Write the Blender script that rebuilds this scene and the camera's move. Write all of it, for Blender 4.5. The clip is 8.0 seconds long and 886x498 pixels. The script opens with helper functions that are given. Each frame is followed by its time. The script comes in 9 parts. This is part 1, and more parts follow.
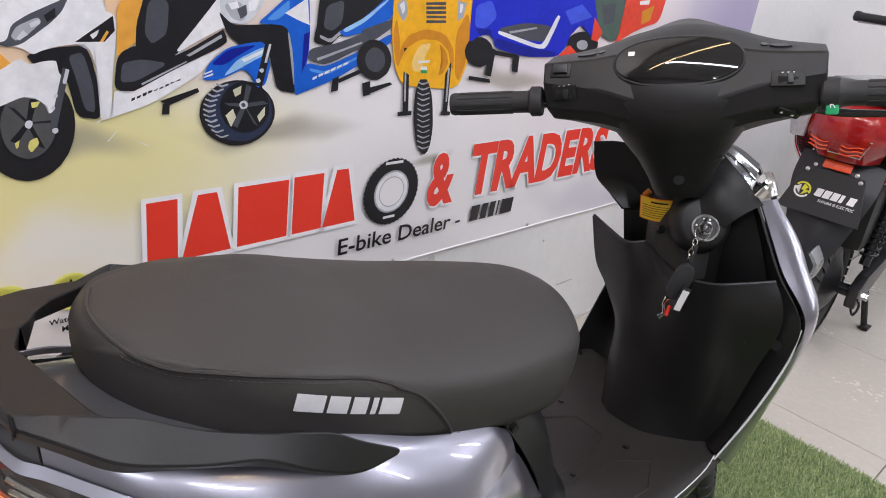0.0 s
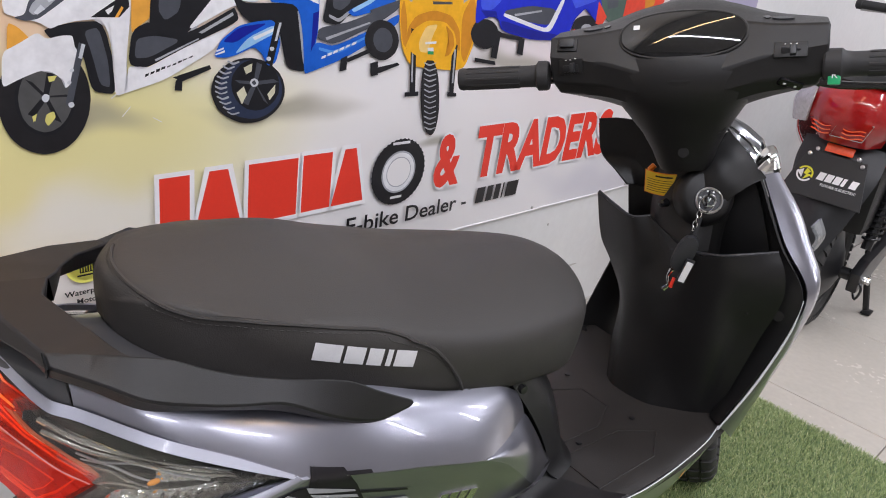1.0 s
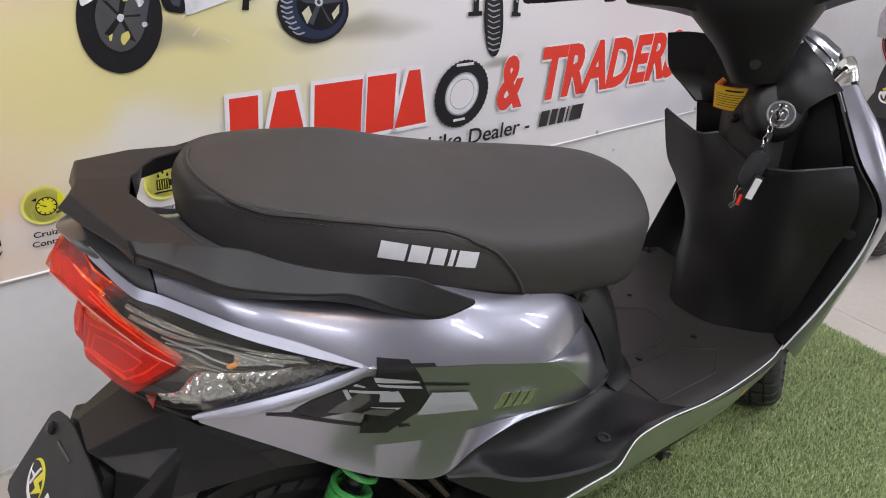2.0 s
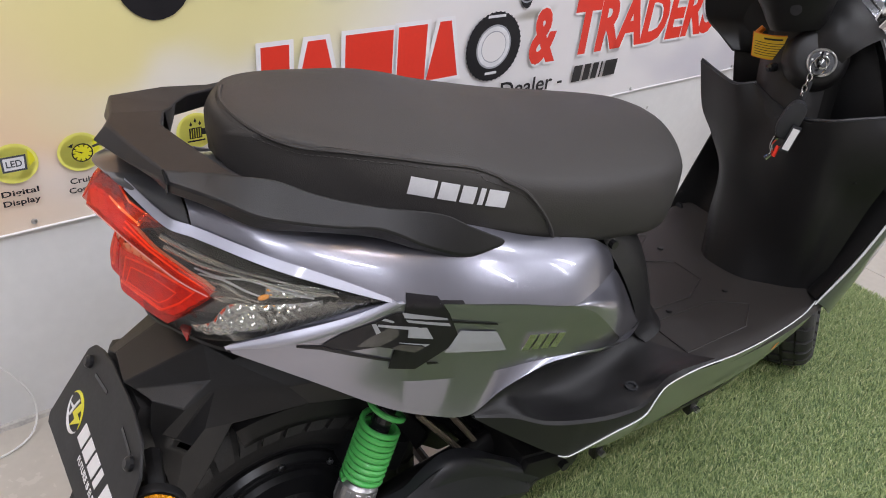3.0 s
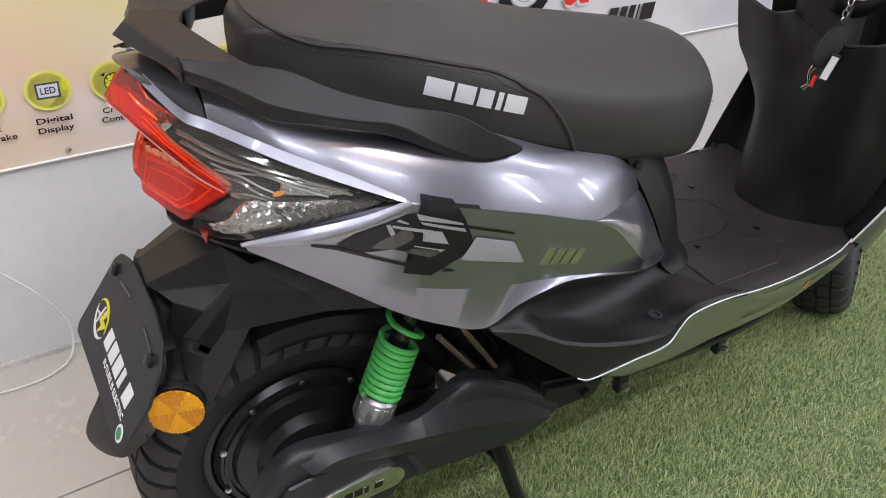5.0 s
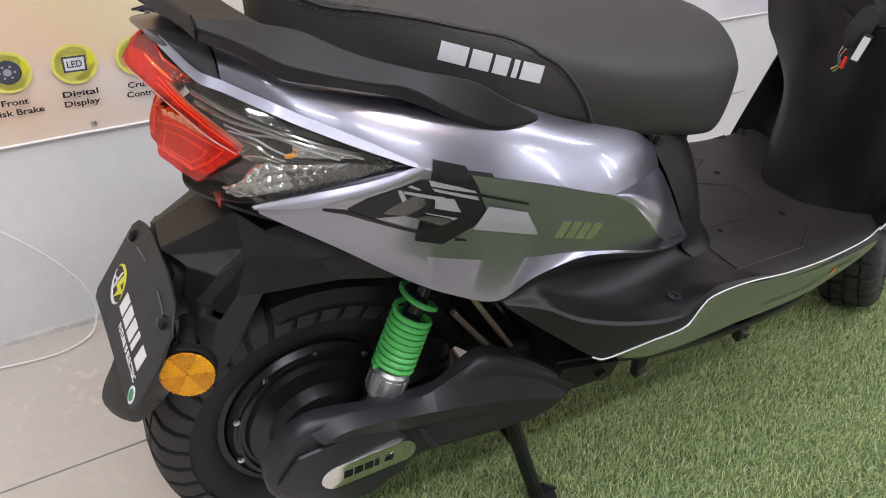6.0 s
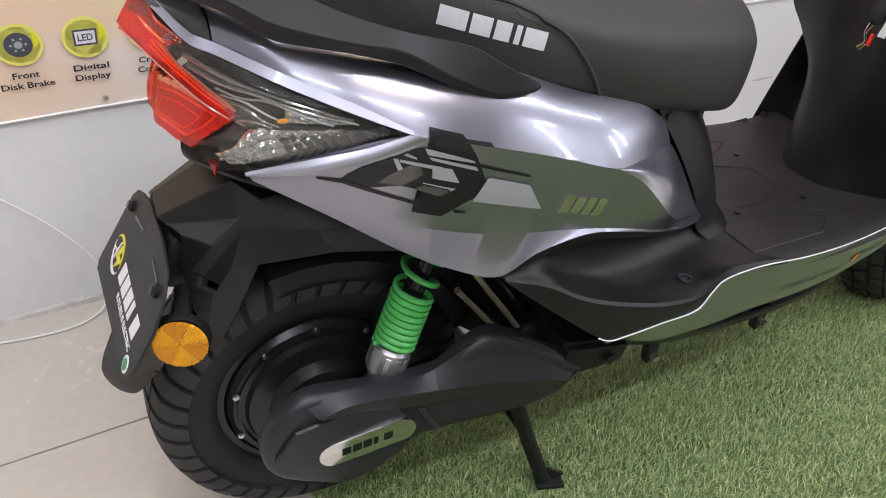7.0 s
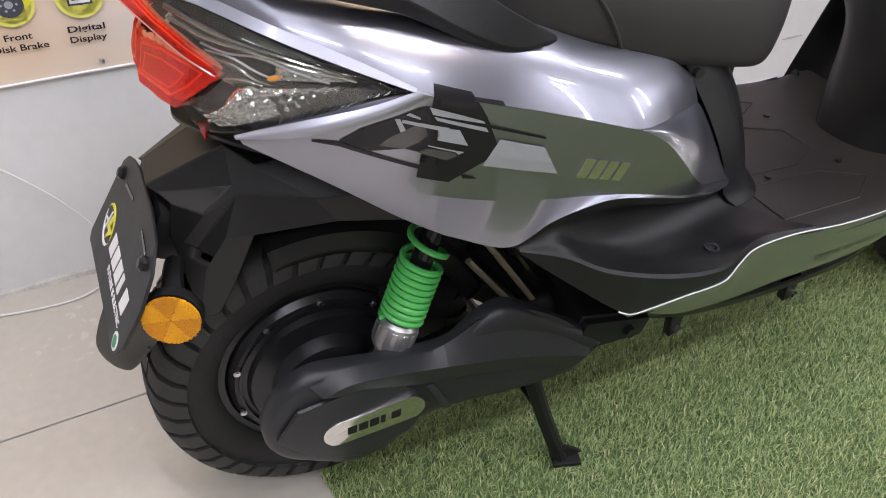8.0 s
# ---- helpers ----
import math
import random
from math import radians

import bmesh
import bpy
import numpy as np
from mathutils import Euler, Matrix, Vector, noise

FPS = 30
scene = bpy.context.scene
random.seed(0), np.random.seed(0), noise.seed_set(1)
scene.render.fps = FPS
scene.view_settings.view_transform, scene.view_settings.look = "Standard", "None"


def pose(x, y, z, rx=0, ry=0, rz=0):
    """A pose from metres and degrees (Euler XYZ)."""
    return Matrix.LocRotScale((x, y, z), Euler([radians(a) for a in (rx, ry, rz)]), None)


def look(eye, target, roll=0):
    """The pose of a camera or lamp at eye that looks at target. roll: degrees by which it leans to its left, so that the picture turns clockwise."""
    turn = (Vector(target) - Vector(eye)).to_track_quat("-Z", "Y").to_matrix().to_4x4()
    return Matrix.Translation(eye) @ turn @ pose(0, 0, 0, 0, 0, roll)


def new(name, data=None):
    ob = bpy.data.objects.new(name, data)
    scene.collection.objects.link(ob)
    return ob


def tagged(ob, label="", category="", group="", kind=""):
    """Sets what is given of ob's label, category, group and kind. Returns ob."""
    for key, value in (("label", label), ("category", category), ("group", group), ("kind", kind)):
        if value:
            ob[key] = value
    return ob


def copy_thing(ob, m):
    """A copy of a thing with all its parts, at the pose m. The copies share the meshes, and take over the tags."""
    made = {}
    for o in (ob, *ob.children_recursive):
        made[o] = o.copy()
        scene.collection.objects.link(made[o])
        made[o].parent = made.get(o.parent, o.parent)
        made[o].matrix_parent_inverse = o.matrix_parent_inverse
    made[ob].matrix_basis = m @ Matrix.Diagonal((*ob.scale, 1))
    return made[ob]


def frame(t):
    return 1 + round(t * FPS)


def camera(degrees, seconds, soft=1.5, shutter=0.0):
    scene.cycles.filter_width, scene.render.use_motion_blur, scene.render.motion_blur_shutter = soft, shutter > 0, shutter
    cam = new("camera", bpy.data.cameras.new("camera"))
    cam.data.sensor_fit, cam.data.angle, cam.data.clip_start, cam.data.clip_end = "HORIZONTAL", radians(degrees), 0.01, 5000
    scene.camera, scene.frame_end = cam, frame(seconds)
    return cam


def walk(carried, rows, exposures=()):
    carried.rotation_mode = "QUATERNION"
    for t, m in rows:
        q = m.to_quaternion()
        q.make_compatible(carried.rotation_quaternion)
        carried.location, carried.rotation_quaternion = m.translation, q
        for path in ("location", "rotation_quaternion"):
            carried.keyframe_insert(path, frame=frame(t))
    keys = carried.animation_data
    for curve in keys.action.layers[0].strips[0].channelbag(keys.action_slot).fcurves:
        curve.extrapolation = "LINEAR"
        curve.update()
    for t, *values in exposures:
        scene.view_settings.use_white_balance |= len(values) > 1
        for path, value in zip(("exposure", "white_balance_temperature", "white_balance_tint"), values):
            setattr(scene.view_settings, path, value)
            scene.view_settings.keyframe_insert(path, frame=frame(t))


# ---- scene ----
cam = camera(59.96, 8.0, soft=1.0)
PATH = [
    (0, (-0.1919, -0.6372, 1.1413), (0.5470, 0.1817, 0.6686), 8.02),
    (0.5, (-0.2076, -0.6475, 1.1282), (0.5304, 0.1716, 0.6543), 7.98),
    (1, (-0.2194, -0.6608, 1.1138), (0.5163, 0.1581, 0.6362), 7.92),
    (1.5, (-0.2274, -0.6747, 1.1012), (0.4540, 0.1569, 0.5681), 6.61),
    (2, (-0.2335, -0.6864, 1.0892), (0.4055, 0.1513, 0.5147), 6.11),
    (3.5, (-0.2406, -0.7061, 1.0511), (0.3324, 0.1314, 0.4105), 5.32),
    (4, (-0.2370, -0.7160, 1.0360), (0.3220, 0.1200, 0.3813), 5.04),
    (4.5, (-0.2350, -0.7303, 1.0226), (0.3096, 0.1106, 0.3620), 4.82),
    (6, (-0.2225, -0.7591, 0.9859), (0.2650, 0.1070, 0.3135), 4.42),
    (6.5, (-0.2108, -0.7671, 0.9739), (0.2548, 0.1056, 0.2945), 4.30),
    (7, (-0.1936, -0.7667, 0.9609), (0.2545, 0.1102, 0.2751), 4.03),
    (7.5, (-0.1796, -0.7516, 0.9441), (0.2510, 0.1203, 0.2409), 3.64),
    (8, (-0.1642, -0.7298, 0.9301), (0.2477, 0.1310, 0.2025), 2.94),
]
walk(cam, [(t, look(eye, target, roll)) for t, eye, target, roll in PATH], exposures=[(0, 0.0), (2, 0.0), (4, 0.1), (8, 0.12)])

# ---- light: a closed showroom lit by ceiling tubes ----
world = bpy.data.worlds.new("showroom_world")
scene.world = world
world.use_nodes = True
world.node_tree.nodes["Background"].inputs[0].default_value = (0.9, 0.95, 1.0, 1)
world.node_tree.nodes["Background"].inputs[1].default_value = 0.05
CEIL = 2.9


def tube_light(x, y, rz, power, colour, length=1.2, width=0.06):
    lamp = bpy.data.lights.new("tube_lamp", "AREA")
    lamp.shape, lamp.size, lamp.size_y = "RECTANGLE", length, width
    lamp.energy, lamp.color = power, colour
    ob = new("tube_lamp", lamp)
    ob.matrix_world = pose(x, y, CEIL - 0.07, 0, 0, rz)
    return ob


COOL, WARM = (0.91, 0.92, 1.025), (1.0, 0.66, 0.34)
STRIPS = [(-0.1, 0.13, 0, 2.4), (0.9, -2.0, 8, 1.6)]
TUBES = [(-1.2, -1.5, 0), (0.75, -1.5, 0), (-1.2, -3.1, 0), (0.6, -3.1, 0), (-0.44, -0.45, -66), (2.0, -0.5, 90), (3.4, -1.2, 0), (5.4, -1.2, 0), (5.4, -3.1, 0)]
UPRIGHTS = [(4.57, -3.12, 1.95), (7.6, -2.4, 1.8), (7.56, -1.65, 1.9)]  # tubes that stand on the far walls
for tx, ty, tr in TUBES:
    tube_light(tx, ty, tr, 23.8, COOL)
for tx, ty, tr, length in STRIPS:
    tube_light(tx, ty, tr, 2.5 * length, WARM, length, 0.025)


for ux, uy, uz in UPRIGHTS:
    upright = tube_light(0, 0, 0, 16, COOL, 0.06, 1.2)
    upright.matrix_world = look((ux, uy, uz), (0.2, -0.2, uz))


# ---- tools ----
def spline(points, n, closed=False):
    """n points on a smooth curve through the given ones, evenly by chord length."""
    P = np.array(points, float)
    if closed:
        P = np.vstack([P, P[:1]])
    d = np.maximum(np.linalg.norm(np.diff(P, axis=0), axis=1), 1e-6)
    s = np.concatenate([[0], np.cumsum(d)])
    if closed:
        t0 = (P[1] - P[-2]) / (d[0] + d[-1])
        tan = np.vstack([[t0], (P[2:] - P[:-2]) / (s[2:] - s[:-2])[:, None], [t0]])
    else:
        inner = (P[2:] - P[:-2]) / (s[2:] - s[:-2])[:, None] if len(P) > 2 else np.zeros((0, P.shape[1]))
        tan = np.vstack([[(P[1] - P[0]) / d[0]], inner, [(P[-1] - P[-2]) / d[-1]]])
    q = np.linspace(0, s[-1], n + 1 if closed else n)
    if closed:
        q = q[:-1]
    i = np.clip(np.searchsorted(s, q, side="right") - 1, 0, len(d) - 1)
    h = d[i][:, None]
    u = ((q - s[i]) / d[i])[:, None]
    return ((2 * u**3 - 3 * u**2 + 1) * P[i] + (u**3 - 2 * u**2 + u) * h * tan[i] + (-2 * u**3 + 3 * u**2) * P[i + 1] + (u**3 - u**2) * h * tan[i + 1])


def grid(bm, rows, close_v=False, close_u=False, cap=False, flip=False):
    """Faces between rows of points; close_u joins each row's ends, close_v the first row and the last."""
    V = [[bm.verts.new(p) for p in row] for row in rows]
    nr, nc = len(V), len(V[0])
    for a in range(nr if close_v else nr - 1):
        for b in range(nc if close_u else nc - 1):
            q = [V[a][b], V[a][(b + 1) % nc], V[(a + 1) % nr][(b + 1) % nc], V[(a + 1) % nr][b]]
            if flip:
                q.reverse()
            try:
                bm.faces.new(q)
            except ValueError:
                pass
    if cap and close_u:
        bm.faces.new(V[0][::-1] if not flip else V[0])
        bm.faces.new(V[-1] if not flip else V[-1][::-1])
    return V


def skin(curves, nu, nv=None, **kw):
    """A smooth sheet through curves, each given by a few points."""
    rows = np.array([spline(c, nu) for c in curves])
    if nv:
        rows = np.array([spline(rows[:, k], nv) for k in range(nu)]).transpose(1, 0, 2)
    bm = bmesh.new()
    grid(bm, rows, **kw)
    return bm


def lattice(curves, per, nv=None):
    """A sheet through curves that have the same number of points, joined point by point."""
    rows = []
    for c in curves:
        P = np.array(c, float)
        Q = np.vstack([2 * P[0] - P[1], P, 2 * P[-1] - P[-2]])
        row = []
        for i in range(1, len(P)):
            a, b, d, e = Q[i - 1], Q[i], Q[i + 1], Q[i + 2]
            for u in np.linspace(0, 1, per, endpoint=False):
                row.append(0.5 * (2 * b + (d - a) * u + (2 * a - 5 * b + 4 * d - e) * u**2 + (3 * b - a - 3 * d + e) * u**3))
        rows.append(np.array(row + [P[-1]]))
    rows = np.array(rows)
    if nv:
        rows = np.array([spline(rows[:, k], nv) for k in range(rows.shape[1])]).transpose(1, 0, 2)
    bm = bmesh.new()
    grid(bm, rows)
    return bm


def sheet(bm, thick):
    """Gives an open sheet a thickness along its normals."""
    bmesh.ops.recalc_face_normals(bm, faces=bm.faces)
    bmesh.ops.solidify(bm, geom=list(bm.faces), thickness=thick)
    return bm


def sweep(points, radius, seg=10, n=None, bm=None, closed=False, flat=1.0, cap=True):
    """A round bar along a curve; radius may be a list along it."""
    bm = bm or bmesh.new()
    P = spline(points, n, closed) if n else np.array(points, float)
    m = len(P)
    rad = np.interp(np.linspace(0, 1, m), np.linspace(0, 1, len(radius)), radius) if hasattr(radius, "__len__") else np.full(m, radius)
    tang = np.gradient(P, axis=0)
    if closed:
        tang = np.roll(P, -1, 0) - np.roll(P, 1, 0)
    up = Vector((0.13, 0.21, 1))
    rows = []
    for k in range(m):
        t = Vector(tang[k]).normalized()
        side = t.cross(up)
        if side.length < 1e-3:
            side = t.orthogonal()
        side.normalize()
        up = side.cross(t).normalized()
        rows.append([Vector(P[k]) + float(rad[k]) * (math.cos(a) * side * flat + math.sin(a) * up) for a in np.linspace(0, 2 * math.pi, seg, endpoint=False)])
    grid(bm, rows, close_u=True, close_v=closed, cap=cap and not closed)
    return bm


def lathe(profile, seg=48, centre=(0, 0, 0), axis="y", bm=None, ends=True):
    """Turns (radius, along) pairs round an axis."""
    bm = bm or bmesh.new()
    rows = []
    for r, h in profile:
        row = []
        for a in np.linspace(0, 2 * math.pi, seg, endpoint=False):
            c, s = r * math.cos(a), r * math.sin(a)
            row.append(Vector(centre) + Vector({"y": (c, h, s), "z": (c, s, h), "x": (h, c, s)}[axis]))
        rows.append(row)
    grid(bm, rows, close_u=True, cap=ends)
    return bm


def slab(outline, y0, y1, bevel=0.0, seg=2, to=None, bm=None):
    """A plate with an (x, z) outline between y0 and y1; to maps (x, y, z) to a place."""
    out = bmesh.new()
    a = [out.verts.new((x, y0, z)) for x, z in outline]
    b = [out.verts.new((x, y1, z)) for x, z in outline]
    n = len(a)
    out.faces.new(a)
    out.faces.new(b[::-1])
    for i in range(n):
        out.faces.new([a[i], b[i], b[(i + 1) % n], a[(i + 1) % n]])
    bmesh.ops.recalc_face_normals(out, faces=out.faces)
    if bevel:
        bmesh.ops.bevel(out, geom=list(out.edges), offset=bevel, segments=seg, affect="EDGES", profile=0.6)
    if to:
        for v in out.verts:
            v.co = to(*v.co)
    if bm is not None:
        return merge(bm, out)
    return out


def block(sx, sy, sz, m=None, bevel=0.0, seg=2, bm=None):
    """A box of that size about its middle."""
    out = bmesh.new()
    bmesh.ops.create_cube(out, size=1)
    for v in out.verts:
        v.co = Vector((v.co.x * sx, v.co.y * sy, v.co.z * sz))
    if bevel:
        bmesh.ops.bevel(out, geom=list(out.edges), offset=bevel, segments=seg, affect="EDGES", profile=0.6)
    if m is not None:
        out.transform(m)
    return merge(bm, out) if bm is not None else out


def merge(bm, other):
    me = bpy.data.meshes.new("tmp")
    other.to_mesh(me)
    other.free()
    bm.from_mesh(me)
    bpy.data.meshes.remove(me)
    return bm


def oval(rx, rz, n=32, cx=0.0, cz=0.0, power=2.0):
    pts = []
    for a in np.linspace(0, 2 * math.pi, n, endpoint=False):
        c, s = math.cos(a), math.sin(a)
        pts.append((cx + rx * math.copysign(abs(c) ** (2 / power), c), cz + rz * math.copysign(abs(s) ** (2 / power), s)))
    return pts


def mesh_of(name, bm, material, sharp=35):
    bmesh.ops.recalc_face_normals(bm, faces=bm.faces)
    for f in bm.faces:
        f.smooth = True
    lim = radians(sharp)
    for e in bm.edges:
        if len(e.link_faces) == 2 and e.calc_face_angle(0) > lim:
            e.smooth = False
    me = bpy.data.meshes.new(name)
    bm.to_mesh(me)
    bm.free()
    for m in material if isinstance(material, (list, tuple)) else [material]:
        me.materials.append(m)
    return me


def part(name, bm, material, parent, label="", sharp=35, bevel=0.0):
    """One mesh object, as a part of its thing."""
    ob = new(name, mesh_of(name, bm, material, sharp))
    ob.parent = parent
    if label:
        tagged(ob, label)
    if bevel:
        mod = ob.modifiers.new("bevel", "BEVEL")
        mod.width, mod.segments, mod.limit_method, mod.angle_limit = bevel, 2, "ANGLE", radians(35)
    return ob


def thing(name, label, category, m=None, group="", kind=""):
    ob = new(name)
    if m is not None:
        ob.matrix_world = m
    return tagged(ob, label, category, group, kind)


def structure(name, bm, material, label, category, m=None, sharp=35):
    ob = new(name, mesh_of(name, bm, material, sharp))
    if m is not None:
        ob.matrix_world = m
    return tagged(ob, label, category, kind="structure")


def lettering(text, height, width, material, parent, name="lettering", m=None, depth=0.0006, shear=0.0, bold=0.0, label=""):
    """Built-in type as a mesh, fitted to a width and a cap height, from its lower left corner on the x-z plane."""
    cu = bpy.data.curves.new("type", "FONT")
    cu.body, cu.extrude, cu.resolution_u, cu.offset = text, 0.02, 3, bold
    ob = bpy.data.objects.new("type", cu)
    scene.collection.objects.link(ob)
    me = bpy.data.meshes.new_from_object(ob.evaluated_get(bpy.context.evaluated_depsgraph_get()))
    bpy.data.objects.remove(ob)
    co = np.array([v.co for v in me.vertices])
    lo, hi = co.min(0), co.max(0)
    base, cap = 0.0, 0.69
    for v in me.vertices:
        x = (v.co.x - lo[0]) / (hi[0] - lo[0]) * width
        z = (v.co.y - base) / (cap - base) * height
        y = (v.co.z / 0.04 + 0.5) * -depth
        v.co = (x + shear * z, y, z)
    me.materials.append(material)
    bm = bmesh.new()
    bm.from_mesh(me)
    bm.verts.ensure_lookup_table()
    seen, letters = set(), []
    for v in bm.verts:  # each connected piece, then pieces that stand over one another as one letter
        if v.index in seen:
            continue
        todo, island = [v], set()
        while todo:
            w = todo.pop()
            if w.index not in island:
                island.add(w.index)
                todo += [e.other_vert(w) for e in w.link_edges]
        seen |= island
        xs = [bm.verts[k].co.x - shear * bm.verts[k].co.z for k in island]
        letters.append([min(xs), max(xs), island])
    bm.free()
    letters.sort(key=lambda k: k[0])
    groups = []
    for lo_x, hi_x, island in letters:
        if groups and lo_x < groups[-1][1] - 0.5 * (hi_x - lo_x):
            groups[-1][1], groups[-1][2] = max(hi_x, groups[-1][1]), groups[-1][2] | island
        else:
            groups.append([lo_x, hi_x, set(island)])
    out = None
    for _, _, island in groups:
        order = {k: i for i, k in enumerate(sorted(island))}
        piece = bpy.data.meshes.new(name)
        piece.from_pydata([me.vertices[k].co[:] for k in order], [], [[order[k] for k in f.vertices] for f in me.polygons if f.vertices[0] in island])
        piece.materials.append(material)
        out = new(name, piece)
        out.parent = parent
        if m is not None:
            out.matrix_local = m
    if label:
        tagged(out, label)
    bpy.data.meshes.remove(me)
    return out


# ---- materials ----
def mat(name, base, rough=0.5, metal=0.0, vary=0.08, scale=6.0, fine=180.0, bump=0.0, bump_scale=None, coat=0.0, spec=0.5, rvary=0.1, second=None, alpha=1.0, trans=0.0, ior=1.45, aniso=0.0):
    """A surface with cloudy and fine variation in colour and gloss, and a fine relief."""
    m = bpy.data.materials.new(name)
    m.use_nodes = True
    nt = m.node_tree
    bsdf = nt.nodes["Principled BSDF"]
    link = nt.links.new
    co = nt.nodes.new("ShaderNodeTexCoord")
    n1, n2 = nt.nodes.new("ShaderNodeTexNoise"), nt.nodes.new("ShaderNodeTexNoise")
    n1.inputs["Scale"].default_value, n2.inputs["Scale"].default_value = scale, fine
    n1.inputs["Detail"].default_value = 6
    for n in (n1, n2):
        link(co.outputs["Object"], n.inputs["Vector"])
    add = nt.nodes.new("ShaderNodeMath")
    add.operation = "MULTIPLY_ADD"
    add.inputs[1].default_value = 0.4
    link(n2.outputs["Fac"], add.inputs[0])
    mul = nt.nodes.new("ShaderNodeMath")
    mul.operation = "MULTIPLY"
    mul.inputs[1].default_value = 0.6
    link(n1.outputs["Fac"], mul.inputs[0])
    link(mul.outputs[0], add.inputs[2])
    ramp = nt.nodes.new("ShaderNodeMapRange")
    ramp.inputs["From Min"].default_value, ramp.inputs["From Max"].default_value = 0.3, 0.7
    link(add.outputs[0], ramp.inputs["Value"])
    mix = nt.nodes.new("ShaderNodeMix")
    mix.data_type = "RGBA"
    b = np.array(base, float)
    lo = b * (1 - vary) if second is None else b
    hi = np.minimum(b * (1 + vary), 1) if second is None else np.array(second, float)
    mix.inputs["A"].default_value, mix.inputs["B"].default_value = (*lo, 1), (*hi, 1)
    link(ramp.outputs[0], mix.inputs["Factor"])
    link(mix.outputs["Result"], bsdf.inputs["Base Color"])
    rr = nt.nodes.new("ShaderNodeMapRange")
    rr.inputs["To Min"].default_value, rr.inputs["To Max"].default_value = max(rough * (1 - rvary), 0.01), min(rough * (1 + rvary), 1)
    link(ramp.outputs[0], rr.inputs["Value"])
    link(rr.outputs[0], bsdf.inputs["Roughness"])
    bsdf.inputs["Metallic"].default_value = metal
    bsdf.inputs["Specular IOR Level"].default_value = spec
    bsdf.inputs["Coat Weight"].default_value = coat
    bsdf.inputs["Coat Roughness"].default_value = 0.04
    bsdf.inputs["Transmission Weight"].default_value = trans
    bsdf.inputs["IOR"].default_value = ior
    bsdf.inputs["Alpha"].default_value = alpha
    if bump:
        n3 = nt.nodes.new("ShaderNodeTexNoise")
        n3.inputs["Scale"].default_value = bump_scale or fine
        n3.inputs["Detail"].default_value = 4
        link(co.outputs["Object"], n3.inputs["Vector"])
        bp = nt.nodes.new("ShaderNodeBump")
        bp.inputs["Strength"].default_value, bp.inputs["Distance"].default_value = bump, 0.002
        link(n3.outputs["Fac"], bp.inputs["Height"])
        link(bp.outputs["Normal"], bsdf.inputs["Normal"])
    return m


M_WALL = mat("painted_wall", (0.72, 0.72, 0.71), 0.6, vary=0.05, scale=2.5, fine=40, bump=0.15, bump_scale=30)
# grey for unseen walls, dark only to cut the fill light
M_FILL_CUT = mat("fill_cut_grey", (0.3, 0.29, 0.28), 0.4, vary=0.1, scale=2)
M_CEIL = mat("ceiling_paint", (0.56, 0.56, 0.55), 0.8, vary=0.03)
M_FLOOR = mat("vitrified_tile", (0.50, 0.465, 0.41), 0.22, vary=0.07, scale=3, fine=60, rvary=0.4)
M_TURF = mat("turf_backing", (0.09, 0.14, 0.055), 0.9, vary=0.4, scale=30, fine=300, bump=0.8, bump_scale=500)
M_SEAT = mat("seat_vinyl", (0.04, 0.0372, 0.035), 0.52, vary=0.12, scale=8, bump=0.25, bump_scale=700, spec=0.4)
M_BLACK = mat("black_plastic", (0.0105, 0.0102, 0.0105), 0.42, spec=0.42, vary=0.18, scale=9, bump=0.12, bump_scale=900)
M_COVER = mat("moulded_black_cover", (0.018, 0.0185, 0.021), 0.4, vary=0.14, scale=9, bump=0.1, bump_scale=900)
M_GLOSS = mat("gloss_black", (0.01, 0.01, 0.011), 0.08, vary=0.1)
M_SILVER = mat("silver_paint", (0.31, 0.31, 0.36), 0.28, metal=0.93, vary=0.03, fine=60, rvary=0.02, coat=1.0)
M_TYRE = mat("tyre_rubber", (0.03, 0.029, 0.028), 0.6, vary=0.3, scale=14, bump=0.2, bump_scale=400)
# same rubber under the lugs, with the grooves' shade put into its colour
M_TYRE_SHADED = mat("tyre_rubber_groove_shade", (0.015, 0.0145, 0.014), 0.65, vary=0.3, scale=14, bump=0.2, bump_scale=400)
M_RED_INK = mat("red_print", (0.75, 0.045, 0.025), 0.4, vary=0.04)
M_WHITE_INK = mat("white_print", (0.8, 0.79, 0.8), 0.4, vary=0.03)
M_BLACK_INK = mat("black_print", (0.010, 0.009, 0.011), 0.3, vary=0.1)
M_YELLOW_INK = mat("yellow_print", (0.72, 0.68, 0.03), 0.4, vary=0.04)
M_HUB = mat("black_enamel", (0.012, 0.012, 0.013), 0.3, vary=0.2, scale=12, bump=0.1, bump_scale=120)
M_BLACK_SHEEN = mat("satin_black_plastic", (0.024, 0.025, 0.028), 0.35, vary=0.12, scale=9, bump=0.1, bump_scale=900)
M_STEEL = mat("bright_steel", (0.6, 0.6, 0.6), 0.28, metal=1.0)
M_CHROME = mat("chrome", (0.7, 0.69, 0.66), 0.12, metal=1.0, vary=0.04)
M_ALLOY = mat("cast_aluminium", (0.5, 0.5, 0.51), 0.36, metal=0.9, vary=0.1, scale=40)
M_SPRING = mat("green_powder_coat", (0.1, 0.52, 0.12), 0.32, vary=0.12, scale=30, coat=0.3)
M_GOLD = mat("bronze_tube", (0.8, 0.66, 0.5), 0.25, metal=0.7, vary=0.1)
M_PLATE = mat("plate_black", (0.013, 0.013, 0.014), 0.5, vary=0.2, scale=20)
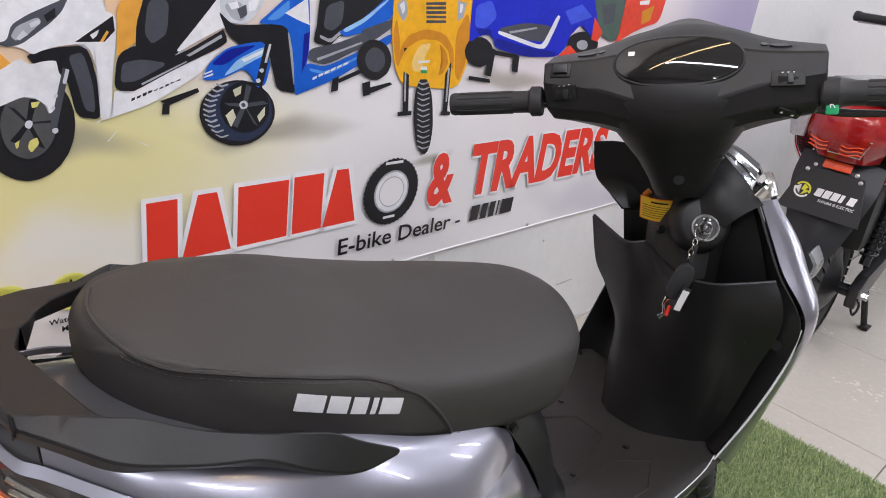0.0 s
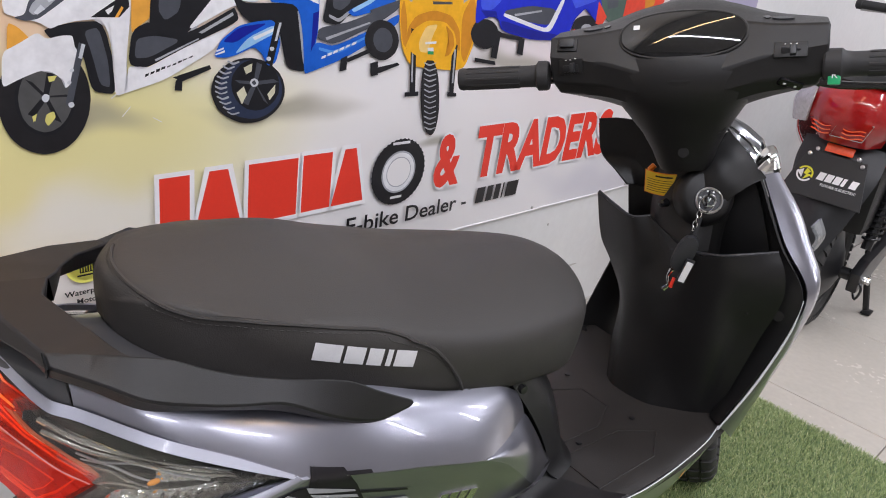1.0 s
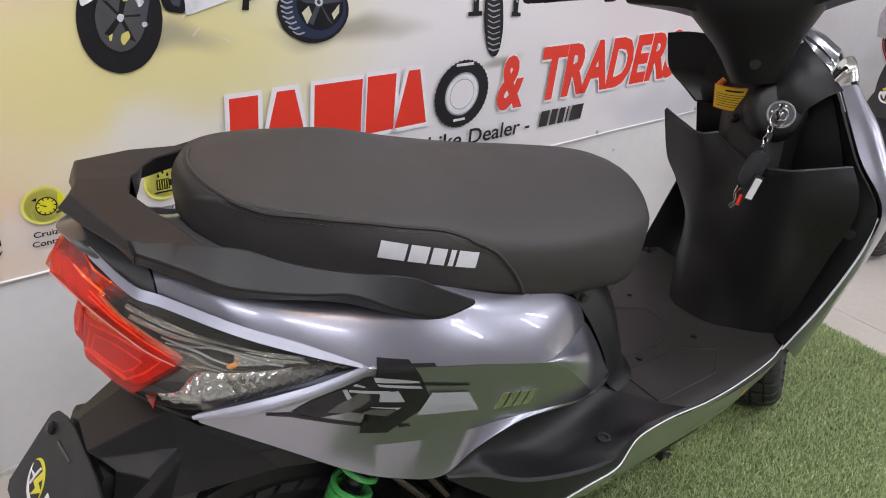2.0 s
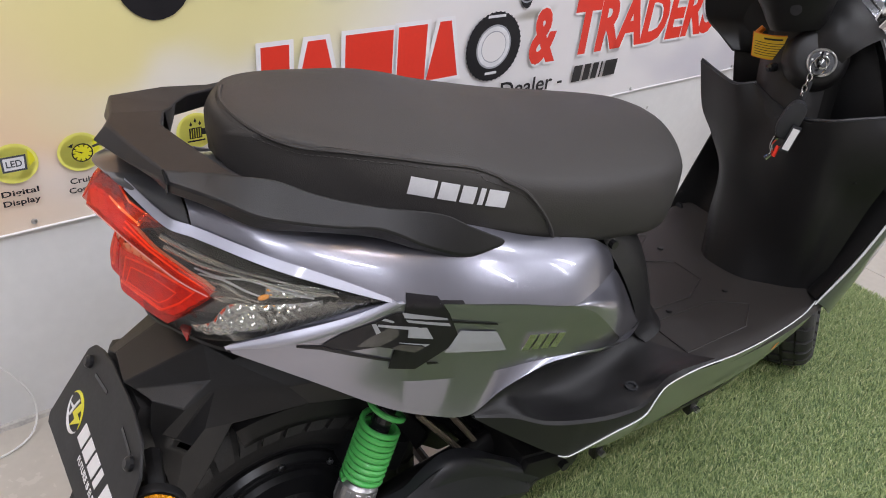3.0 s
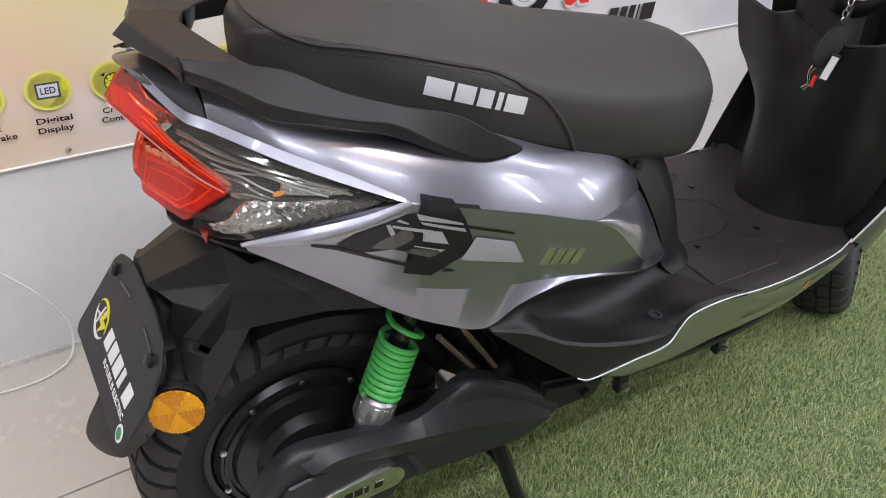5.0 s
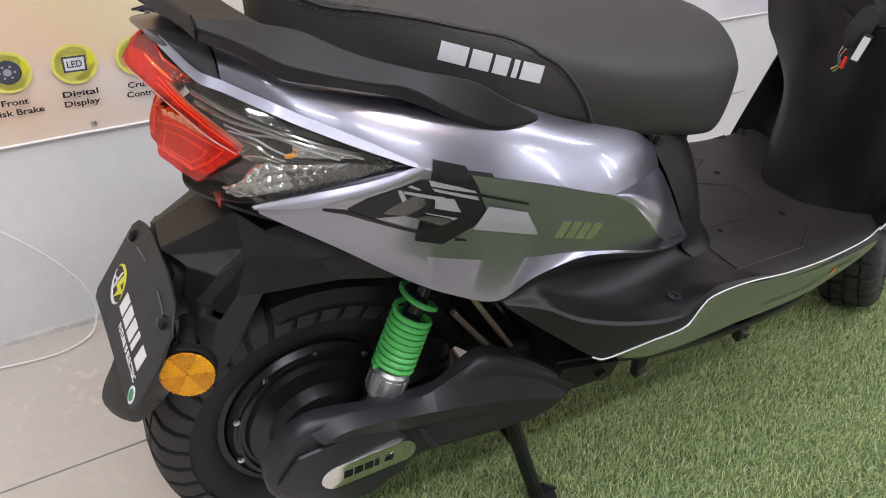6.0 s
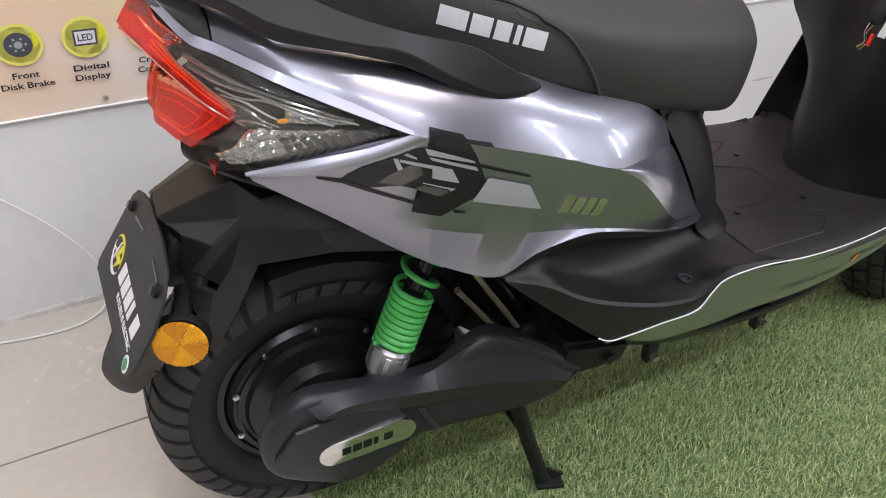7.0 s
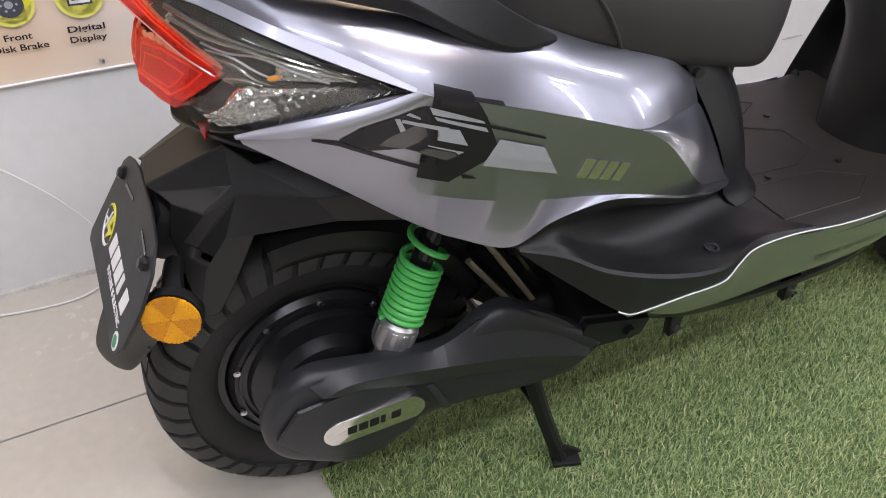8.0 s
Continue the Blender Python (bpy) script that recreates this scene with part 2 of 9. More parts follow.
M_AMBER = mat("amber_reflector", (0.58, 0.225, 0.003), 0.3, vary=0.25, scale=60, fine=900, bump=0.7, bump_scale=420, coat=0.15)
M_AMBER_LIGHT = mat("amber_reflector_light", (0.74, 0.335, 0.004), 0.3, vary=0.25, scale=60, fine=900, bump=0.7, bump_scale=420, coat=0.15)
M_GREEN_INK = mat("green_print", (0.02, 0.25, 0.1), 0.4)
M_GREY_INK = mat("grey_film", (0.3, 0.31, 0.32), 0.3, vary=0.05, coat=0.3)
M_BROWN_INK = mat("smoked_film", (0.07, 0.065, 0.06), 0.25, vary=0.1, coat=0.4)
M_MAT = mat("floorboard_plastic", (0.022, 0.0195, 0.018), 0.5, vary=0.2, scale=7, fine=120, bump=0.3, bump_scale=600)
M_STRIPE = mat("pale_stripe", (0.75, 0.76, 0.78), 0.3, vary=0.03)
M_RUBBER = mat("grip_rubber", (0.022, 0.022, 0.023), 0.6, vary=0.15, bump=0.2, bump_scale=600)
M_SEAM = mat("seat_thread", (0.05, 0.047, 0.044), 0.7, vary=0.2)
M_LAMP_BED = mat("lamp_bed", (0.13, 0.13, 0.12), 0.24, metal=0.7, vary=0.3, scale=40, bump=0.1, bump_scale=60)
M_BULB = mat("amber_bulb", (0.8, 0.3, 0.02), 0.2, vary=0.1, coat=0.5)
M_STICKER = mat("yellow_sticker", (0.75, 0.48, 0.03), 0.4, vary=0.06)
M_ORANGE = mat("orange_print", (0.8, 0.22, 0.02), 0.4, vary=0.05)
M_BTN = mat("green_button", (0.02, 0.36, 0.14), 0.35, vary=0.06)
M_WHITE_PL = mat("white_plastic", (0.75, 0.75, 0.74), 0.4, vary=0.04)
M_DASH = mat("dash_glass", (0.006, 0.006, 0.007), 0.06, vary=0.1, coat=1.0)
M_RED_PAINT = mat("red_paint", (0.45, 0.012, 0.018), 0.25, vary=0.06, coat=0.8, metal=0.2)
M_SILVER_TRIM = mat("pale_silver_paint", (0.40, 0.405, 0.465), 0.42, metal=0.7, vary=0.03, fine=60, rvary=0.02, coat=0.35)
M_SILVER_DARK = mat("dark_grey_paint", (0.1, 0.1, 0.105), 0.3, metal=0.4, vary=0.05, fine=60, rvary=0.02, coat=0.6)
M_MARK = mat("silver_print", (0.62, 0.62, 0.64), 0.5, vary=0.1, scale=60, fine=700)
M_CLEAR_SILVER = mat("lamp_cover_gloss", (0.2, 0.205, 0.22), 0.14, metal=0.8, vary=0.08, coat=1.0)
M_GROUT = mat("tile_grout", (0.2, 0.18, 0.15), 0.9, vary=0.2)
M_PLASTER = mat("rough_plaster", (0.5, 0.48, 0.45), 0.9, vary=0.25, scale=25, bump=0.6, bump_scale=80)


def grass_material():
    m = bpy.data.materials.new("plastic_grass")
    m.use_nodes = True
    nt = m.node_tree
    b = nt.nodes["Principled BSDF"]
    g = nt.nodes.new("ShaderNodeNewGeometry")
    ramp = nt.nodes.new("ShaderNodeValToRGB")
    e = ramp.color_ramp.elements
    e[0].position, e[0].color = 0.0, (0.12, 0.175, 0.058, 1)
    e[1].position, e[1].color = 1.0, (0.54, 0.55, 0.29, 1)
    for p, c in ((0.35, (0.2, 0.275, 0.095, 1)), (0.7, (0.275, 0.355, 0.135, 1)), (0.9, (0.385, 0.44, 0.19, 1))):
        q = e.new(p)
        q.color = c
    nt.links.new(g.outputs["Random Per Island"], ramp.inputs["Fac"])
    co, no, mul = nt.nodes.new("ShaderNodeTexCoord"), nt.nodes.new("ShaderNodeTexNoise"), nt.nodes.new("ShaderNodeMix")
    no.inputs["Scale"].default_value = 3.5
    nt.links.new(co.outputs["Object"], no.inputs["Vector"])
    mul.data_type, mul.blend_type = "RGBA", "MULTIPLY"
    mul.inputs["Factor"].default_value = 0.5
    nt.links.new(ramp.outputs["Color"], mul.inputs["A"])
    nt.links.new(no.outputs["Color"], mul.inputs["B"])
    nt.links.new(ramp.outputs["Color"], b.inputs["Base Color"])
    b.inputs["Roughness"].default_value = 0.5
    return m


M_GRASS = grass_material()


def banner_material():
    """Printed sky of soft colour fields on white vinyl."""
    m = bpy.data.materials.new("banner_print")
    m.use_nodes = True
    nt = m.node_tree
    link = nt.links.new
    b = nt.nodes["Principled BSDF"]
    co, sep = nt.nodes.new("ShaderNodeTexCoord"), nt.nodes.new("ShaderNodeSeparateXYZ")
    no = nt.nodes.new("ShaderNodeTexNoise")
    no.inputs["Scale"].default_value = 3.0
    link(co.outputs["Object"], no.inputs["Vector"])
    add = nt.nodes.new("ShaderNodeVectorMath")
    add.operation = "MULTIPLY_ADD"
    add.inputs[1].default_value = (0.25, 0.25, 0.25)
    link(no.outputs["Color"], add.inputs[0])
    link(co.outputs["Object"], add.inputs[2])
    link(add.outputs[0], sep.inputs[0])
    colour = None

    def field(cx, cz, rx, rz, rgb, amount):
        nonlocal colour
        mp = nt.nodes.new("ShaderNodeMapping")
        mp.inputs["Location"].default_value = (-(cx + 0.125) / rx, 0, -(cz + 0.125) / rz)
        mp.inputs["Scale"].default_value = (1 / rx, 0, 1 / rz)
        link(add.outputs[0], mp.inputs["Vector"])
        ln = nt.nodes.new("ShaderNodeVectorMath")
        ln.operation = "LENGTH"
        link(mp.outputs[0], ln.inputs[0])
        mr = nt.nodes.new("ShaderNodeMapRange")
        mr.interpolation_type = "SMOOTHSTEP"
        mr.inputs["From Min"].default_value, mr.inputs["From Max"].default_value = 1.0, 0.2
        mr.inputs["To Max"].default_value = amount
        link(ln.outputs["Value"], mr.inputs["Value"])
        mx = nt.nodes.new("ShaderNodeMix")
        mx.data_type = "RGBA"
        link(mr.outputs[0], mx.inputs["Factor"])
        if colour is None:
            mx.inputs["A"].default_value = (0.76, 0.74, 0.74, 1)
        else:
            link(colour, mx.inputs["A"])
        mx.inputs["B"].default_value = (*rgb, 1)
        colour = mx.outputs["Result"]

    field(-0.75, 0.62, 0.8, 0.45, (0.79, 0.57, 0.34), 0.8)
    field(-0.62, 0.52, 0.35, 0.12, (0.8, 0.56, 0.4), 0.6)
    field(-0.25, 0.72, 0.62, 0.22, (0.74, 0.68, 0.28), 0.85)
    field(-0.35, 1.1, 0.7, 0.35, (0.75, 0.38, 0.08), 0.9)
    field(-0.05, 0.6, 0.35, 0.05, (0.78, 0.7, 0.3), 0.5)
    field(1.2, 0.85, 0.8, 0.3, (0.68, 0.58, 0.6), 0.7)
    field(1.9, 0.9, 0.55, 0.6, (0.36, 0.33, 0.5), 0.9)
    field(1.3, 0.46, 0.5, 0.1, (0.5, 0.49, 0.56), 0.6)
    # white waves, then the soft printed shadows under the wheels
    field(-0.15, 0.6, 0.4, 0.06, (0.78, 0.76, 0.74), 0.75)
    field(-0.32, 0.5, 0.4, 0.09, (0.78, 0.75, 0.72), 0.7)
    for cx, cz, rx, rz in ((-0.22, 0.712, 0.15, 0.035), (0.15, 0.728, 0.22, 0.04), (0.52, 0.652, 0.1, 0.022), (0.8, 0.82, 0.2, 0.035)):
        field(cx, cz, rx, rz, (0.3, 0.28, 0.22), 0.75)
    link(colour, b.inputs["Base Color"])
    b.inputs["Roughness"].default_value = 0.35
    bp, n2 = nt.nodes.new("ShaderNodeBump"), nt.nodes.new("ShaderNodeTexNoise")
    n2.inputs["Scale"].default_value = 5
    link(co.outputs["Object"], n2.inputs["Vector"])
    bp.inputs["Strength"].default_value, bp.inputs["Distance"].default_value = 0.25, 0.01
    link(n2.outputs["Fac"], bp.inputs["Height"])
    link(bp.outputs["Normal"], b.inputs["Normal"])
    return m


M_BANNER = banner_material()
INKS = {"ORANGE": (0.75, 0.36, 0.06), "WHITE": (0.72, 0.72, 0.74), "BLACK": (0.016, 0.016, 0.019), "DARK": (0.07, 0.075, 0.09), "GREY": (0.36, 0.37, 0.4), "TYRE": (0.02, 0.019, 0.021), "RIM": (0.08, 0.08, 0.08), "NAVY": (0.03, 0.04, 0.075), "BLUE": (0.012, 0.11, 0.55), "SKY": (0.28, 0.5, 0.75), "YELLOW": (0.83, 0.42, 0.02), "AMBER": (0.6, 0.24, 0.02), "ROYAL": (0.012, 0.025, 0.5), "RED": (0.7, 0.06, 0.03), "DGREEN": (0.07, 0.11, 0.09), "YELLOWBG": (0.62, 0.57, 0.17), "STEEL": (0.55, 0.57, 0.6), "PALE": (0.6, 0.58, 0.42), "LBLUE": (0.08, 0.27, 0.7), "DORANGE": (0.6, 0.24, 0.02), "PALEY": (0.85, 0.58, 0.2), "GREEN": (0.03, 0.3, 0.1), "ROYALD": (0.008, 0.014, 0.26), "LROYAL": (0.05, 0.09, 0.65)}
INKS = {k: mat("ink_" + k.lower(), c, 0.38, vary=0.16, scale=9, fine=70, spec=0.22) for k, c in INKS.items()}
M_YELLOW_SOFT = mat("pale_yellow_print", (0.78, 0.75, 0.16), 0.4, vary=0.04)
M_RED_LENS2 = mat("deep_red_lens", (0.34, 0.008, 0.008), 0.12, vary=0.2, scale=30, coat=0.8)
M_CLEAR_LENS = mat("ribbed_clear_lens", (0.55, 0.54, 0.52), 0.15, metal=0.4, vary=0.2, scale=60, bump=0.8, bump_scale=90, coat=0.8)
M_SEAT_FILM = mat("wrapped_seat", (0.09, 0.09, 0.095), 0.2, vary=0.4, scale=14, bump=0.9, bump_scale=30, coat=0.6)


def tinted(name, colour, gloss_colour=(1, 1, 1), rough=0.04, body=0.12, shine=0.4, body_colour=None):
    """Thin tinted plastic: light passes in its colour, and its skin shines."""
    m = bpy.data.materials.new(name)
    m.use_nodes = True
    nt = m.node_tree
    link = nt.links.new
    out = nt.nodes["Material Output"]
    p = nt.nodes["Principled BSDF"]
    p.inputs["Base Color"].default_value = (*(body_colour or [c * 0.8 for c in colour]), 1)
    p.inputs["Roughness"].default_value = 0.25
    tr, gl, m1, m2, fr = (nt.nodes.new("ShaderNode" + k) for k in ("BsdfTransparent", "BsdfGlossy", "MixShader", "MixShader", "LayerWeight"))
    no, co, mr = nt.nodes.new("ShaderNodeTexNoise"), nt.nodes.new("ShaderNodeTexCoord"), nt.nodes.new("ShaderNodeMapRange")
    no.inputs["Scale"].default_value = 14
    link(co.outputs["Object"], no.inputs["Vector"])
    mr.inputs["To Min"].default_value, mr.inputs["To Max"].default_value = body * 0.7, body * 1.3
    link(no.outputs["Fac"], mr.inputs["Value"])
    tr.inputs["Color"].default_value = (*colour, 1)
    gl.inputs["Color"].default_value, gl.inputs["Roughness"].default_value = (*gloss_colour, 1), rough
    fr.inputs["Blend"].default_value = 0.22
    gain = nt.nodes.new("ShaderNodeMath")
    gain.operation = "MULTIPLY_ADD"
    gain.inputs[1].default_value, gain.inputs[2].default_value = shine, 0.025
    link(fr.outputs["Facing"], gain.inputs[0])
    link(mr.outputs[0], m1.inputs["Fac"])
    link(tr.outputs[0], m1.inputs[1])
    link(p.outputs[0], m1.inputs[2])
    link(gain.outputs[0], m2.inputs["Fac"])
    link(m1.outputs[0], m2.inputs[1])
    link(gl.outputs[0], m2.inputs[2])
    link(m2.outputs[0], out.inputs["Surface"])
    return m


M_RED_LENS = tinted("red_lens", (1.0, 0.25, 0.08), body=0.1, shine=0.18, body_colour=(0.62, 0.045, 0.015))
# red lens on the arm's underside, its pale reflection painted into the colour
M_LENS_SHEEN = tinted("red_lens_painted_sheen", (1.0, 0.55, 0.45), body=0.5, shine=0.3, body_colour=(0.7, 0.36, 0.3))
M_RED_BED = mat("red_lamp_reflector", (0.75, 0.3, 0.16), 0.24, metal=0.6, vary=0.2, scale=40, bump=0.2, bump_scale=160)
M_RED_GLOW = mat("red_inner_rib", (0.9, 0.75, 0.5), 0.25, vary=0.1, scale=70)
M_AMBER_RIB = mat("amber_rib", (1.0, 0.9, 0.5), 0.2, vary=0.1, scale=70)
M_SMOKE = tinted("smoked_lens", (0.88, 0.88, 0.86), body=0.008, shine=0.35)
M_CLEAR = tinted("clear_plastic", (0.9, 0.92, 0.93), body=0.1)
M_FACET = mat("crystal_facets", (0.9, 0.92, 0.95), 0.06, metal=1.0, vary=0.05, rvary=0.02)
M_RED_REFL = mat("red_reflector", (0.9, 0.1, 0.03), 0.25, vary=0.15, scale=80, coat=0.4)


# ---- the room ----
WALL = pose(0.3506, 0.5994, 0, 0, 0, 5.5)  # along the wall: x to its right, y into it, z up
LEFT, RIGHT, NEAR = -3.2, 7.4, -4.2

floor = structure("floor", block(12.0, 6.5, 0.1, pose(2.2, -1.95, -0.056)), M_GROUT, "glossy cream vitrified tile floor with fine joints", "floor", WALL)
wall_north = structure("wall_north", block(12.0, 0.15, CEIL, WALL @ pose(2.2, 0.075, CEIL / 2)), M_WALL, "white painted wall with scuffs and stains", "wall")
def wall_patch(name, x, z, rx, rz, material, seed):
    """A thin ragged patch on the wall's face."""
    random.seed(seed)
    ob = part(name, slab([(x + rx * random.uniform(0.6, 1.0) * math.cos(a), z + rz * random.uniform(0.6, 1.0) * math.sin(a)) for a in np.linspace(0, 2 * math.pi, 17)[:-1]], -0.0016, 0.001), material, wall_north)
    ob.matrix_local = WALL


wall_patch("plaster_chip", 0.595, 0.376, 0.012, 0.009, M_PLASTER, 3)
wall_patch("plaster_chip", 0.602, 0.362, 0.006, 0.009, M_PLASTER, 5)
wall_patch("scuff", 0.57, 0.374, 0.02, 0.004, M_CEIL, 7)
wall_patch("plaster_chip", -0.78, 0.2, 0.004, 0.003, M_PLASTER, 8)
wall_patch("plaster_chip", 1.05, 0.33, 0.004, 0.005, M_PLASTER, 9)
wall_patch("scuff", 1.2, 0.16, 0.05, 0.004, M_PLASTER, 10)
# the south and west walls are out of view, greyed to lower the fill
structure("wall_south", block(12.0, 0.15, CEIL, WALL @ pose(2.2, NEAR - 0.075, CEIL / 2)), M_FILL_CUT, "unseen near wall, grey to cut the fill light", "wall")
structure("wall_west", block(0.15, 6.0, CEIL, WALL @ pose(LEFT, -2.1, CEIL / 2)), M_FILL_CUT, "unseen left wall, grey to cut the fill light", "wall")
structure("wall_east", block(0.15, 6.0, CEIL, WALL @ pose(RIGHT, -2.1, CEIL / 2)), M_WALL, "white painted showroom wall", "wall")
structure("ceiling", block(12.0, 6.5, 0.1, WALL @ pose(2.2, -1.95, CEIL + 0.05)), M_CEIL, "white painted ceiling with tube lights", "ceiling")
# worn plaster bead along the foot of the wall
bm = bmesh.new()
rng = np.random.default_rng(5)
rows = []
for x in np.linspace(-3.0, 7.2, 560):
    d = 0.007 + 0.004 * noise.noise((x * 9, 0.3, 0)) + 0.003 * noise.noise((x * 31, 1.3, 0))
    h = 0.011 + 0.006 * noise.noise((x * 7, 2.1, 0)) + 0.004 * noise.noise((x * 37, 4, 0))
    rows.append([(x, 0.001, max(h, 0.003)), (x, -max(d, 0.002) * 0.6, max(h, 0.003) * 0.7), (x, -max(d, 0.002), -0.002)])
grid(bm, rows)
structure("baseboard", bm, M_PLASTER, "rough grey plaster bead at the wall's foot", "trim", WALL)

# ceiling tube fittings over the lamps
first = None
for tx, ty, tr in TUBES:
    m = pose(tx, ty, CEIL - 0.03, 0, 0, tr)
    if first is None:
        first = thing("tube_light", "white ceiling tube light in a slim batten", "ceiling light", m, "ceiling tubes")
        part("batten", block(1.26, 0.05, 0.05, pose(0, 0, 0.004), 0.006), M_WHITE_PL, first)
        for s in (-1, 1):
            part("end_cap", block(0.03, 0.055, 0.06, pose(s * 0.63, 0, 0), 0.006), M_WHITE_PL, first)
    else:
        copy_thing(first, m)

first = None
for ux, uy, uz in UPRIGHTS:
    m = look((ux, uy, uz), (0.2, -0.2, uz)) @ pose(0, 0, 0.035)
    if first is None:
        first = thing("wall_light", "white upright tube light on the showroom wall", "wall light", m, "upright tubes")
        part("batten", block(0.05, 1.26, 0.05, None, 0.006), M_WHITE_PL, first)
        for s in (-1, 1):
            part("end_cap", block(0.055, 0.03, 0.06, pose(0, s * 0.63, 0), 0.006), M_WHITE_PL, first)
    else:
        copy_thing(first, m)

# artificial grass: backing sheet and blades, square to the wall
TX0, TX1, TY0, TY1 = -0.425, 1.275, -2.0, -0.59
turf = structure("ground_turf", block(TX1 - TX0, TY1 - TY0, 0.006, pose((TX0 + TX1) / 2, (TY0 + TY1) / 2, 0.0035)), M_TURF, "green artificial grass mat on the tiles", "turf", WALL)
rng = np.random.default_rng(11)
n = 230000
bx = rng.uniform(TX0 - 0.004, TX1 + 0.004, n)
by = TY1 + 0.004 - (rng.uniform(0, 1, n) ** 1.25) * (TY1 - TY0)
ang = rng.normal(0.6, 1.1, n)
hgt = rng.uniform(0.006, 0.013, n)
lean = rng.normal(0.008, 0.004, n)
wid = rng.uniform(0.0006, 0.0011, n)
side = np.stack([np.cos(ang + 1.57), np.sin(ang + 1.57), np.zeros(n)], 1) * wid[:, None]
fwd = np.stack([np.cos(ang), np.sin(ang), np.zeros(n)], 1)
base = np.stack([bx, by, np.full(n, 0.005)], 1)
midp = base + fwd * (lean * 0.3)[:, None] + np.stack([np.zeros(n), np.zeros(n), hgt * 0.65], 1)
tip = base + fwd * lean[:, None] + np.stack([np.zeros(n), np.zeros(n), hgt], 1)
verts = np.stack([base - side, base + side, midp + side * 0.8, midp - side * 0.8, tip], 1).reshape(-1, 3)
idx = np.arange(n)[:, None] * 5
quads = np.concatenate([idx, idx + 1, idx + 2, idx + 3], 1)
tris = np.concatenate([idx + 3, idx + 2, idx + 4], 1)
me = bpy.data.meshes.new("grass_blades")
me.from_pydata(verts.tolist(), [], quads.tolist() + tris.tolist())
me.materials.append(M_GRASS)
ob = new("grass_blades", me)
ob.matrix_world = WALL
tagged(ob, "short mixed green plastic grass blades of the mat", "turf", kind="stuff")


# ---- banner ----
banner = thing("banner", "large printed vinyl banner with scooters and red shop name", "banner", WALL)
bm = bmesh.new()
rows = []
for x in np.linspace(-1.6, 2.02, 180):
    w = 0.0025 * noise.noise((x * 2.2, 0, 3.1)) + 0.0012 * noise.noise((x * 9, 2, 1))
    sag = 0.003 * noise.noise((x * 3, 5, 0))
    low = 0.385 + 0.008 * math.sin(x * 1.1 + 0.6) + sag
    rows.append([(x, -0.0035 - abs(w) * 1.2, low), (x, -0.0035, 0.46), (x, -0.0035, 0.9), (x, -0.0035, 1.9)])
grid(bm, rows)
part("vinyl_sheet", sheet(bm, 0.0012), M_BANNER, banner, "wavy lower edge, orange to white print")
part("hem", sweep([(x, -0.006, 0.387 + 0.008 * math.sin(x * 1.1 + 0.6) + 0.003 * noise.noise((x * 3, 5, 0))) for x in np.linspace(-1.6, 2.02, 160)], 0.0022, 6), M_WHITE_INK, banner)
for x in (-1.0, -0.53, -0.05, 0.46, 0.95, 1.42, 1.9):
    part("rivet", lathe([(0.0, -0.0105), (0.004, -0.009), (0.005, -0.005)], 10, (x, 0, 0.402)), M_STEEL, banner)


def print_piece(outline, ink, level, name, parent):
    """One colour field of the print, a hair proud of the sheet."""
    bm = bmesh.new()
    f = bm.faces.new([bm.verts.new((x, -0.0062 - 0.00003 * level, z)) for x, z in outline])
    bmesh.ops.triangulate(bm, faces=[f])
    ob = part(name, bm, INKS[ink] if ink in INKS else ink, parent)
    return ob


def eased_outline(outline, times=2, keep=0.16):
    """Rounds the corners of a printed shape."""
    for _ in range(times):
        q = []
        for (xa, za), (xb, zb) in zip(outline, outline[1:] + outline[:1]):
            q += [(xa + (xb - xa) * keep, za + (zb - za) * keep), (xb + (xa - xb) * keep, zb + (za - zb) * keep)]
        outline = q
    return outline


def draw(ink, outline, level, name="printed_scooter"):
    print_piece(eased_outline(outline) if len(outline) > 4 else outline, ink, level, name, banner)


# the white scooter of the print
draw("ORANGE", [(-0.337, 0.9), (-0.323, 0.893), (-0.305, 0.872), (-0.327, 0.848), (-0.342, 0.843)], 0)
draw("ORANGE", [(-0.159, 0.968), (-0.119, 0.969), (-0.123, 0.952), (-0.132, 0.923), (-0.132, 0.906), (-0.153, 0.892), (-0.163, 0.882)], 0.35)
draw("BLACK", [(-0.291, 0.89), (-0.249, 0.9), (-0.209, 0.902), (-0.2, 0.882), (-0.191, 0.835), (-0.19, 0.789), (-0.227, 0.796), (-0.236, 0.854), (-0.281, 0.876)], 1.05)
draw("DARK", [(-0.234, 0.887), (-0.212, 0.893), (-0.2, 0.844), (-0.198, 0.8), (-0.214, 0.806), (-0.224, 0.854)], 1.4)
draw("TYRE", [(-0.229, 0.784), (-0.233, 0.761), (-0.241, 0.741), (-0.254, 0.723), (-0.269, 0.711), (-0.286, 0.705), (-0.303, 0.704), (-0.32, 0.71), (-0.335, 0.72), (-0.347, 0.735), (-0.355, 0.753), (-0.359, 0.774), (-0.359, 0.795), (-0.355, 0.815), (-0.347, 0.834), (-0.336, 0.85), (-0.322, 0.862), (-0.307, 0.869), (-0.291, 0.871), (-0.274, 0.867), (-0.259, 0.859), (-0.246, 0.845), (-0.236, 0.827), (-0.23, 0.806)], 1.75)
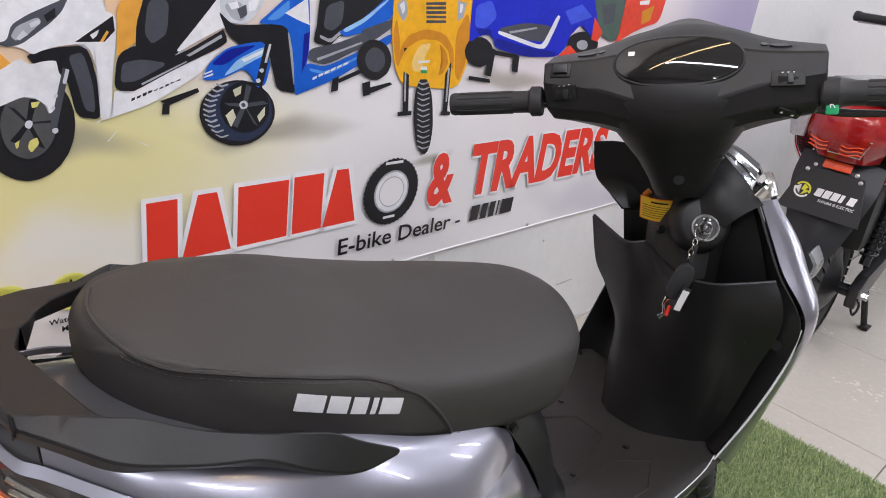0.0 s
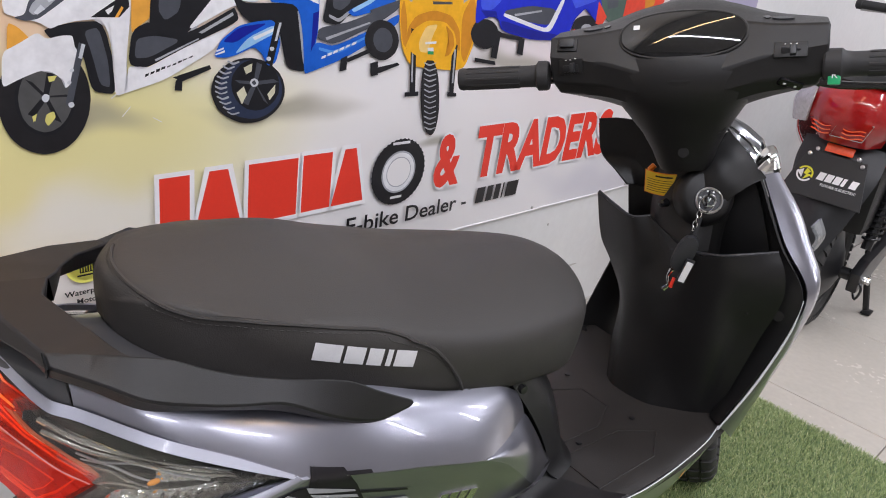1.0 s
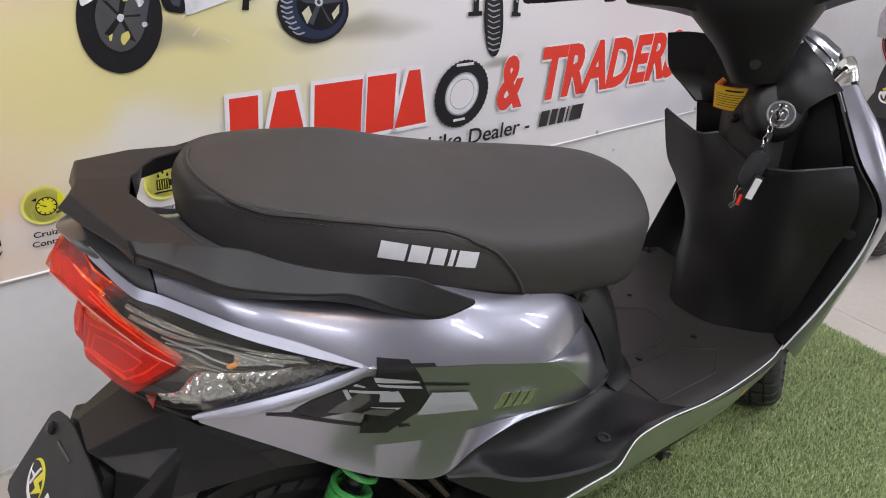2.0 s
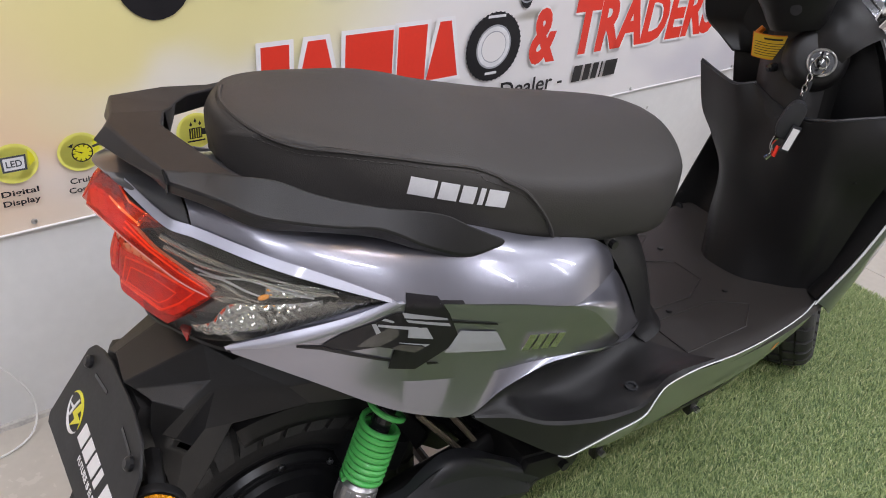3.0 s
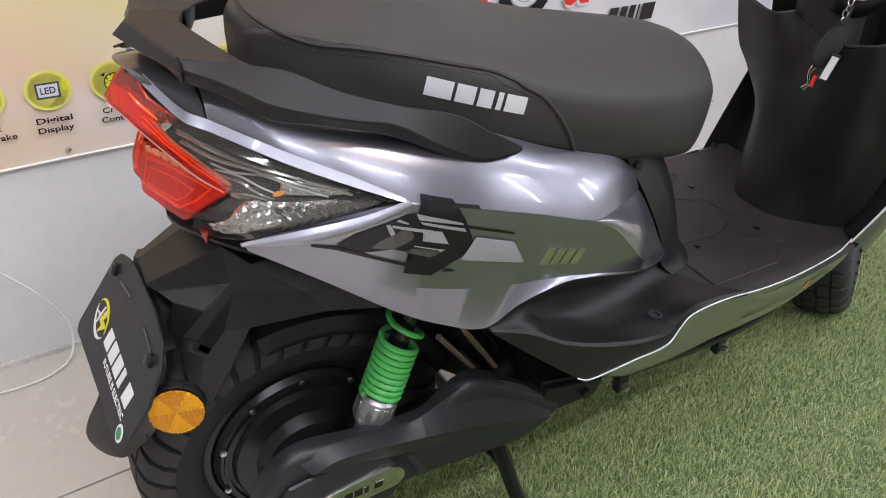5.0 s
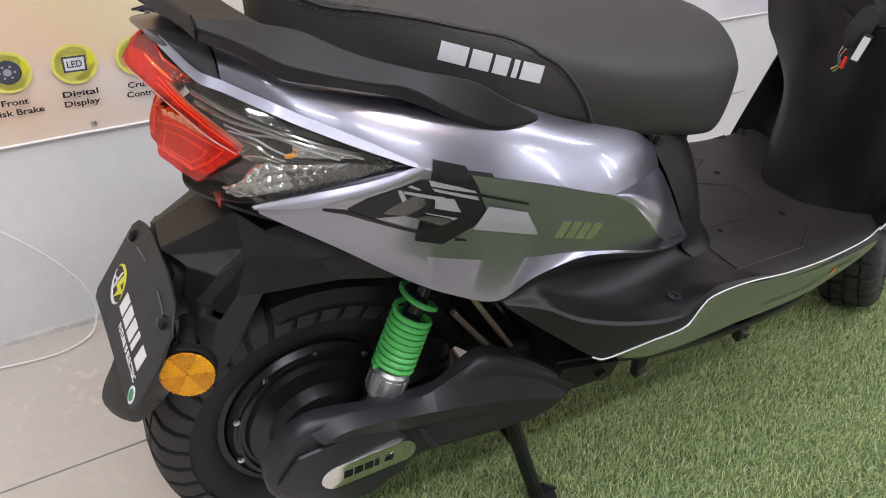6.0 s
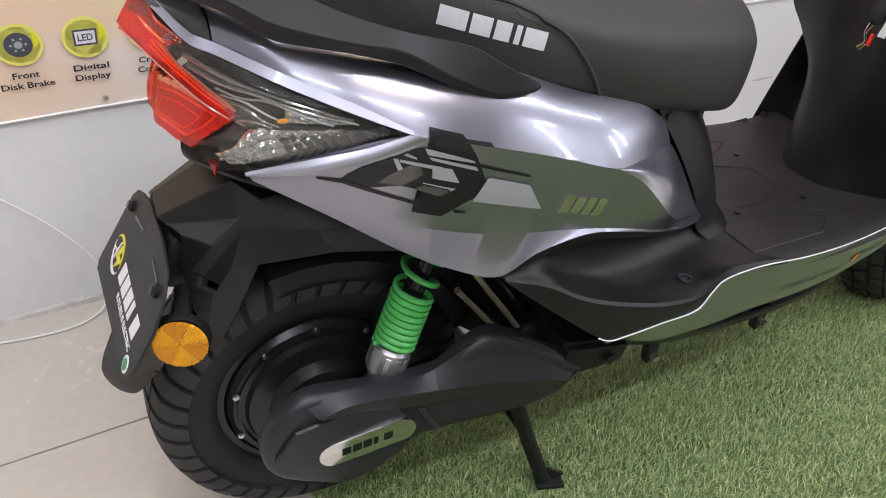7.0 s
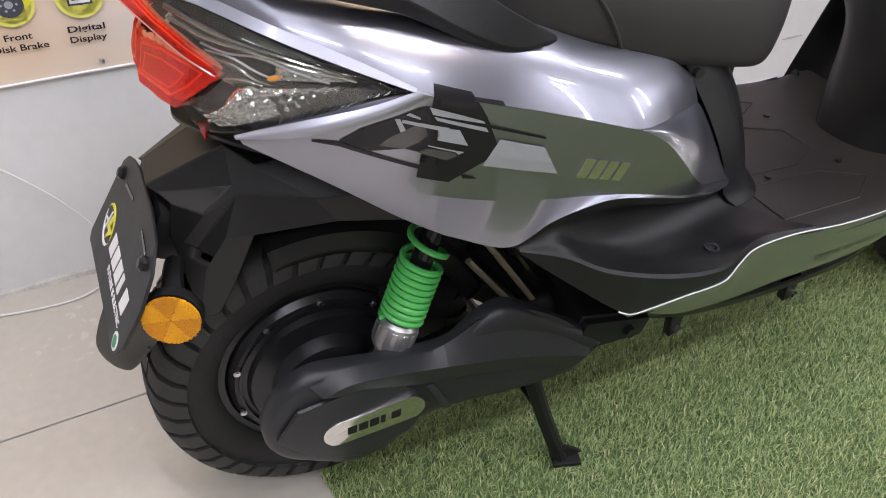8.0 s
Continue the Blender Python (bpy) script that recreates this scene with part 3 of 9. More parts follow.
draw("BLACK", [(-0.251, 0.786), (-0.255, 0.768), (-0.263, 0.753), (-0.273, 0.742), (-0.286, 0.734), (-0.3, 0.733), (-0.313, 0.738), (-0.324, 0.747), (-0.331, 0.76), (-0.336, 0.776), (-0.337, 0.793), (-0.333, 0.81), (-0.326, 0.824), (-0.316, 0.835), (-0.304, 0.842), (-0.291, 0.843), (-0.278, 0.841), (-0.267, 0.832), (-0.258, 0.819), (-0.253, 0.803)], 2.1)
draw("RIM", [(-0.257, 0.786), (-0.259, 0.771), (-0.266, 0.757), (-0.276, 0.746), (-0.287, 0.74), (-0.299, 0.738), (-0.311, 0.743), (-0.321, 0.751), (-0.328, 0.763), (-0.331, 0.777), (-0.332, 0.792), (-0.329, 0.807), (-0.323, 0.821), (-0.314, 0.831), (-0.303, 0.837), (-0.291, 0.838), (-0.28, 0.836), (-0.27, 0.828), (-0.262, 0.817), (-0.258, 0.802)], 2.45)
draw("BLACK", [(-0.298, 0.793), (-0.291, 0.791), (-0.312, 0.763), (-0.321, 0.768)], 2.8)
draw("BLACK", [(-0.298, 0.793), (-0.291, 0.791), (-0.274, 0.751), (-0.283, 0.756)], 3.15)
draw("BLACK", [(-0.298, 0.793), (-0.291, 0.791), (-0.311, 0.815), (-0.32, 0.819)], 3.5)
draw("BLACK", [(-0.298, 0.793), (-0.291, 0.791), (-0.28, 0.827), (-0.289, 0.832)], 3.85)
draw("BLACK", [(-0.298, 0.793), (-0.291, 0.791), (-0.255, 0.79), (-0.265, 0.794)], 4.2)
draw("YELLOWBG", [(-0.295, 0.766), (-0.284, 0.77), (-0.282, 0.76), (-0.294, 0.747), (-0.298, 0.756)], 4.55)
draw("YELLOWBG", [(-0.315, 0.764), (-0.308, 0.768), (-0.311, 0.757), (-0.314, 0.756)], 4.9)
draw("YELLOWBG", [(-0.289, 0.822), (-0.276, 0.823), (-0.281, 0.815), (-0.288, 0.814)], 5.25)
draw("STEEL", [(-0.289, 0.79), (-0.291, 0.786), (-0.293, 0.784), (-0.296, 0.784), (-0.299, 0.787), (-0.3, 0.791), (-0.298, 0.794), (-0.296, 0.796), (-0.292, 0.796), (-0.289, 0.794)], 5.6)
draw("WHITE", [(-0.342, 0.912), (-0.322, 0.906), (-0.294, 0.899), (-0.281, 0.89), (-0.268, 0.896), (-0.249, 0.901), (-0.209, 0.905), (-0.204, 0.899), (-0.196, 0.879), (-0.19, 0.831), (-0.192, 0.795), (-0.188, 0.787), (-0.173, 0.792), (-0.172, 0.843), (-0.164, 0.902), (-0.161, 0.935), (-0.164, 0.946), (-0.179, 0.953), (-0.181, 0.967), (-0.18, 0.991), (-0.335, 0.985)], 5.95)
draw("DARK", [(-0.329, 0.906), (-0.313, 0.91), (-0.306, 0.931), (-0.284, 0.945), (-0.26, 0.956), (-0.227, 0.971), (-0.238, 0.95), (-0.253, 0.935), (-0.272, 0.921), (-0.294, 0.905), (-0.312, 0.901)], 6.3)
draw("GREY", [(-0.308, 0.915), (-0.3, 0.929), (-0.271, 0.942), (-0.266, 0.935), (-0.284, 0.919), (-0.301, 0.909)], 6.65)
draw("STEEL", [(-0.301, 0.913), (-0.291, 0.924), (-0.285, 0.918), (-0.297, 0.91)], 7)
draw("STEEL", [(-0.283, 0.933), (-0.269, 0.939), (-0.268, 0.933), (-0.28, 0.927)], 7.35)
draw("BLACK", [(-0.263, 0.944), (-0.247, 0.955), (-0.247, 0.942), (-0.259, 0.935)], 7.7)
draw("BLACK", [(-0.223, 0.907), (-0.166, 0.945), (-0.164, 0.923), (-0.18, 0.907)], 8.05)
draw("ORANGE", [(-0.187, 0.907), (-0.176, 0.924), (-0.173, 0.921), (-0.182, 0.907)], 8.4)
draw("WHITE", [(-0.201, 0.917), (-0.187, 0.925), (-0.191, 0.916), (-0.197, 0.911)], 8.75)
draw("WHITE", [(-0.347, 0.859), (-0.325, 0.87), (-0.299, 0.886), (-0.287, 0.876), (-0.266, 0.881), (-0.25, 0.881), (-0.249, 0.866), (-0.242, 0.854), (-0.247, 0.838), (-0.251, 0.817), (-0.265, 0.802), (-0.271, 0.819), (-0.283, 0.829), (-0.3, 0.831), (-0.33, 0.819), (-0.352, 0.808)], 9.1)
draw("GREY", [(-0.3, 0.831), (-0.283, 0.829), (-0.271, 0.819), (-0.265, 0.802), (-0.267, 0.816), (-0.28, 0.826)], 9.45)
draw("DARK", [(-0.242, 0.871), (-0.233, 0.867), (-0.258, 0.774), (-0.267, 0.779)], 9.8)
draw("STEEL", [(-0.238, 0.869), (-0.233, 0.867), (-0.239, 0.846), (-0.244, 0.848)], 10.15)
draw("STEEL", [(-0.251, 0.83), (-0.253, 0.827), (-0.255, 0.827), (-0.257, 0.827), (-0.258, 0.83), (-0.256, 0.832), (-0.254, 0.833), (-0.252, 0.832)], 10.5)
draw("STEEL", [(-0.256, 0.812), (-0.258, 0.809), (-0.259, 0.808), (-0.262, 0.81), (-0.263, 0.812), (-0.261, 0.814), (-0.259, 0.815), (-0.257, 0.814)], 10.85)
draw("STEEL", [(-0.254, 0.777), (-0.255, 0.775), (-0.259, 0.773), (-0.262, 0.775), (-0.263, 0.778), (-0.262, 0.781), (-0.258, 0.782), (-0.255, 0.781)], 11.2)
draw("BLACK", [(-0.131, 0.935), (-0.119, 0.969), (-0.118, 0.994), (0.019, 0.999), (0.004, 0.972), (-0.035, 0.923), (-0.067, 0.883), (-0.114, 0.874), (-0.134, 0.885)], 11.55)
draw("DARK", [(-0.112, 0.969), (-0.078, 0.97), (-0.082, 0.918), (-0.107, 0.902), (-0.119, 0.919)], 11.9)
draw("GREY", [(-0.067, 0.885), (-0.035, 0.925), (-0.029, 0.923), (-0.058, 0.885)], 12.25)
draw("BLACK", [(-0.163, 0.88), (-0.155, 0.892), (-0.132, 0.902), (-0.114, 0.877), (-0.07, 0.883), (0.018, 0.922), (0.025, 0.902), (-0.068, 0.863), (-0.146, 0.826), (-0.169, 0.837)], 12.6)
draw("DARK", [(-0.155, 0.875), (-0.125, 0.88), (-0.079, 0.872), (-0.135, 0.845), (-0.159, 0.845)], 12.95)
draw("GREY", [(-0.126, 0.842), (-0.05, 0.875), (-0.049, 0.873), (-0.124, 0.839)], 13.3)
draw("WHITE", [(0.003, 0.972), (0.021, 0.999), (0.032, 0.999), (0.024, 0.929), (0.005, 0.924), (-0.062, 0.89), (-0.067, 0.892), (-0.034, 0.929)], 13.65)
draw("BLACK", [(-0.062, 0.885), (0.015, 0.925), (0.022, 0.913), (-0.045, 0.879)], 14)
draw("GREY", [(-0.05, 0.884), (0.012, 0.917), (0.014, 0.912), (-0.044, 0.882)], 14.35)
draw("WHITE", [(-0.169, 0.835), (-0.146, 0.825), (-0.07, 0.862), (0.025, 0.9), (-0, 0.882), (-0.024, 0.854), (-0.108, 0.809), (-0.189, 0.787), (-0.173, 0.793)], 14.7)
draw("BLACK", [(-0.143, 0.814), (-0.137, 0.817), (-0.136, 0.821), (-0.142, 0.819)], 15.05)
draw("BLACK", [(-0.134, 0.818), (-0.128, 0.82), (-0.126, 0.824), (-0.133, 0.822)], 15.4)
draw("BLACK", [(-0.124, 0.821), (-0.118, 0.823), (-0.117, 0.828), (-0.124, 0.826)], 15.75)
draw("BLACK", [(-0.116, 0.825), (-0.109, 0.827), (-0.108, 0.831), (-0.115, 0.829)], 16.1)
draw("BLACK", [(-0.106, 0.828), (-0.1, 0.83), (-0.099, 0.833), (-0.105, 0.83)], 16.45)
draw("BLACK", [(-0.097, 0.831), (-0.09, 0.833), (-0.089, 0.836), (-0.095, 0.834)], 16.8)
draw("BLACK", [(-0.087, 0.834), (-0.08, 0.837), (-0.079, 0.84), (-0.086, 0.838)], 17.15)
draw("BLACK", [(-0.078, 0.838), (-0.071, 0.841), (-0.07, 0.843), (-0.077, 0.841)], 17.5)
draw("BLACK", [(-0.068, 0.842), (-0.061, 0.844), (-0.06, 0.847), (-0.067, 0.844)], 17.85)
draw("BLACK", [(-0.096, 0.812), (-0.03, 0.83), (-0.027, 0.823), (-0.08, 0.804)], 18.2)
draw("BLACK", [(-0.091, 0.807), (-0.079, 0.81), (-0.08, 0.789), (-0.093, 0.79)], 18.55)
# the blue scooter of the print
draw("TYRE", [(0.122, 0.783), (0.122, 0.768), (0.116, 0.753), (0.105, 0.74), (0.09, 0.73), (0.073, 0.724), (0.053, 0.722), (0.033, 0.724), (0.015, 0.731), (-0.002, 0.741), (-0.014, 0.752), (-0.022, 0.766), (-0.027, 0.781), (-0.026, 0.796), (-0.021, 0.81), (-0.011, 0.821), (0.003, 0.831), (0.019, 0.837), (0.037, 0.84), (0.056, 0.839), (0.075, 0.834), (0.092, 0.825), (0.107, 0.813), (0.117, 0.799)], 19.25)
draw("NAVY", [(0.116, 0.785), (0.116, 0.769), (0.11, 0.754), (0.099, 0.743), (0.084, 0.734), (0.066, 0.729), (0.048, 0.73), (0.029, 0.735), (0.013, 0.743), (-0, 0.754), (-0.009, 0.768), (-0.013, 0.783), (-0.013, 0.797), (-0.007, 0.811), (0.003, 0.822), (0.017, 0.831), (0.033, 0.836), (0.051, 0.837), (0.069, 0.833), (0.086, 0.826), (0.1, 0.814), (0.111, 0.801)], 19.6)
draw("BLACK", [(0.11, 0.788), (0.109, 0.773), (0.101, 0.76), (0.09, 0.751), (0.076, 0.745), (0.061, 0.744), (0.045, 0.748), (0.032, 0.756), (0.021, 0.767), (0.014, 0.781), (0.011, 0.795), (0.013, 0.809), (0.02, 0.82), (0.03, 0.83), (0.043, 0.835), (0.058, 0.838), (0.073, 0.835), (0.088, 0.828), (0.099, 0.816), (0.107, 0.803)], 19.95)
draw("GREY", [(0.003, 0.834), (0.014, 0.828), (0.027, 0.832), (0.026, 0.835), (0.014, 0.832), (0.004, 0.837)], 20.3)
draw("GREY", [(-0.006, 0.826), (0.005, 0.82), (0.018, 0.824), (0.017, 0.827), (0.005, 0.823), (-0.005, 0.829)], 20.65)
draw("GREY", [(-0.013, 0.818), (-0.001, 0.812), (0.012, 0.815), (0.011, 0.818), (-0.001, 0.815), (-0.011, 0.821)], 21)
draw("GREY", [(-0.017, 0.809), (-0.005, 0.804), (0.007, 0.807), (0.006, 0.81), (-0.005, 0.807), (-0.016, 0.812)], 21.35)
draw("GREY", [(-0.02, 0.801), (-0.008, 0.795), (0.004, 0.798), (0.003, 0.801), (-0.008, 0.798), (-0.019, 0.804)], 21.7)
draw("GREY", [(-0.021, 0.792), (-0.009, 0.786), (0.004, 0.789), (0.003, 0.792), (-0.009, 0.79), (-0.02, 0.795)], 22.05)
draw("GREY", [(-0.02, 0.783), (-0.008, 0.778), (0.004, 0.78), (0.004, 0.784), (-0.008, 0.78), (-0.019, 0.786)], 22.4)
draw("GREY", [(-0.017, 0.774), (-0.005, 0.768), (0.008, 0.771), (0.006, 0.775), (-0.005, 0.771), (-0.016, 0.777)], 22.75)
draw("GREY", [(-0.012, 0.765), (-0, 0.759), (0.013, 0.762), (0.011, 0.765), (-0, 0.762), (-0.011, 0.767)], 23.1)
draw("GREY", [(-0.005, 0.755), (0.006, 0.749), (0.02, 0.752), (0.018, 0.755), (0.006, 0.752), (-0.004, 0.758)], 23.45)
draw("GREY", [(0.004, 0.746), (0.015, 0.739), (0.029, 0.742), (0.028, 0.745), (0.015, 0.742), (0.004, 0.748)], 23.8)
draw("PALE", [(0.022, 0.779), (0.036, 0.79), (0.045, 0.77), (0.033, 0.758)], 24.15)
draw("PALE", [(0.085, 0.773), (0.101, 0.79), (0.101, 0.774), (0.09, 0.762)], 24.5)
draw("PALE", [(0.035, 0.823), (0.052, 0.83), (0.051, 0.816), (0.04, 0.811)], 24.85)
draw("DARK", [(0.056, 0.798), (0.062, 0.791), (0.028, 0.796), (0.018, 0.802)], 25.2)
draw("DARK", [(0.056, 0.798), (0.062, 0.791), (0.046, 0.755), (0.035, 0.761)], 25.55)
draw("DARK", [(0.056, 0.798), (0.062, 0.791), (0.088, 0.754), (0.078, 0.761)], 25.9)
draw("DARK", [(0.056, 0.798), (0.062, 0.791), (0.108, 0.794), (0.097, 0.8)], 26.25)
draw("DARK", [(0.056, 0.798), (0.062, 0.791), (0.072, 0.827), (0.061, 0.832)], 26.6)
draw("STEEL", [(0.066, 0.795), (0.064, 0.79), (0.059, 0.788), (0.054, 0.788), (0.05, 0.792), (0.048, 0.796), (0.05, 0.801), (0.054, 0.803), (0.059, 0.803), (0.064, 0.8)], 26.95)
draw("DARK", [(0.061, 0.795), (0.061, 0.793), (0.057, 0.791), (0.054, 0.793), (0.052, 0.796), (0.053, 0.798), (0.057, 0.8), (0.059, 0.798)], 27.3)
draw("BLACK", [(0.08, 0.931), (0.137, 0.932), (0.15, 0.916), (0.158, 0.878), (0.168, 0.809), (0.124, 0.818), (0.11, 0.867), (0.101, 0.902)], 27.65)
draw("GREY", [(0.14, 0.926), (0.149, 0.912), (0.164, 0.826), (0.159, 0.826), (0.146, 0.898)], 28)
draw("BLACK", [(0.005, 0.956), (0.033, 0.932), (0.076, 0.933), (0.13, 0.935), (0.156, 0.93), (0.131, 0.912), (0.097, 0.899), (0.053, 0.895), (0.024, 0.916)], 28.35)
draw("BLUE", [(-0.023, 0.843), (-0.01, 0.871), (0.023, 0.895), (0.057, 0.902), (0.092, 0.905), (0.102, 0.887), (0.109, 0.863), (0.1, 0.829), (0.083, 0.824), (0.074, 0.844), (0.054, 0.859), (0.02, 0.845), (0.001, 0.841)], 28.7)
draw("ROYALD", [(-0.008, 0.868), (0.025, 0.893), (0.083, 0.9), (0.047, 0.883), (0.017, 0.866)], 29.05)
draw("SKY", [(0.015, 0.846), (0.042, 0.875), (0.095, 0.897), (0.1, 0.883), (0.065, 0.868), (0.047, 0.859)], 29.4)
draw("WHITE", [(0.051, 0.875), (0.093, 0.891), (0.095, 0.886), (0.056, 0.87)], 29.75)
draw("WHITE", [(-0.02, 0.848), (-0.002, 0.854), (-0.003, 0.85), (-0.02, 0.846)], 30.1)
draw("WHITE", [(-0.018, 0.854), (-0.004, 0.859), (-0.004, 0.856), (-0.018, 0.851)], 30.45)
draw("BLACK", [(0.097, 0.905), (0.112, 0.903), (0.093, 0.824), (0.079, 0.83)], 30.8)
draw("STEEL", [(0.104, 0.9), (0.109, 0.9), (0.101, 0.868), (0.096, 0.868)], 31.15)
draw("STEEL", [(0.096, 0.855), (0.094, 0.851), (0.091, 0.851), (0.088, 0.852), (0.086, 0.855), (0.088, 0.858), (0.091, 0.858), (0.094, 0.858)], 31.5)
draw("STEEL", [(0.09, 0.837), (0.089, 0.834), (0.085, 0.833), (0.081, 0.835), (0.08, 0.837), (0.081, 0.84), (0.085, 0.841), (0.088, 0.84)], 31.85)
draw("STEEL", [(0.007, 0.981), (0.098, 0.983), (0.079, 0.952), (0.056, 0.933), (0.028, 0.936), (0.01, 0.951)], 32.2)
draw("GREY", [(0.015, 0.964), (0.04, 0.973), (0.062, 0.955), (0.051, 0.938), (0.031, 0.942)], 32.55)
draw("WHITE", [(0.023, 0.967), (0.04, 0.971), (0.044, 0.961), (0.03, 0.957)], 32.9)
draw("WHITE", [(0.061, 0.97), (0.085, 0.98), (0.075, 0.957), (0.062, 0.955)], 33.25)
draw("DARK", [(0.04, 0.958), (0.057, 0.966), (0.059, 0.949), (0.047, 0.942)], 33.6)
draw("BLUE", [(0.079, 0.935), (0.106, 0.956), (0.141, 0.985), (0.183, 0.987), (0.189, 0.928), (0.189, 0.881), (0.175, 0.809), (0.163, 0.806), (0.156, 0.878), (0.144, 0.923), (0.13, 0.933)], 33.95)
draw("LBLUE", [(0.095, 0.941), (0.128, 0.966), (0.142, 0.976), (0.143, 0.957), (0.118, 0.941)], 34.3)
draw("WHITE", [(0.134, 0.953), (0.18, 0.98), (0.187, 0.933), (0.163, 0.941)], 34.65)
draw("ROYALD", [(0.176, 0.917), (0.189, 0.921), (0.187, 0.881), (0.175, 0.825)], 35)
draw("BLACK", [(0.204, 0.937), (0.207, 0.997), (0.384, 1.003), (0.372, 0.982), (0.308, 0.926), (0.258, 0.915), (0.236, 0.895), (0.197, 0.901)], 35.35)
draw("DARK", [(0.222, 0.968), (0.262, 0.979), (0.261, 0.938), (0.239, 0.922), (0.218, 0.928)], 35.7)
draw("GREY", [(0.211, 0.916), (0.235, 0.907), (0.259, 0.924), (0.263, 0.919), (0.237, 0.9), (0.212, 0.91)], 36.05)
draw("DARK", [(0.19, 0.891), (0.257, 0.901), (0.309, 0.917), (0.38, 0.945), (0.385, 0.928), (0.326, 0.896), (0.228, 0.859), (0.187, 0.871)], 36.4)
draw("GREY", [(0.207, 0.873), (0.311, 0.902), (0.313, 0.899), (0.21, 0.868)], 36.75)
draw("BLUE", [(0.252, 0.921), (0.309, 0.945), (0.358, 0.981), (0.381, 1.003), (0.387, 0.947), (0.312, 0.92), (0.271, 0.911)], 37.1)
draw("SKY", [(0.262, 0.925), (0.311, 0.946), (0.364, 0.981), (0.372, 0.982), (0.317, 0.94), (0.271, 0.919)], 37.45)
draw("DARK", [(0.308, 0.924), (0.383, 0.945), (0.384, 0.937), (0.317, 0.915)], 37.8)
draw("BLUE", [(0.182, 0.867), (0.228, 0.856), (0.326, 0.891), (0.387, 0.919), (0.386, 0.899), (0.316, 0.861), (0.25, 0.831), (0.175, 0.809), (0.163, 0.807)], 38.15)
draw("LBLUE", [(0.193, 0.856), (0.229, 0.847), (0.313, 0.878), (0.314, 0.874), (0.233, 0.84), (0.193, 0.85)], 38.5)
draw("WHITE", [(0.2, 0.833), (0.21, 0.836), (0.211, 0.841), (0.201, 0.838)], 38.85)
draw("WHITE", [(0.214, 0.838), (0.224, 0.841), (0.225, 0.846), (0.214, 0.843)], 39.2)
draw("WHITE", [(0.227, 0.842), (0.238, 0.846), (0.239, 0.851), (0.228, 0.847)], 39.55)
draw("WHITE", [(0.241, 0.847), (0.252, 0.851), (0.253, 0.856), (0.242, 0.852)], 39.9)
draw("WHITE", [(0.255, 0.852), (0.266, 0.856), (0.267, 0.86), (0.257, 0.857)], 40.25)
draw("WHITE", [(0.27, 0.857), (0.281, 0.86), (0.282, 0.865), (0.271, 0.862)], 40.6)
draw("TYRE", [(0.392, 0.866), (0.391, 0.852), (0.385, 0.84), (0.373, 0.831), (0.359, 0.826), (0.343, 0.827), (0.328, 0.833), (0.315, 0.842), (0.306, 0.855), (0.301, 0.868), (0.303, 0.881), (0.309, 0.893), (0.32, 0.902), (0.333, 0.906), (0.349, 0.905), (0.364, 0.901), (0.378, 0.892), (0.387, 0.879)], 40.95)
draw("DARK", [(0.375, 0.866), (0.374, 0.855), (0.368, 0.847), (0.358, 0.842), (0.346, 0.843), (0.335, 0.848), (0.327, 0.857), (0.323, 0.867), (0.324, 0.878), (0.331, 0.886), (0.34, 0.891), (0.352, 0.89), (0.363, 0.885), (0.371, 0.877)], 41.3)
draw("BLACK", [(0.247, 0.833), (0.262, 0.838), (0.262, 0.81), (0.245, 0.808)], 41.65)
draw("BLACK", [(0.257, 0.831), (0.316, 0.851), (0.321, 0.843), (0.264, 0.825)], 42)
draw("BLACK", [(0.321, 0.821), (0.341, 0.825), (0.344, 0.797), (0.326, 0.795)], 42.35)
draw("BLACK", [(0.335, 0.811), (0.394, 0.82), (0.401, 0.815), (0.345, 0.8)], 42.7)
# the yellow scooter of the print
draw("YELLOW", [(0.381, 1.003), (0.601, 1.01), (0.62, 0.916), (0.617, 0.852), (0.598, 0.804), (0.57, 0.796), (0.429, 0.811), (0.4, 0.854), (0.385, 0.917)], 43.4)
draw("AMBER", [(0.412, 0.847), (0.412, 0.89), (0.432, 0.915), (0.481, 0.927), (0.536, 0.916), (0.567, 0.885), (0.576, 0.834), (0.548, 0.869), (0.502, 0.903), (0.46, 0.901), (0.434, 0.88), (0.427, 0.848)], 43.75)
draw("DORANGE", [(0.567, 0.916), (0.596, 0.964), (0.617, 0.913), (0.611, 0.852), (0.595, 0.811), (0.58, 0.831)], 44.1)
draw("DORANGE", [(0.388, 0.917), (0.394, 0.95), (0.409, 0.905), (0.414, 0.849), (0.402, 0.859)], 44.45)
draw("BLACK", [(0.422, 0.89), (0.438, 0.885), (0.454, 0.75), (0.438, 0.751)], 44.8)
draw("BLACK", [(0.549, 0.856), (0.566, 0.853), (0.573, 0.74), (0.559, 0.741)], 45.15)
draw("GREY", [(0.428, 0.871), (0.432, 0.87), (0.443, 0.777), (0.438, 0.777)], 45.5)
draw("GREY", [(0.557, 0.844), (0.563, 0.844), (0.568, 0.768), (0.563, 0.769)], 45.85)
draw("BLACK", [(0.423, 0.756), (0.463, 0.756), (0.464, 0.746), (0.424, 0.747)], 46.2)
draw("BLACK", [(0.553, 0.749), (0.582, 0.745), (0.583, 0.737), (0.554, 0.739)], 46.55)
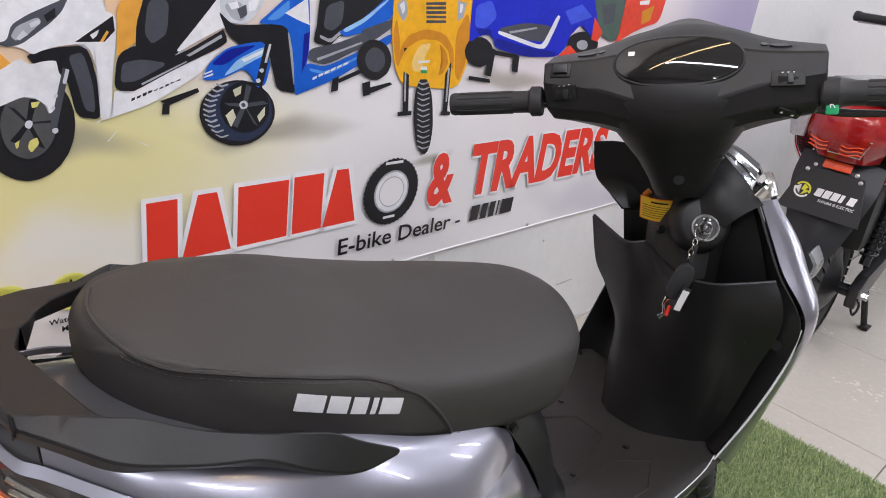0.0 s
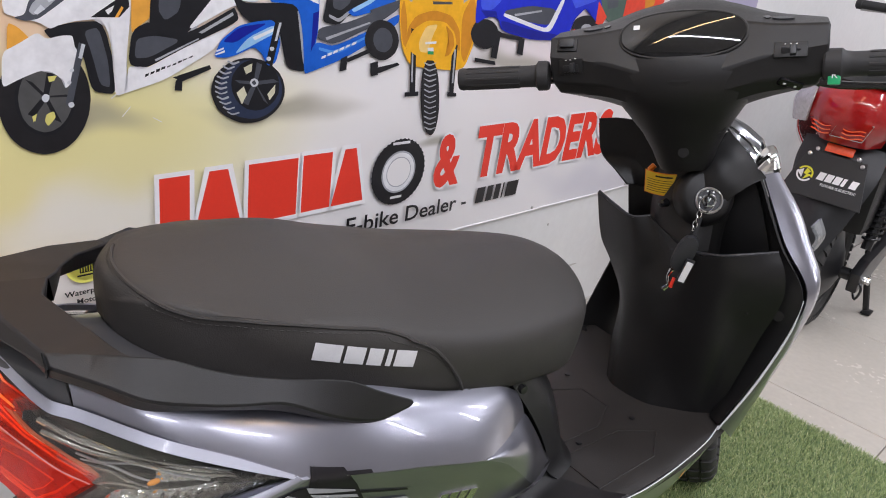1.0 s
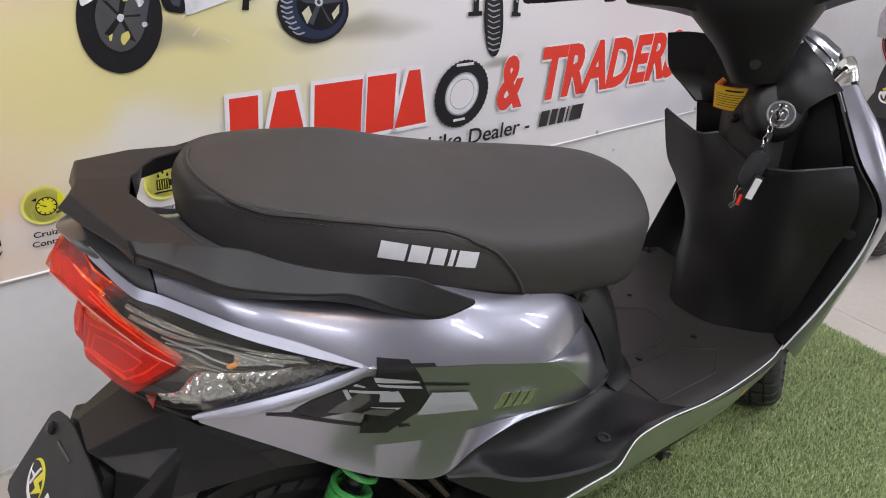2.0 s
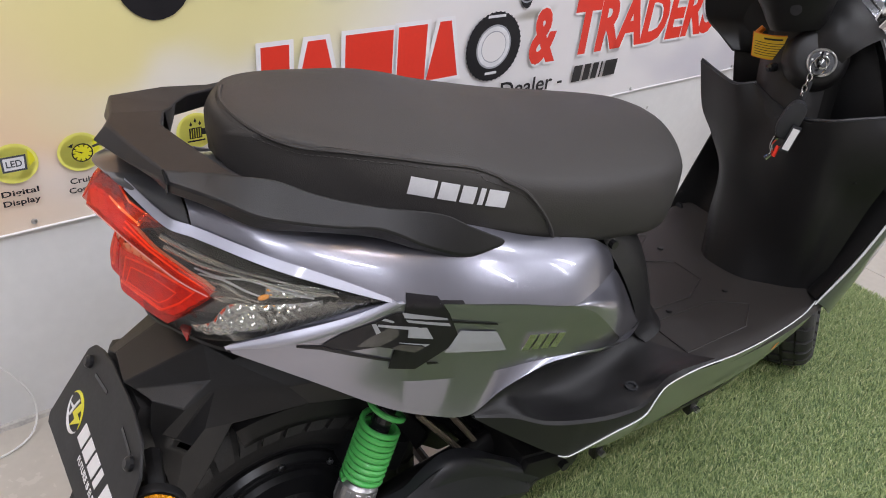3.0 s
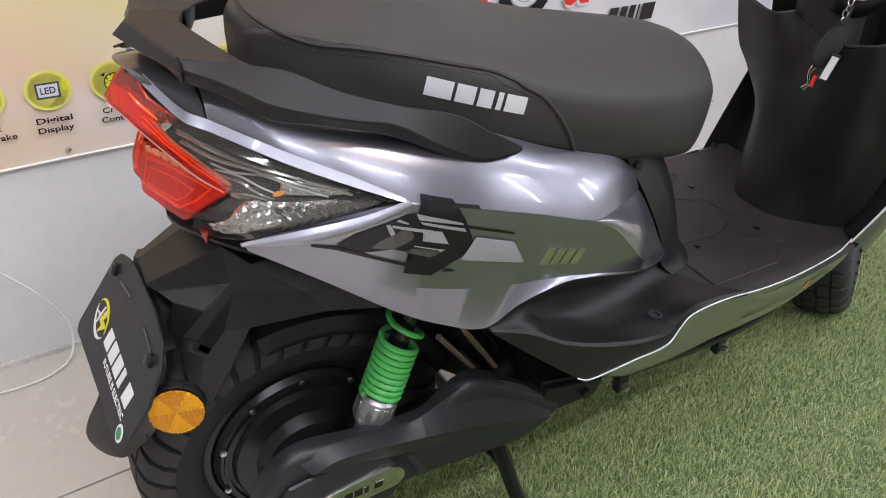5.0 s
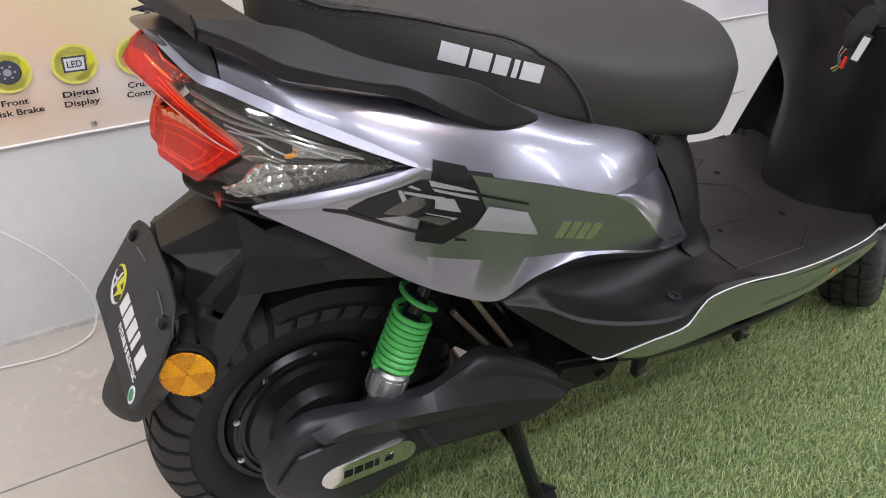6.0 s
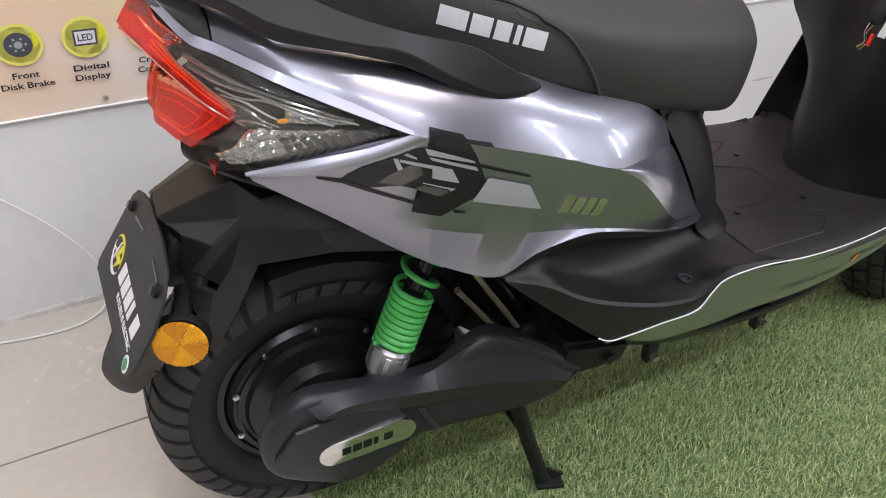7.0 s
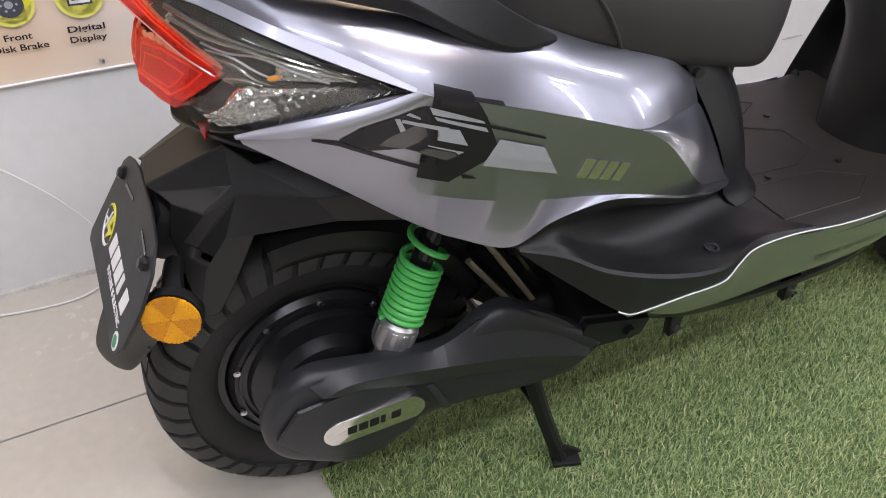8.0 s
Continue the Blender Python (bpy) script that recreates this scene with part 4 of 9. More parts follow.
draw("TYRE", [(0.529, 0.739), (0.533, 0.714), (0.533, 0.691), (0.531, 0.672), (0.526, 0.658), (0.518, 0.652), (0.511, 0.654), (0.501, 0.662), (0.491, 0.676), (0.483, 0.696), (0.476, 0.719), (0.471, 0.744), (0.469, 0.768), (0.468, 0.79), (0.471, 0.808), (0.476, 0.82), (0.483, 0.827), (0.49, 0.827), (0.499, 0.819), (0.508, 0.806), (0.517, 0.788), (0.524, 0.764)], 46.9)
draw("GREY", [(0.47, 0.816), (0.487, 0.809), (0.507, 0.815), (0.506, 0.817), (0.487, 0.813), (0.469, 0.819)], 47.25)
draw("GREY", [(0.472, 0.805), (0.489, 0.797), (0.509, 0.803), (0.508, 0.805), (0.488, 0.801), (0.471, 0.808)], 47.6)
draw("GREY", [(0.474, 0.793), (0.491, 0.786), (0.511, 0.79), (0.51, 0.793), (0.49, 0.789), (0.473, 0.796)], 47.95)
draw("GREY", [(0.476, 0.782), (0.493, 0.774), (0.513, 0.779), (0.512, 0.782), (0.492, 0.778), (0.475, 0.784)], 48.3)
draw("GREY", [(0.477, 0.769), (0.495, 0.762), (0.514, 0.767), (0.514, 0.77), (0.494, 0.765), (0.477, 0.773)], 48.65)
draw("GREY", [(0.479, 0.758), (0.497, 0.75), (0.517, 0.755), (0.516, 0.757), (0.496, 0.754), (0.479, 0.761)], 49)
draw("GREY", [(0.481, 0.746), (0.499, 0.738), (0.518, 0.743), (0.518, 0.746), (0.498, 0.741), (0.48, 0.749)], 49.35)
draw("GREY", [(0.483, 0.734), (0.501, 0.726), (0.521, 0.731), (0.52, 0.733), (0.5, 0.729), (0.483, 0.737)], 49.7)
draw("GREY", [(0.484, 0.722), (0.503, 0.714), (0.522, 0.718), (0.522, 0.721), (0.502, 0.717), (0.484, 0.725)], 50.05)
draw("GREY", [(0.487, 0.709), (0.505, 0.702), (0.525, 0.706), (0.524, 0.709), (0.504, 0.704), (0.486, 0.713)], 50.4)
draw("GREY", [(0.488, 0.697), (0.507, 0.689), (0.527, 0.694), (0.526, 0.696), (0.507, 0.693), (0.488, 0.701)], 50.75)
draw("GREY", [(0.49, 0.685), (0.509, 0.677), (0.529, 0.681), (0.528, 0.684), (0.509, 0.68), (0.49, 0.688)], 51.1)
draw("GREY", [(0.492, 0.673), (0.511, 0.664), (0.531, 0.669), (0.531, 0.671), (0.511, 0.668), (0.492, 0.676)], 51.45)
draw("YELLOW", [(0.41, 0.851), (0.427, 0.887), (0.465, 0.906), (0.518, 0.903), (0.551, 0.881), (0.563, 0.852), (0.549, 0.827), (0.522, 0.82), (0.465, 0.823), (0.432, 0.839)], 51.8)
draw("PALEY", [(0.447, 0.862), (0.464, 0.894), (0.499, 0.898), (0.484, 0.87), (0.477, 0.838), (0.453, 0.841)], 52.15)
draw("AMBER", [(0.519, 0.898), (0.547, 0.878), (0.556, 0.852), (0.544, 0.832), (0.528, 0.828), (0.54, 0.859)], 52.5)
draw("DARK", [(0.469, 0.979), (0.526, 0.981), (0.527, 0.975), (0.47, 0.974)], 52.85)
draw("DARK", [(0.471, 0.971), (0.527, 0.972), (0.528, 0.966), (0.472, 0.965)], 53.2)
draw("DARK", [(0.472, 0.962), (0.529, 0.963), (0.53, 0.957), (0.473, 0.956)], 53.55)
draw("DARK", [(0.474, 0.953), (0.531, 0.953), (0.532, 0.948), (0.475, 0.948)], 53.9)
draw("DARK", [(0.475, 0.944), (0.532, 0.944), (0.534, 0.939), (0.476, 0.938)], 54.25)
draw("GREY", [(0.39, 0.975), (0.412, 0.987), (0.423, 0.961), (0.415, 0.939), (0.399, 0.954)], 54.6)
draw("WHITE", [(0.398, 0.973), (0.409, 0.98), (0.414, 0.963), (0.409, 0.954)], 54.95)
draw("GREY", [(0.561, 0.986), (0.589, 0.98), (0.584, 0.951), (0.567, 0.942)], 55.3)
draw("WHITE", [(0.568, 0.979), (0.579, 0.977), (0.577, 0.961), (0.571, 0.959)], 55.65)
draw("WHITE", [(0.475, 0.849), (0.492, 0.849), (0.494, 0.841), (0.476, 0.842)], 56)
draw("GREEN", [(0.476, 0.842), (0.494, 0.841), (0.495, 0.834), (0.477, 0.835)], 56.35)
draw("WHITE", [(0.466, 0.861), (0.499, 0.862), (0.499, 0.857), (0.467, 0.856)], 56.7)
# the royal blue scooter of the print
draw("BLACK", [(0.697, 0.876), (0.697, 0.863), (0.691, 0.853), (0.679, 0.846), (0.664, 0.842), (0.648, 0.843), (0.632, 0.848), (0.617, 0.856), (0.608, 0.866), (0.602, 0.878), (0.604, 0.888), (0.609, 0.898), (0.619, 0.906), (0.633, 0.909), (0.65, 0.909), (0.666, 0.905), (0.68, 0.898), (0.691, 0.888)], 57.4)
draw("BLACK", [(1.111, 0.888), (1.11, 0.877), (1.102, 0.867), (1.086, 0.861), (1.065, 0.857), (1.04, 0.858), (1.017, 0.862), (0.997, 0.869), (0.983, 0.879), (0.976, 0.89), (0.977, 0.9), (0.984, 0.91), (1, 0.916), (1.019, 0.92), (1.043, 0.92), (1.066, 0.916), (1.087, 0.909), (1.103, 0.899)], 57.75)
draw("GREY", [(1.066, 0.885), (1.063, 0.878), (1.052, 0.874), (1.036, 0.874), (1.023, 0.879), (1.015, 0.886), (1.017, 0.894), (1.028, 0.898), (1.044, 0.899), (1.058, 0.894)], 58.1)
draw("ROYAL", [(0.604, 1.01), (1.08, 1.027), (1.115, 0.917), (1.087, 0.897), (1.022, 0.94), (0.982, 0.915), (0.969, 0.879), (0.938, 0.858), (0.818, 0.861), (0.703, 0.883), (0.688, 0.913), (0.646, 0.914), (0.613, 0.896), (0.608, 0.94)], 58.45)
draw("LROYAL", [(0.618, 0.976), (0.667, 0.989), (0.694, 0.953), (0.662, 0.928), (0.624, 0.93)], 58.8)
draw("LROYAL", [(0.941, 0.969), (1.006, 0.987), (1.061, 0.957), (0.975, 0.937)], 59.15)
draw("ROYALD", [(0.697, 0.908), (0.812, 0.884), (0.935, 0.871), (0.929, 0.859), (0.817, 0.862), (0.706, 0.885)], 59.5)
draw("ROYALD", [(0.625, 0.928), (0.677, 0.926), (0.684, 0.913), (0.643, 0.914)], 59.85)
draw("DARK", [(0.7, 0.928), (0.796, 0.941), (0.902, 0.934), (0.887, 0.893), (0.728, 0.911)], 60.2)
draw("GREY", [(0.741, 0.921), (0.841, 0.931), (0.843, 0.927), (0.746, 0.916)], 60.55)
draw("WHITE", [(0.703, 0.915), (0.855, 0.88), (0.891, 0.88), (0.927, 0.956), (0.913, 0.96), (0.875, 0.89), (0.853, 0.89), (0.705, 0.924)], 60.9)
draw("BLACK", [(0.685, 0.886), (0.705, 0.88), (0.702, 0.819), (0.68, 0.823)], 61.25)
draw("BLACK", [(0.626, 0.824), (0.699, 0.813), (0.702, 0.804), (0.628, 0.815)], 61.6)
draw("BLACK", [(0.772, 0.867), (0.794, 0.863), (0.796, 0.824), (0.774, 0.829)], 61.95)
draw("BLACK", [(0.692, 0.881), (0.785, 0.866), (0.785, 0.858), (0.694, 0.87)], 62.3)
# the red scooters of the print
draw("RED", [(0.939, 0.856), (0.986, 0.887), (1.028, 0.863), (0.989, 0.848)], 62.65)
draw("DGREEN", [(1.042, 1.025), (1.189, 1.031), (1.21, 0.937), (1.185, 0.89), (1.108, 0.911)], 63)
draw("DARK", [(1.091, 0.986), (1.156, 0.993), (1.164, 0.943), (1.119, 0.937)], 63.35)
draw("RED", [(1.2, 1.032), (1.408, 1.039), (1.395, 0.945), (1.299, 0.929), (1.186, 0.887), (1.202, 0.917)], 63.7)
draw("RED", [(1.071, 0.957), (1.121, 0.917), (1.104, 0.894), (1.075, 0.9)], 64.05)
draw("WHITE", [(1.269, 1.001), (1.32, 1.005), (1.319, 0.993), (1.273, 0.991)], 64.4)
draw("DORANGE", [(1.291, 0.974), (1.349, 0.991), (1.344, 0.951), (1.301, 0.938)], 64.75)
# scratches
draw("WHITE", [(-0.183, 0.754), (-0.169, 0.769), (-0.168, 0.768), (-0.182, 0.753)], 65.1)
draw("WHITE", [(-0.133, 0.749), (-0.117, 0.74), (-0.116, 0.738), (-0.132, 0.747)], 65.45)
draw("WHITE", [(-0.199, 0.785), (-0.186, 0.794), (-0.186, 0.793), (-0.198, 0.783)], 65.8)

# lettering of the print
for k, (x0, x1, inset) in enumerate([(-0.124, -0.068, 0.0), (-0.06, 0.037, 0.03), (0.05, 0.16, 0.0), (0.172, 0.243, 0.0), (0.247, 0.332, 0.028)]):
    for grow, ink, lev in ((0.009, M_WHITE_INK, 70), (0.0, M_RED_INK, 71)):
        z0, z1 = 0.523 + 0.012 * x0 - grow, 0.642 + 0.02 * x0 + grow
        print_piece([(x0 - grow, z0), (x1 + grow, z0 + 0.001), (x1 - inset + grow, z1), (x0 + inset - grow, z1)], ink, lev, "name_block", banner)
for dx, ink, grow, lev in ((0, M_WHITE_INK, 0.075, 70), (0, M_RED_INK, 0.042, 76)):
    y = -0.0062 - 0.00003 * lev
    lettering("&", 0.118, 0.088, ink, banner, "printed_letter", pose(0.541, y, 0.528), 0.0001, 0.0, grow)
    lettering("TRADERS", 0.12, 0.578, ink, banner, "printed_letter", pose(0.676, y, 0.5325), 0.0001, 0.03, grow)
lettering("E-bike Dealer -", 0.037, 0.375, M_BLACK_INK, banner, "printed_letter", pose(0.293, -0.0089, 0.4525), 0.0001, 0.0, 0.011)
for k, (x0, x1) in enumerate([(0.702, 0.732), (0.74, 0.763), (0.771, 0.792), (0.8, 0.806), (0.816, 0.862)]):
    print_piece([(x0, 0.456), (x1, 0.456), (x1 + 0.004, 0.497), (x0 + 0.004, 0.497)], M_BLACK_INK, 80, "name_block", banner)
# printed tyre in the name
print_piece(oval(0.078, 0.076, 48, 0.43, 0.577), "TYRE", 72, "printed_tyre", banner)
for k in range(40):
    a = 2 * math.pi * k / 40
    print_piece([(0.43 + r * math.cos(a + d), 0.577 + r * 0.975 * math.sin(a + d)) for r, d in ((0.072, 0), (0.0795, 0.03), (0.0795, 0.09), (0.072, 0.06))], "BLACK", 73, "printed_tyre", banner)
print_piece(oval(0.05, 0.049, 40, 0.43, 0.577), "GREY", 74, "printed_tyre", banner)
print_piece(oval(0.046, 0.045, 40, 0.43, 0.577), "WHITE", 75, "printed_tyre", banner)
print_piece(oval(0.036, 0.0352, 40, 0.43, 0.577), "GREY", 76, "printed_tyre", banner)
print_piece(oval(0.034, 0.033, 40, 0.43, 0.577), M_BANNER, 77, "printed_tyre", banner)
for x, z, w in ((0.405, 0.641, 0.05), (0.412, 0.515, 0.034)):
    print_piece([(x, z), (x + w, z), (x + w, z + 0.006), (x, z + 0.006)], "WHITE", 76, "printed_tyre", banner)

# feature badges along the lower edge
def feature(x, words, label):
    z = 0.508
    print_piece(oval(0.0345, 0.033, 36, x, z), M_YELLOW_INK, 70, "feature_badge", banner)
    ring = [(x + 0.0345 * math.cos(a), z + 0.033 * math.sin(a)) for a in np.linspace(0, 2 * math.pi, 40)] + [(x + 0.03 * math.cos(a), z + 0.0285 * math.sin(a)) for a in np.linspace(2 * math.pi, 0, 40)]
    print_piece(ring, M_YELLOW_SOFT, 71, "feature_badge", banner)
    for k, word in enumerate(words):
        w = 0.0077 * len(word)
        lettering(word, 0.0095, w, M_BLACK_INK, banner, "printed_letter", pose(x - w / 2 + 0.006 * 0, -0.0089, z - 0.053 - 0.0165 * k), 0.0001, 0.0, 0.018)


for x, words in ((-0.731, ("Tubeless", "Tyres")), (-0.637, ("Front", "Disk Brake")), (-0.541, ("Digital", "Display")), (-0.444, ("Cruize", "Control")), (-0.348, ("Remote", "Lock")), (-0.252, ("Waterproof", "Motor"))):
    feature(x, words, "")
# disc
print_piece(oval(0.02, 0.019, 30, -0.637, 0.508), "DARK", 73, "feature_icon", banner)
print_piece(oval(0.006, 0.0058, 16, -0.637, 0.508), "GREY", 74, "feature_icon", banner)
for k in range(6):
    a = k * math.pi / 3
    print_piece(oval(0.002, 0.002, 8, -0.637 + 0.0105 * math.cos(a), 0.508 + 0.01 * math.sin(a)), "GREY", 74, "feature_icon", banner)
# display
print_piece([(-0.559, 0.495), (-0.524, 0.495), (-0.523, 0.521), (-0.559, 0.521)], "DARK", 73, "feature_icon", banner)
print_piece([(-0.556, 0.498), (-0.527, 0.498), (-0.526, 0.518), (-0.556, 0.518)], "WHITE", 74, "feature_icon", banner)
lettering("LED", 0.0105, 0.0225, INKS["DARK"], banner, "feature_icon", pose(-0.5525, -0.0089, 0.503), 0.0001, 0.0, 0.02)
# dial
c = (-0.441, 0.506)
print_piece(oval(0.0165, 0.016, 36, *c), "BLACK", 73, "feature_icon", banner)
print_piece(oval(0.0145, 0.014, 36, *c), M_YELLOW_INK, 74, "feature_icon", banner)
for k in range(10):
    a = k * math.pi / 5
    print_piece([(c[0] + r * math.cos(a + d), c[1] + r * math.sin(a + d)) for r, d in ((0.0105, -0.07), (0.0145, -0.07), (0.0145, 0.07), (0.0105, 0.07))], "BLACK", 76, "feature_icon", banner)
print_piece([(c[0] + 0.0015, c[1]), (c[0] - 0.0015, c[1] - 0.0015), (c[0] - 0.013, c[1] + 0.006)], "BLACK", 76, "feature_icon", banner)
print_piece([(c[0] - 0.021, c[1] + 0.014), (c[0] - 0.012, c[1] + 0.018), (c[0] - 0.014, c[1] + 0.011)], "BLACK", 74, "feature_icon", banner)
# motor with drops
print_piece([(-0.264, 0.494), (-0.241, 0.494), (-0.241, 0.514), (-0.264, 0.514)], "BLACK", 73, "feature_icon", banner)
print_piece([(-0.241, 0.499), (-0.232, 0.499), (-0.232, 0.511), (-0.241, 0.511)], "BLACK", 73, "feature_icon", banner)
for k in range(5):
    x = -0.261 + 0.0042 * k
    print_piece([(x, 0.4955), (x + 0.001, 0.4955), (x + 0.001, 0.5125), (x, 0.5125)], M_YELLOW_INK, 75, "feature_icon", banner)
for x, z in ((-0.26, 0.52), (-0.252, 0.526), (-0.244, 0.52)):
    print_piece([(x - 0.0025, z), (x, z - 0.003), (x + 0.0025, z), (x, z + 0.006)], "BLACK", 73, "feature_icon", banner)
print_piece([(-0.268, 0.488), (-0.236, 0.488), (-0.236, 0.491), (-0.268, 0.491)], "BLACK", 73, "feature_icon", banner)
# key and waves
print_piece(oval(0.007, 0.007, 16, -0.354, 0.511), "BLACK", 73, "feature_icon", banner)
print_piece([(-0.35, 0.509), (-0.333, 0.509), (-0.333, 0.513), (-0.35, 0.513)], "BLACK", 73, "feature_icon", banner)

# loose white cable on the wall and the floor
cable = thing("cable", "thin loose white cable down the wall onto the floor", "cable", WALL)
part("wire", sweep([(-1.1, -0.006, 0.55), (-0.85, -0.006, 0.36), (-0.72, -0.008, 0.25), (-0.63, -0.01, 0.14), (-0.595, -0.02, 0.06), (-0.61, -0.045, 0.012), (-0.66, -0.07, 0.004), (-0.74, -0.07, 0.004), (-0.85, -0.05, 0.004), (-1.1, -0.04, 0.004)], 0.0018, 8, 90), M_WHITE_PL, cable)


# ---- the grey scooter: x along it, rear axle over the origin ----
from mathutils.bvhtree import BVHTree

WHEEL_R = 0.213
scooter = thing("scooter", "silver-grey electric scooter with matt black trim on its centre stand", "scooter")


def mir(points):
    return [(x, -y, z) for x, y, z in points]


def both(name, curves, nu, nv, material, parent, thick=0.003, label="", sharp=35):
    """The same panel on the right and, mirrored, on the left."""
    out = []
    for side in (1, -1):
        c = curves if side == 1 else [mir(k) for k in curves]
        out.append(part(name, sheet(skin(c, nu, nv), thick), material, parent, label, sharp))
    return out


def drape(outline, target, gap=0.0008, cuts=10, side=-1):
    """A thin film with an (x, z) outline laid on the side of a sheet."""
    bm = bmesh.new()
    f = bm.faces.new([bm.verts.new((x, 0, z)) for x, z in outline])
    bmesh.ops.triangulate(bm, faces=[f])
    bmesh.ops.subdivide_edges(bm, edges=bm.edges, cuts=cuts, use_grid_fill=True)
    bmesh.ops.triangulate(bm, faces=bm.faces)
    for v in bm.verts:
        hit = target.ray_cast(Vector((v.co.x, side, v.co.z)), Vector((0, -side, 0)))
        v.co.y = (hit[0].y if hit[0] is not None else side * 0.2) + side * gap
    return bm


# rear wheel
def tyre_mesh(radius, width, seg=72):
    h = width / 2
    prof = [(radius * 0.63, -h * 0.72), (radius * 0.66, -h * 0.92), (radius * 0.76, -h * 1.03), (radius * 0.87, -h * 1.03), (radius * 0.945, -h * 0.92), (radius * 0.985, -h * 0.6), (radius, 0)]
    prof = prof + [(r, -y) for r, y in prof[-2::-1]]
    return lathe([(r, y) for r, y in spline(prof, 26)], seg, ends=False)


def tread_blocks(radius, width, count):
    """Rubber lugs between curved grooves, round the crown and on the shoulders."""
    bm = bmesh.new()
    h = width / 2
    for k in range(count):
        for side in (-1, 1):
            a0 = 2 * math.pi * (k + (0.5 if side > 0 else 0)) / count
            for w0, w1, lag, span in ((0.06, 0.48, 0.2, 0.72), (0.55, 1.2, 1.0, 0.74)):
                top, low = [], []
                for j in range(5):
                    w = w0 + (w1 - w0) * j / 4
                    r = radius * float(np.interp(w, [0, 0.3, 0.6, 0.8, 0.92, 1.03, 1.2], [1.0, 0.996, 0.985, 0.966, 0.945, 0.89, 0.82]))
                    y = side * h * (w if w < 0.92 else min(0.92 + 0.9 * (w - 0.92), 1.03))
                    n = Vector((max(0.15, 1 - 2.4 * max(w - 0.8, 0)), 0.25 * w if w < 0.6 else 0.9 * (w - 0.3), 0)).normalized()
                    for e in (0, 1):
                        a = a0 + (lag * (w - w0) ** 1.4 + 0.2 * lag * w0 + e * span) * 2 * math.pi / count
                        for out, d in ((top, 0.0065), (low, -0.002)):
                            rr, yy = r + d * n.x, y + side * d * n.y
                            out.append(Vector((rr * math.cos(a), yy, rr * math.sin(a))))
                tv = [bm.verts.new(p) for p in top]
                lv = [bm.verts.new(p) for p in low]
                for j in range(4):
                    bm.faces.new([tv[2 * j], tv[2 * j + 1], tv[2 * j + 3], tv[2 * j + 2]])
                    bm.faces.new([tv[2 * j], tv[2 * j + 2], lv[2 * j + 2], lv[2 * j]])
                    bm.faces.new([tv[2 * j + 1], lv[2 * j + 1], lv[2 * j + 3], tv[2 * j + 3]])
                bm.faces.new([tv[0], lv[0], lv[1], tv[1]])
                bm.faces.new([tv[8], tv[9], lv[9], lv[8]])
    return bm


def placed(bm, m):
    bm.transform(m)
    return bm


rear_wheel = part("rear_wheel", placed(lathe([(0.132, -0.034), (0.136, -0.040), (0.13, -0.046), (0.122, -0.046), (0.115, -0.036), (0.115, 0.036), (0.122, 0.046), (0.136, 0.04), (0.132, 0.034)], 64), pose(0, 0, WHEEL_R)), M_HUB, scooter, "black painted rim with a hub motor")
part("tyre", placed(tyre_mesh(0.205, 0.118), pose(0, 0, WHEEL_R)), M_TYRE_SHADED, rear_wheel, "black tubeless tyre with curved grooves")
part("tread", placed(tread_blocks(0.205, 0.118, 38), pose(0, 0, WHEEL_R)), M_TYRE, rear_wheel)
part("hub_motor", placed(lathe([(0.118, 0.05), (0.118, -0.048), (0.112, -0.056), (0.098, -0.058), (0.094, -0.066), (0.07, -0.07), (0.062, -0.085), (0.045, -0.09), (0.03, -0.10), (0.03, -0.13), (0.012, -0.13)], 64), pose(0, 0, WHEEL_R)), M_HUB, rear_wheel, "glossy black cast hub motor cover")
part("hub_rib", placed(lathe([(0.108, -0.0575), (0.108, -0.061), (0.104, -0.061), (0.104, -0.0575)], 64, ends=False), pose(0, 0, WHEEL_R)), M_HUB, rear_wheel)
for k in range(10):
    a = radians(18 + 36 * k)
    part("hub_bolt", placed(lathe([(0.0045, -0.061), (0.0045, -0.057), (0.003, -0.0625)][::-1], 8), pose(0.112 * math.cos(a), 0, WHEEL_R + 0.112 * math.sin(a))), M_STEEL, rear_wheel, "small bright steel bolt")
part("axle_nut", placed(lathe([(0.016, -0.15), (0.016, -0.12)], 6), pose(0, 0, WHEEL_R)), M_STEEL, rear_wheel)

# swing arm with its black cover
ARM = [(-0.099, 0.255), (-0.084, 0.29), (-0.06, 0.314), (-0.03, 0.321), (0.045, 0.31), (0.122, 0.308), (0.15, 0.33), (0.178, 0.345), (0.208, 0.34), (0.274, 0.294), (0.34, 0.245), (0.33, 0.226), (0.29, 0.2), (0.205, 0.198), (0.117, 0.205), (0.083, 0.197), (0.05, 0.168), (0.0, 0.157), (-0.04, 0.175), (-0.08, 0.2), (-0.095, 0.222)]
arm_pts = [tuple(p) for p in spline([(x, 0, z) for x, z in ARM], 84, closed=True)[:, [0, 2]]]


def arm_shape(inset, y):
    cx, cz = 0.1, 0.25
    out = []
    n = len(arm_pts)
    for i, (x, z) in enumerate(arm_pts):
        (xa, za), (xb, zb) = arm_pts[i - 1], arm_pts[(i + 1) % n]
        nx, nz = -(zb - za), xb - xa
        ln = math.hypot(nx, nz) or 1
        if nx * (x - cx) + nz * (z - cz) < 0:
            nx, nz = -nx, -nz
        out.append((x - inset * nx / ln, y + 0.03 * (0.12 - x) * 0.25, z - inset * nz / ln))
    return out


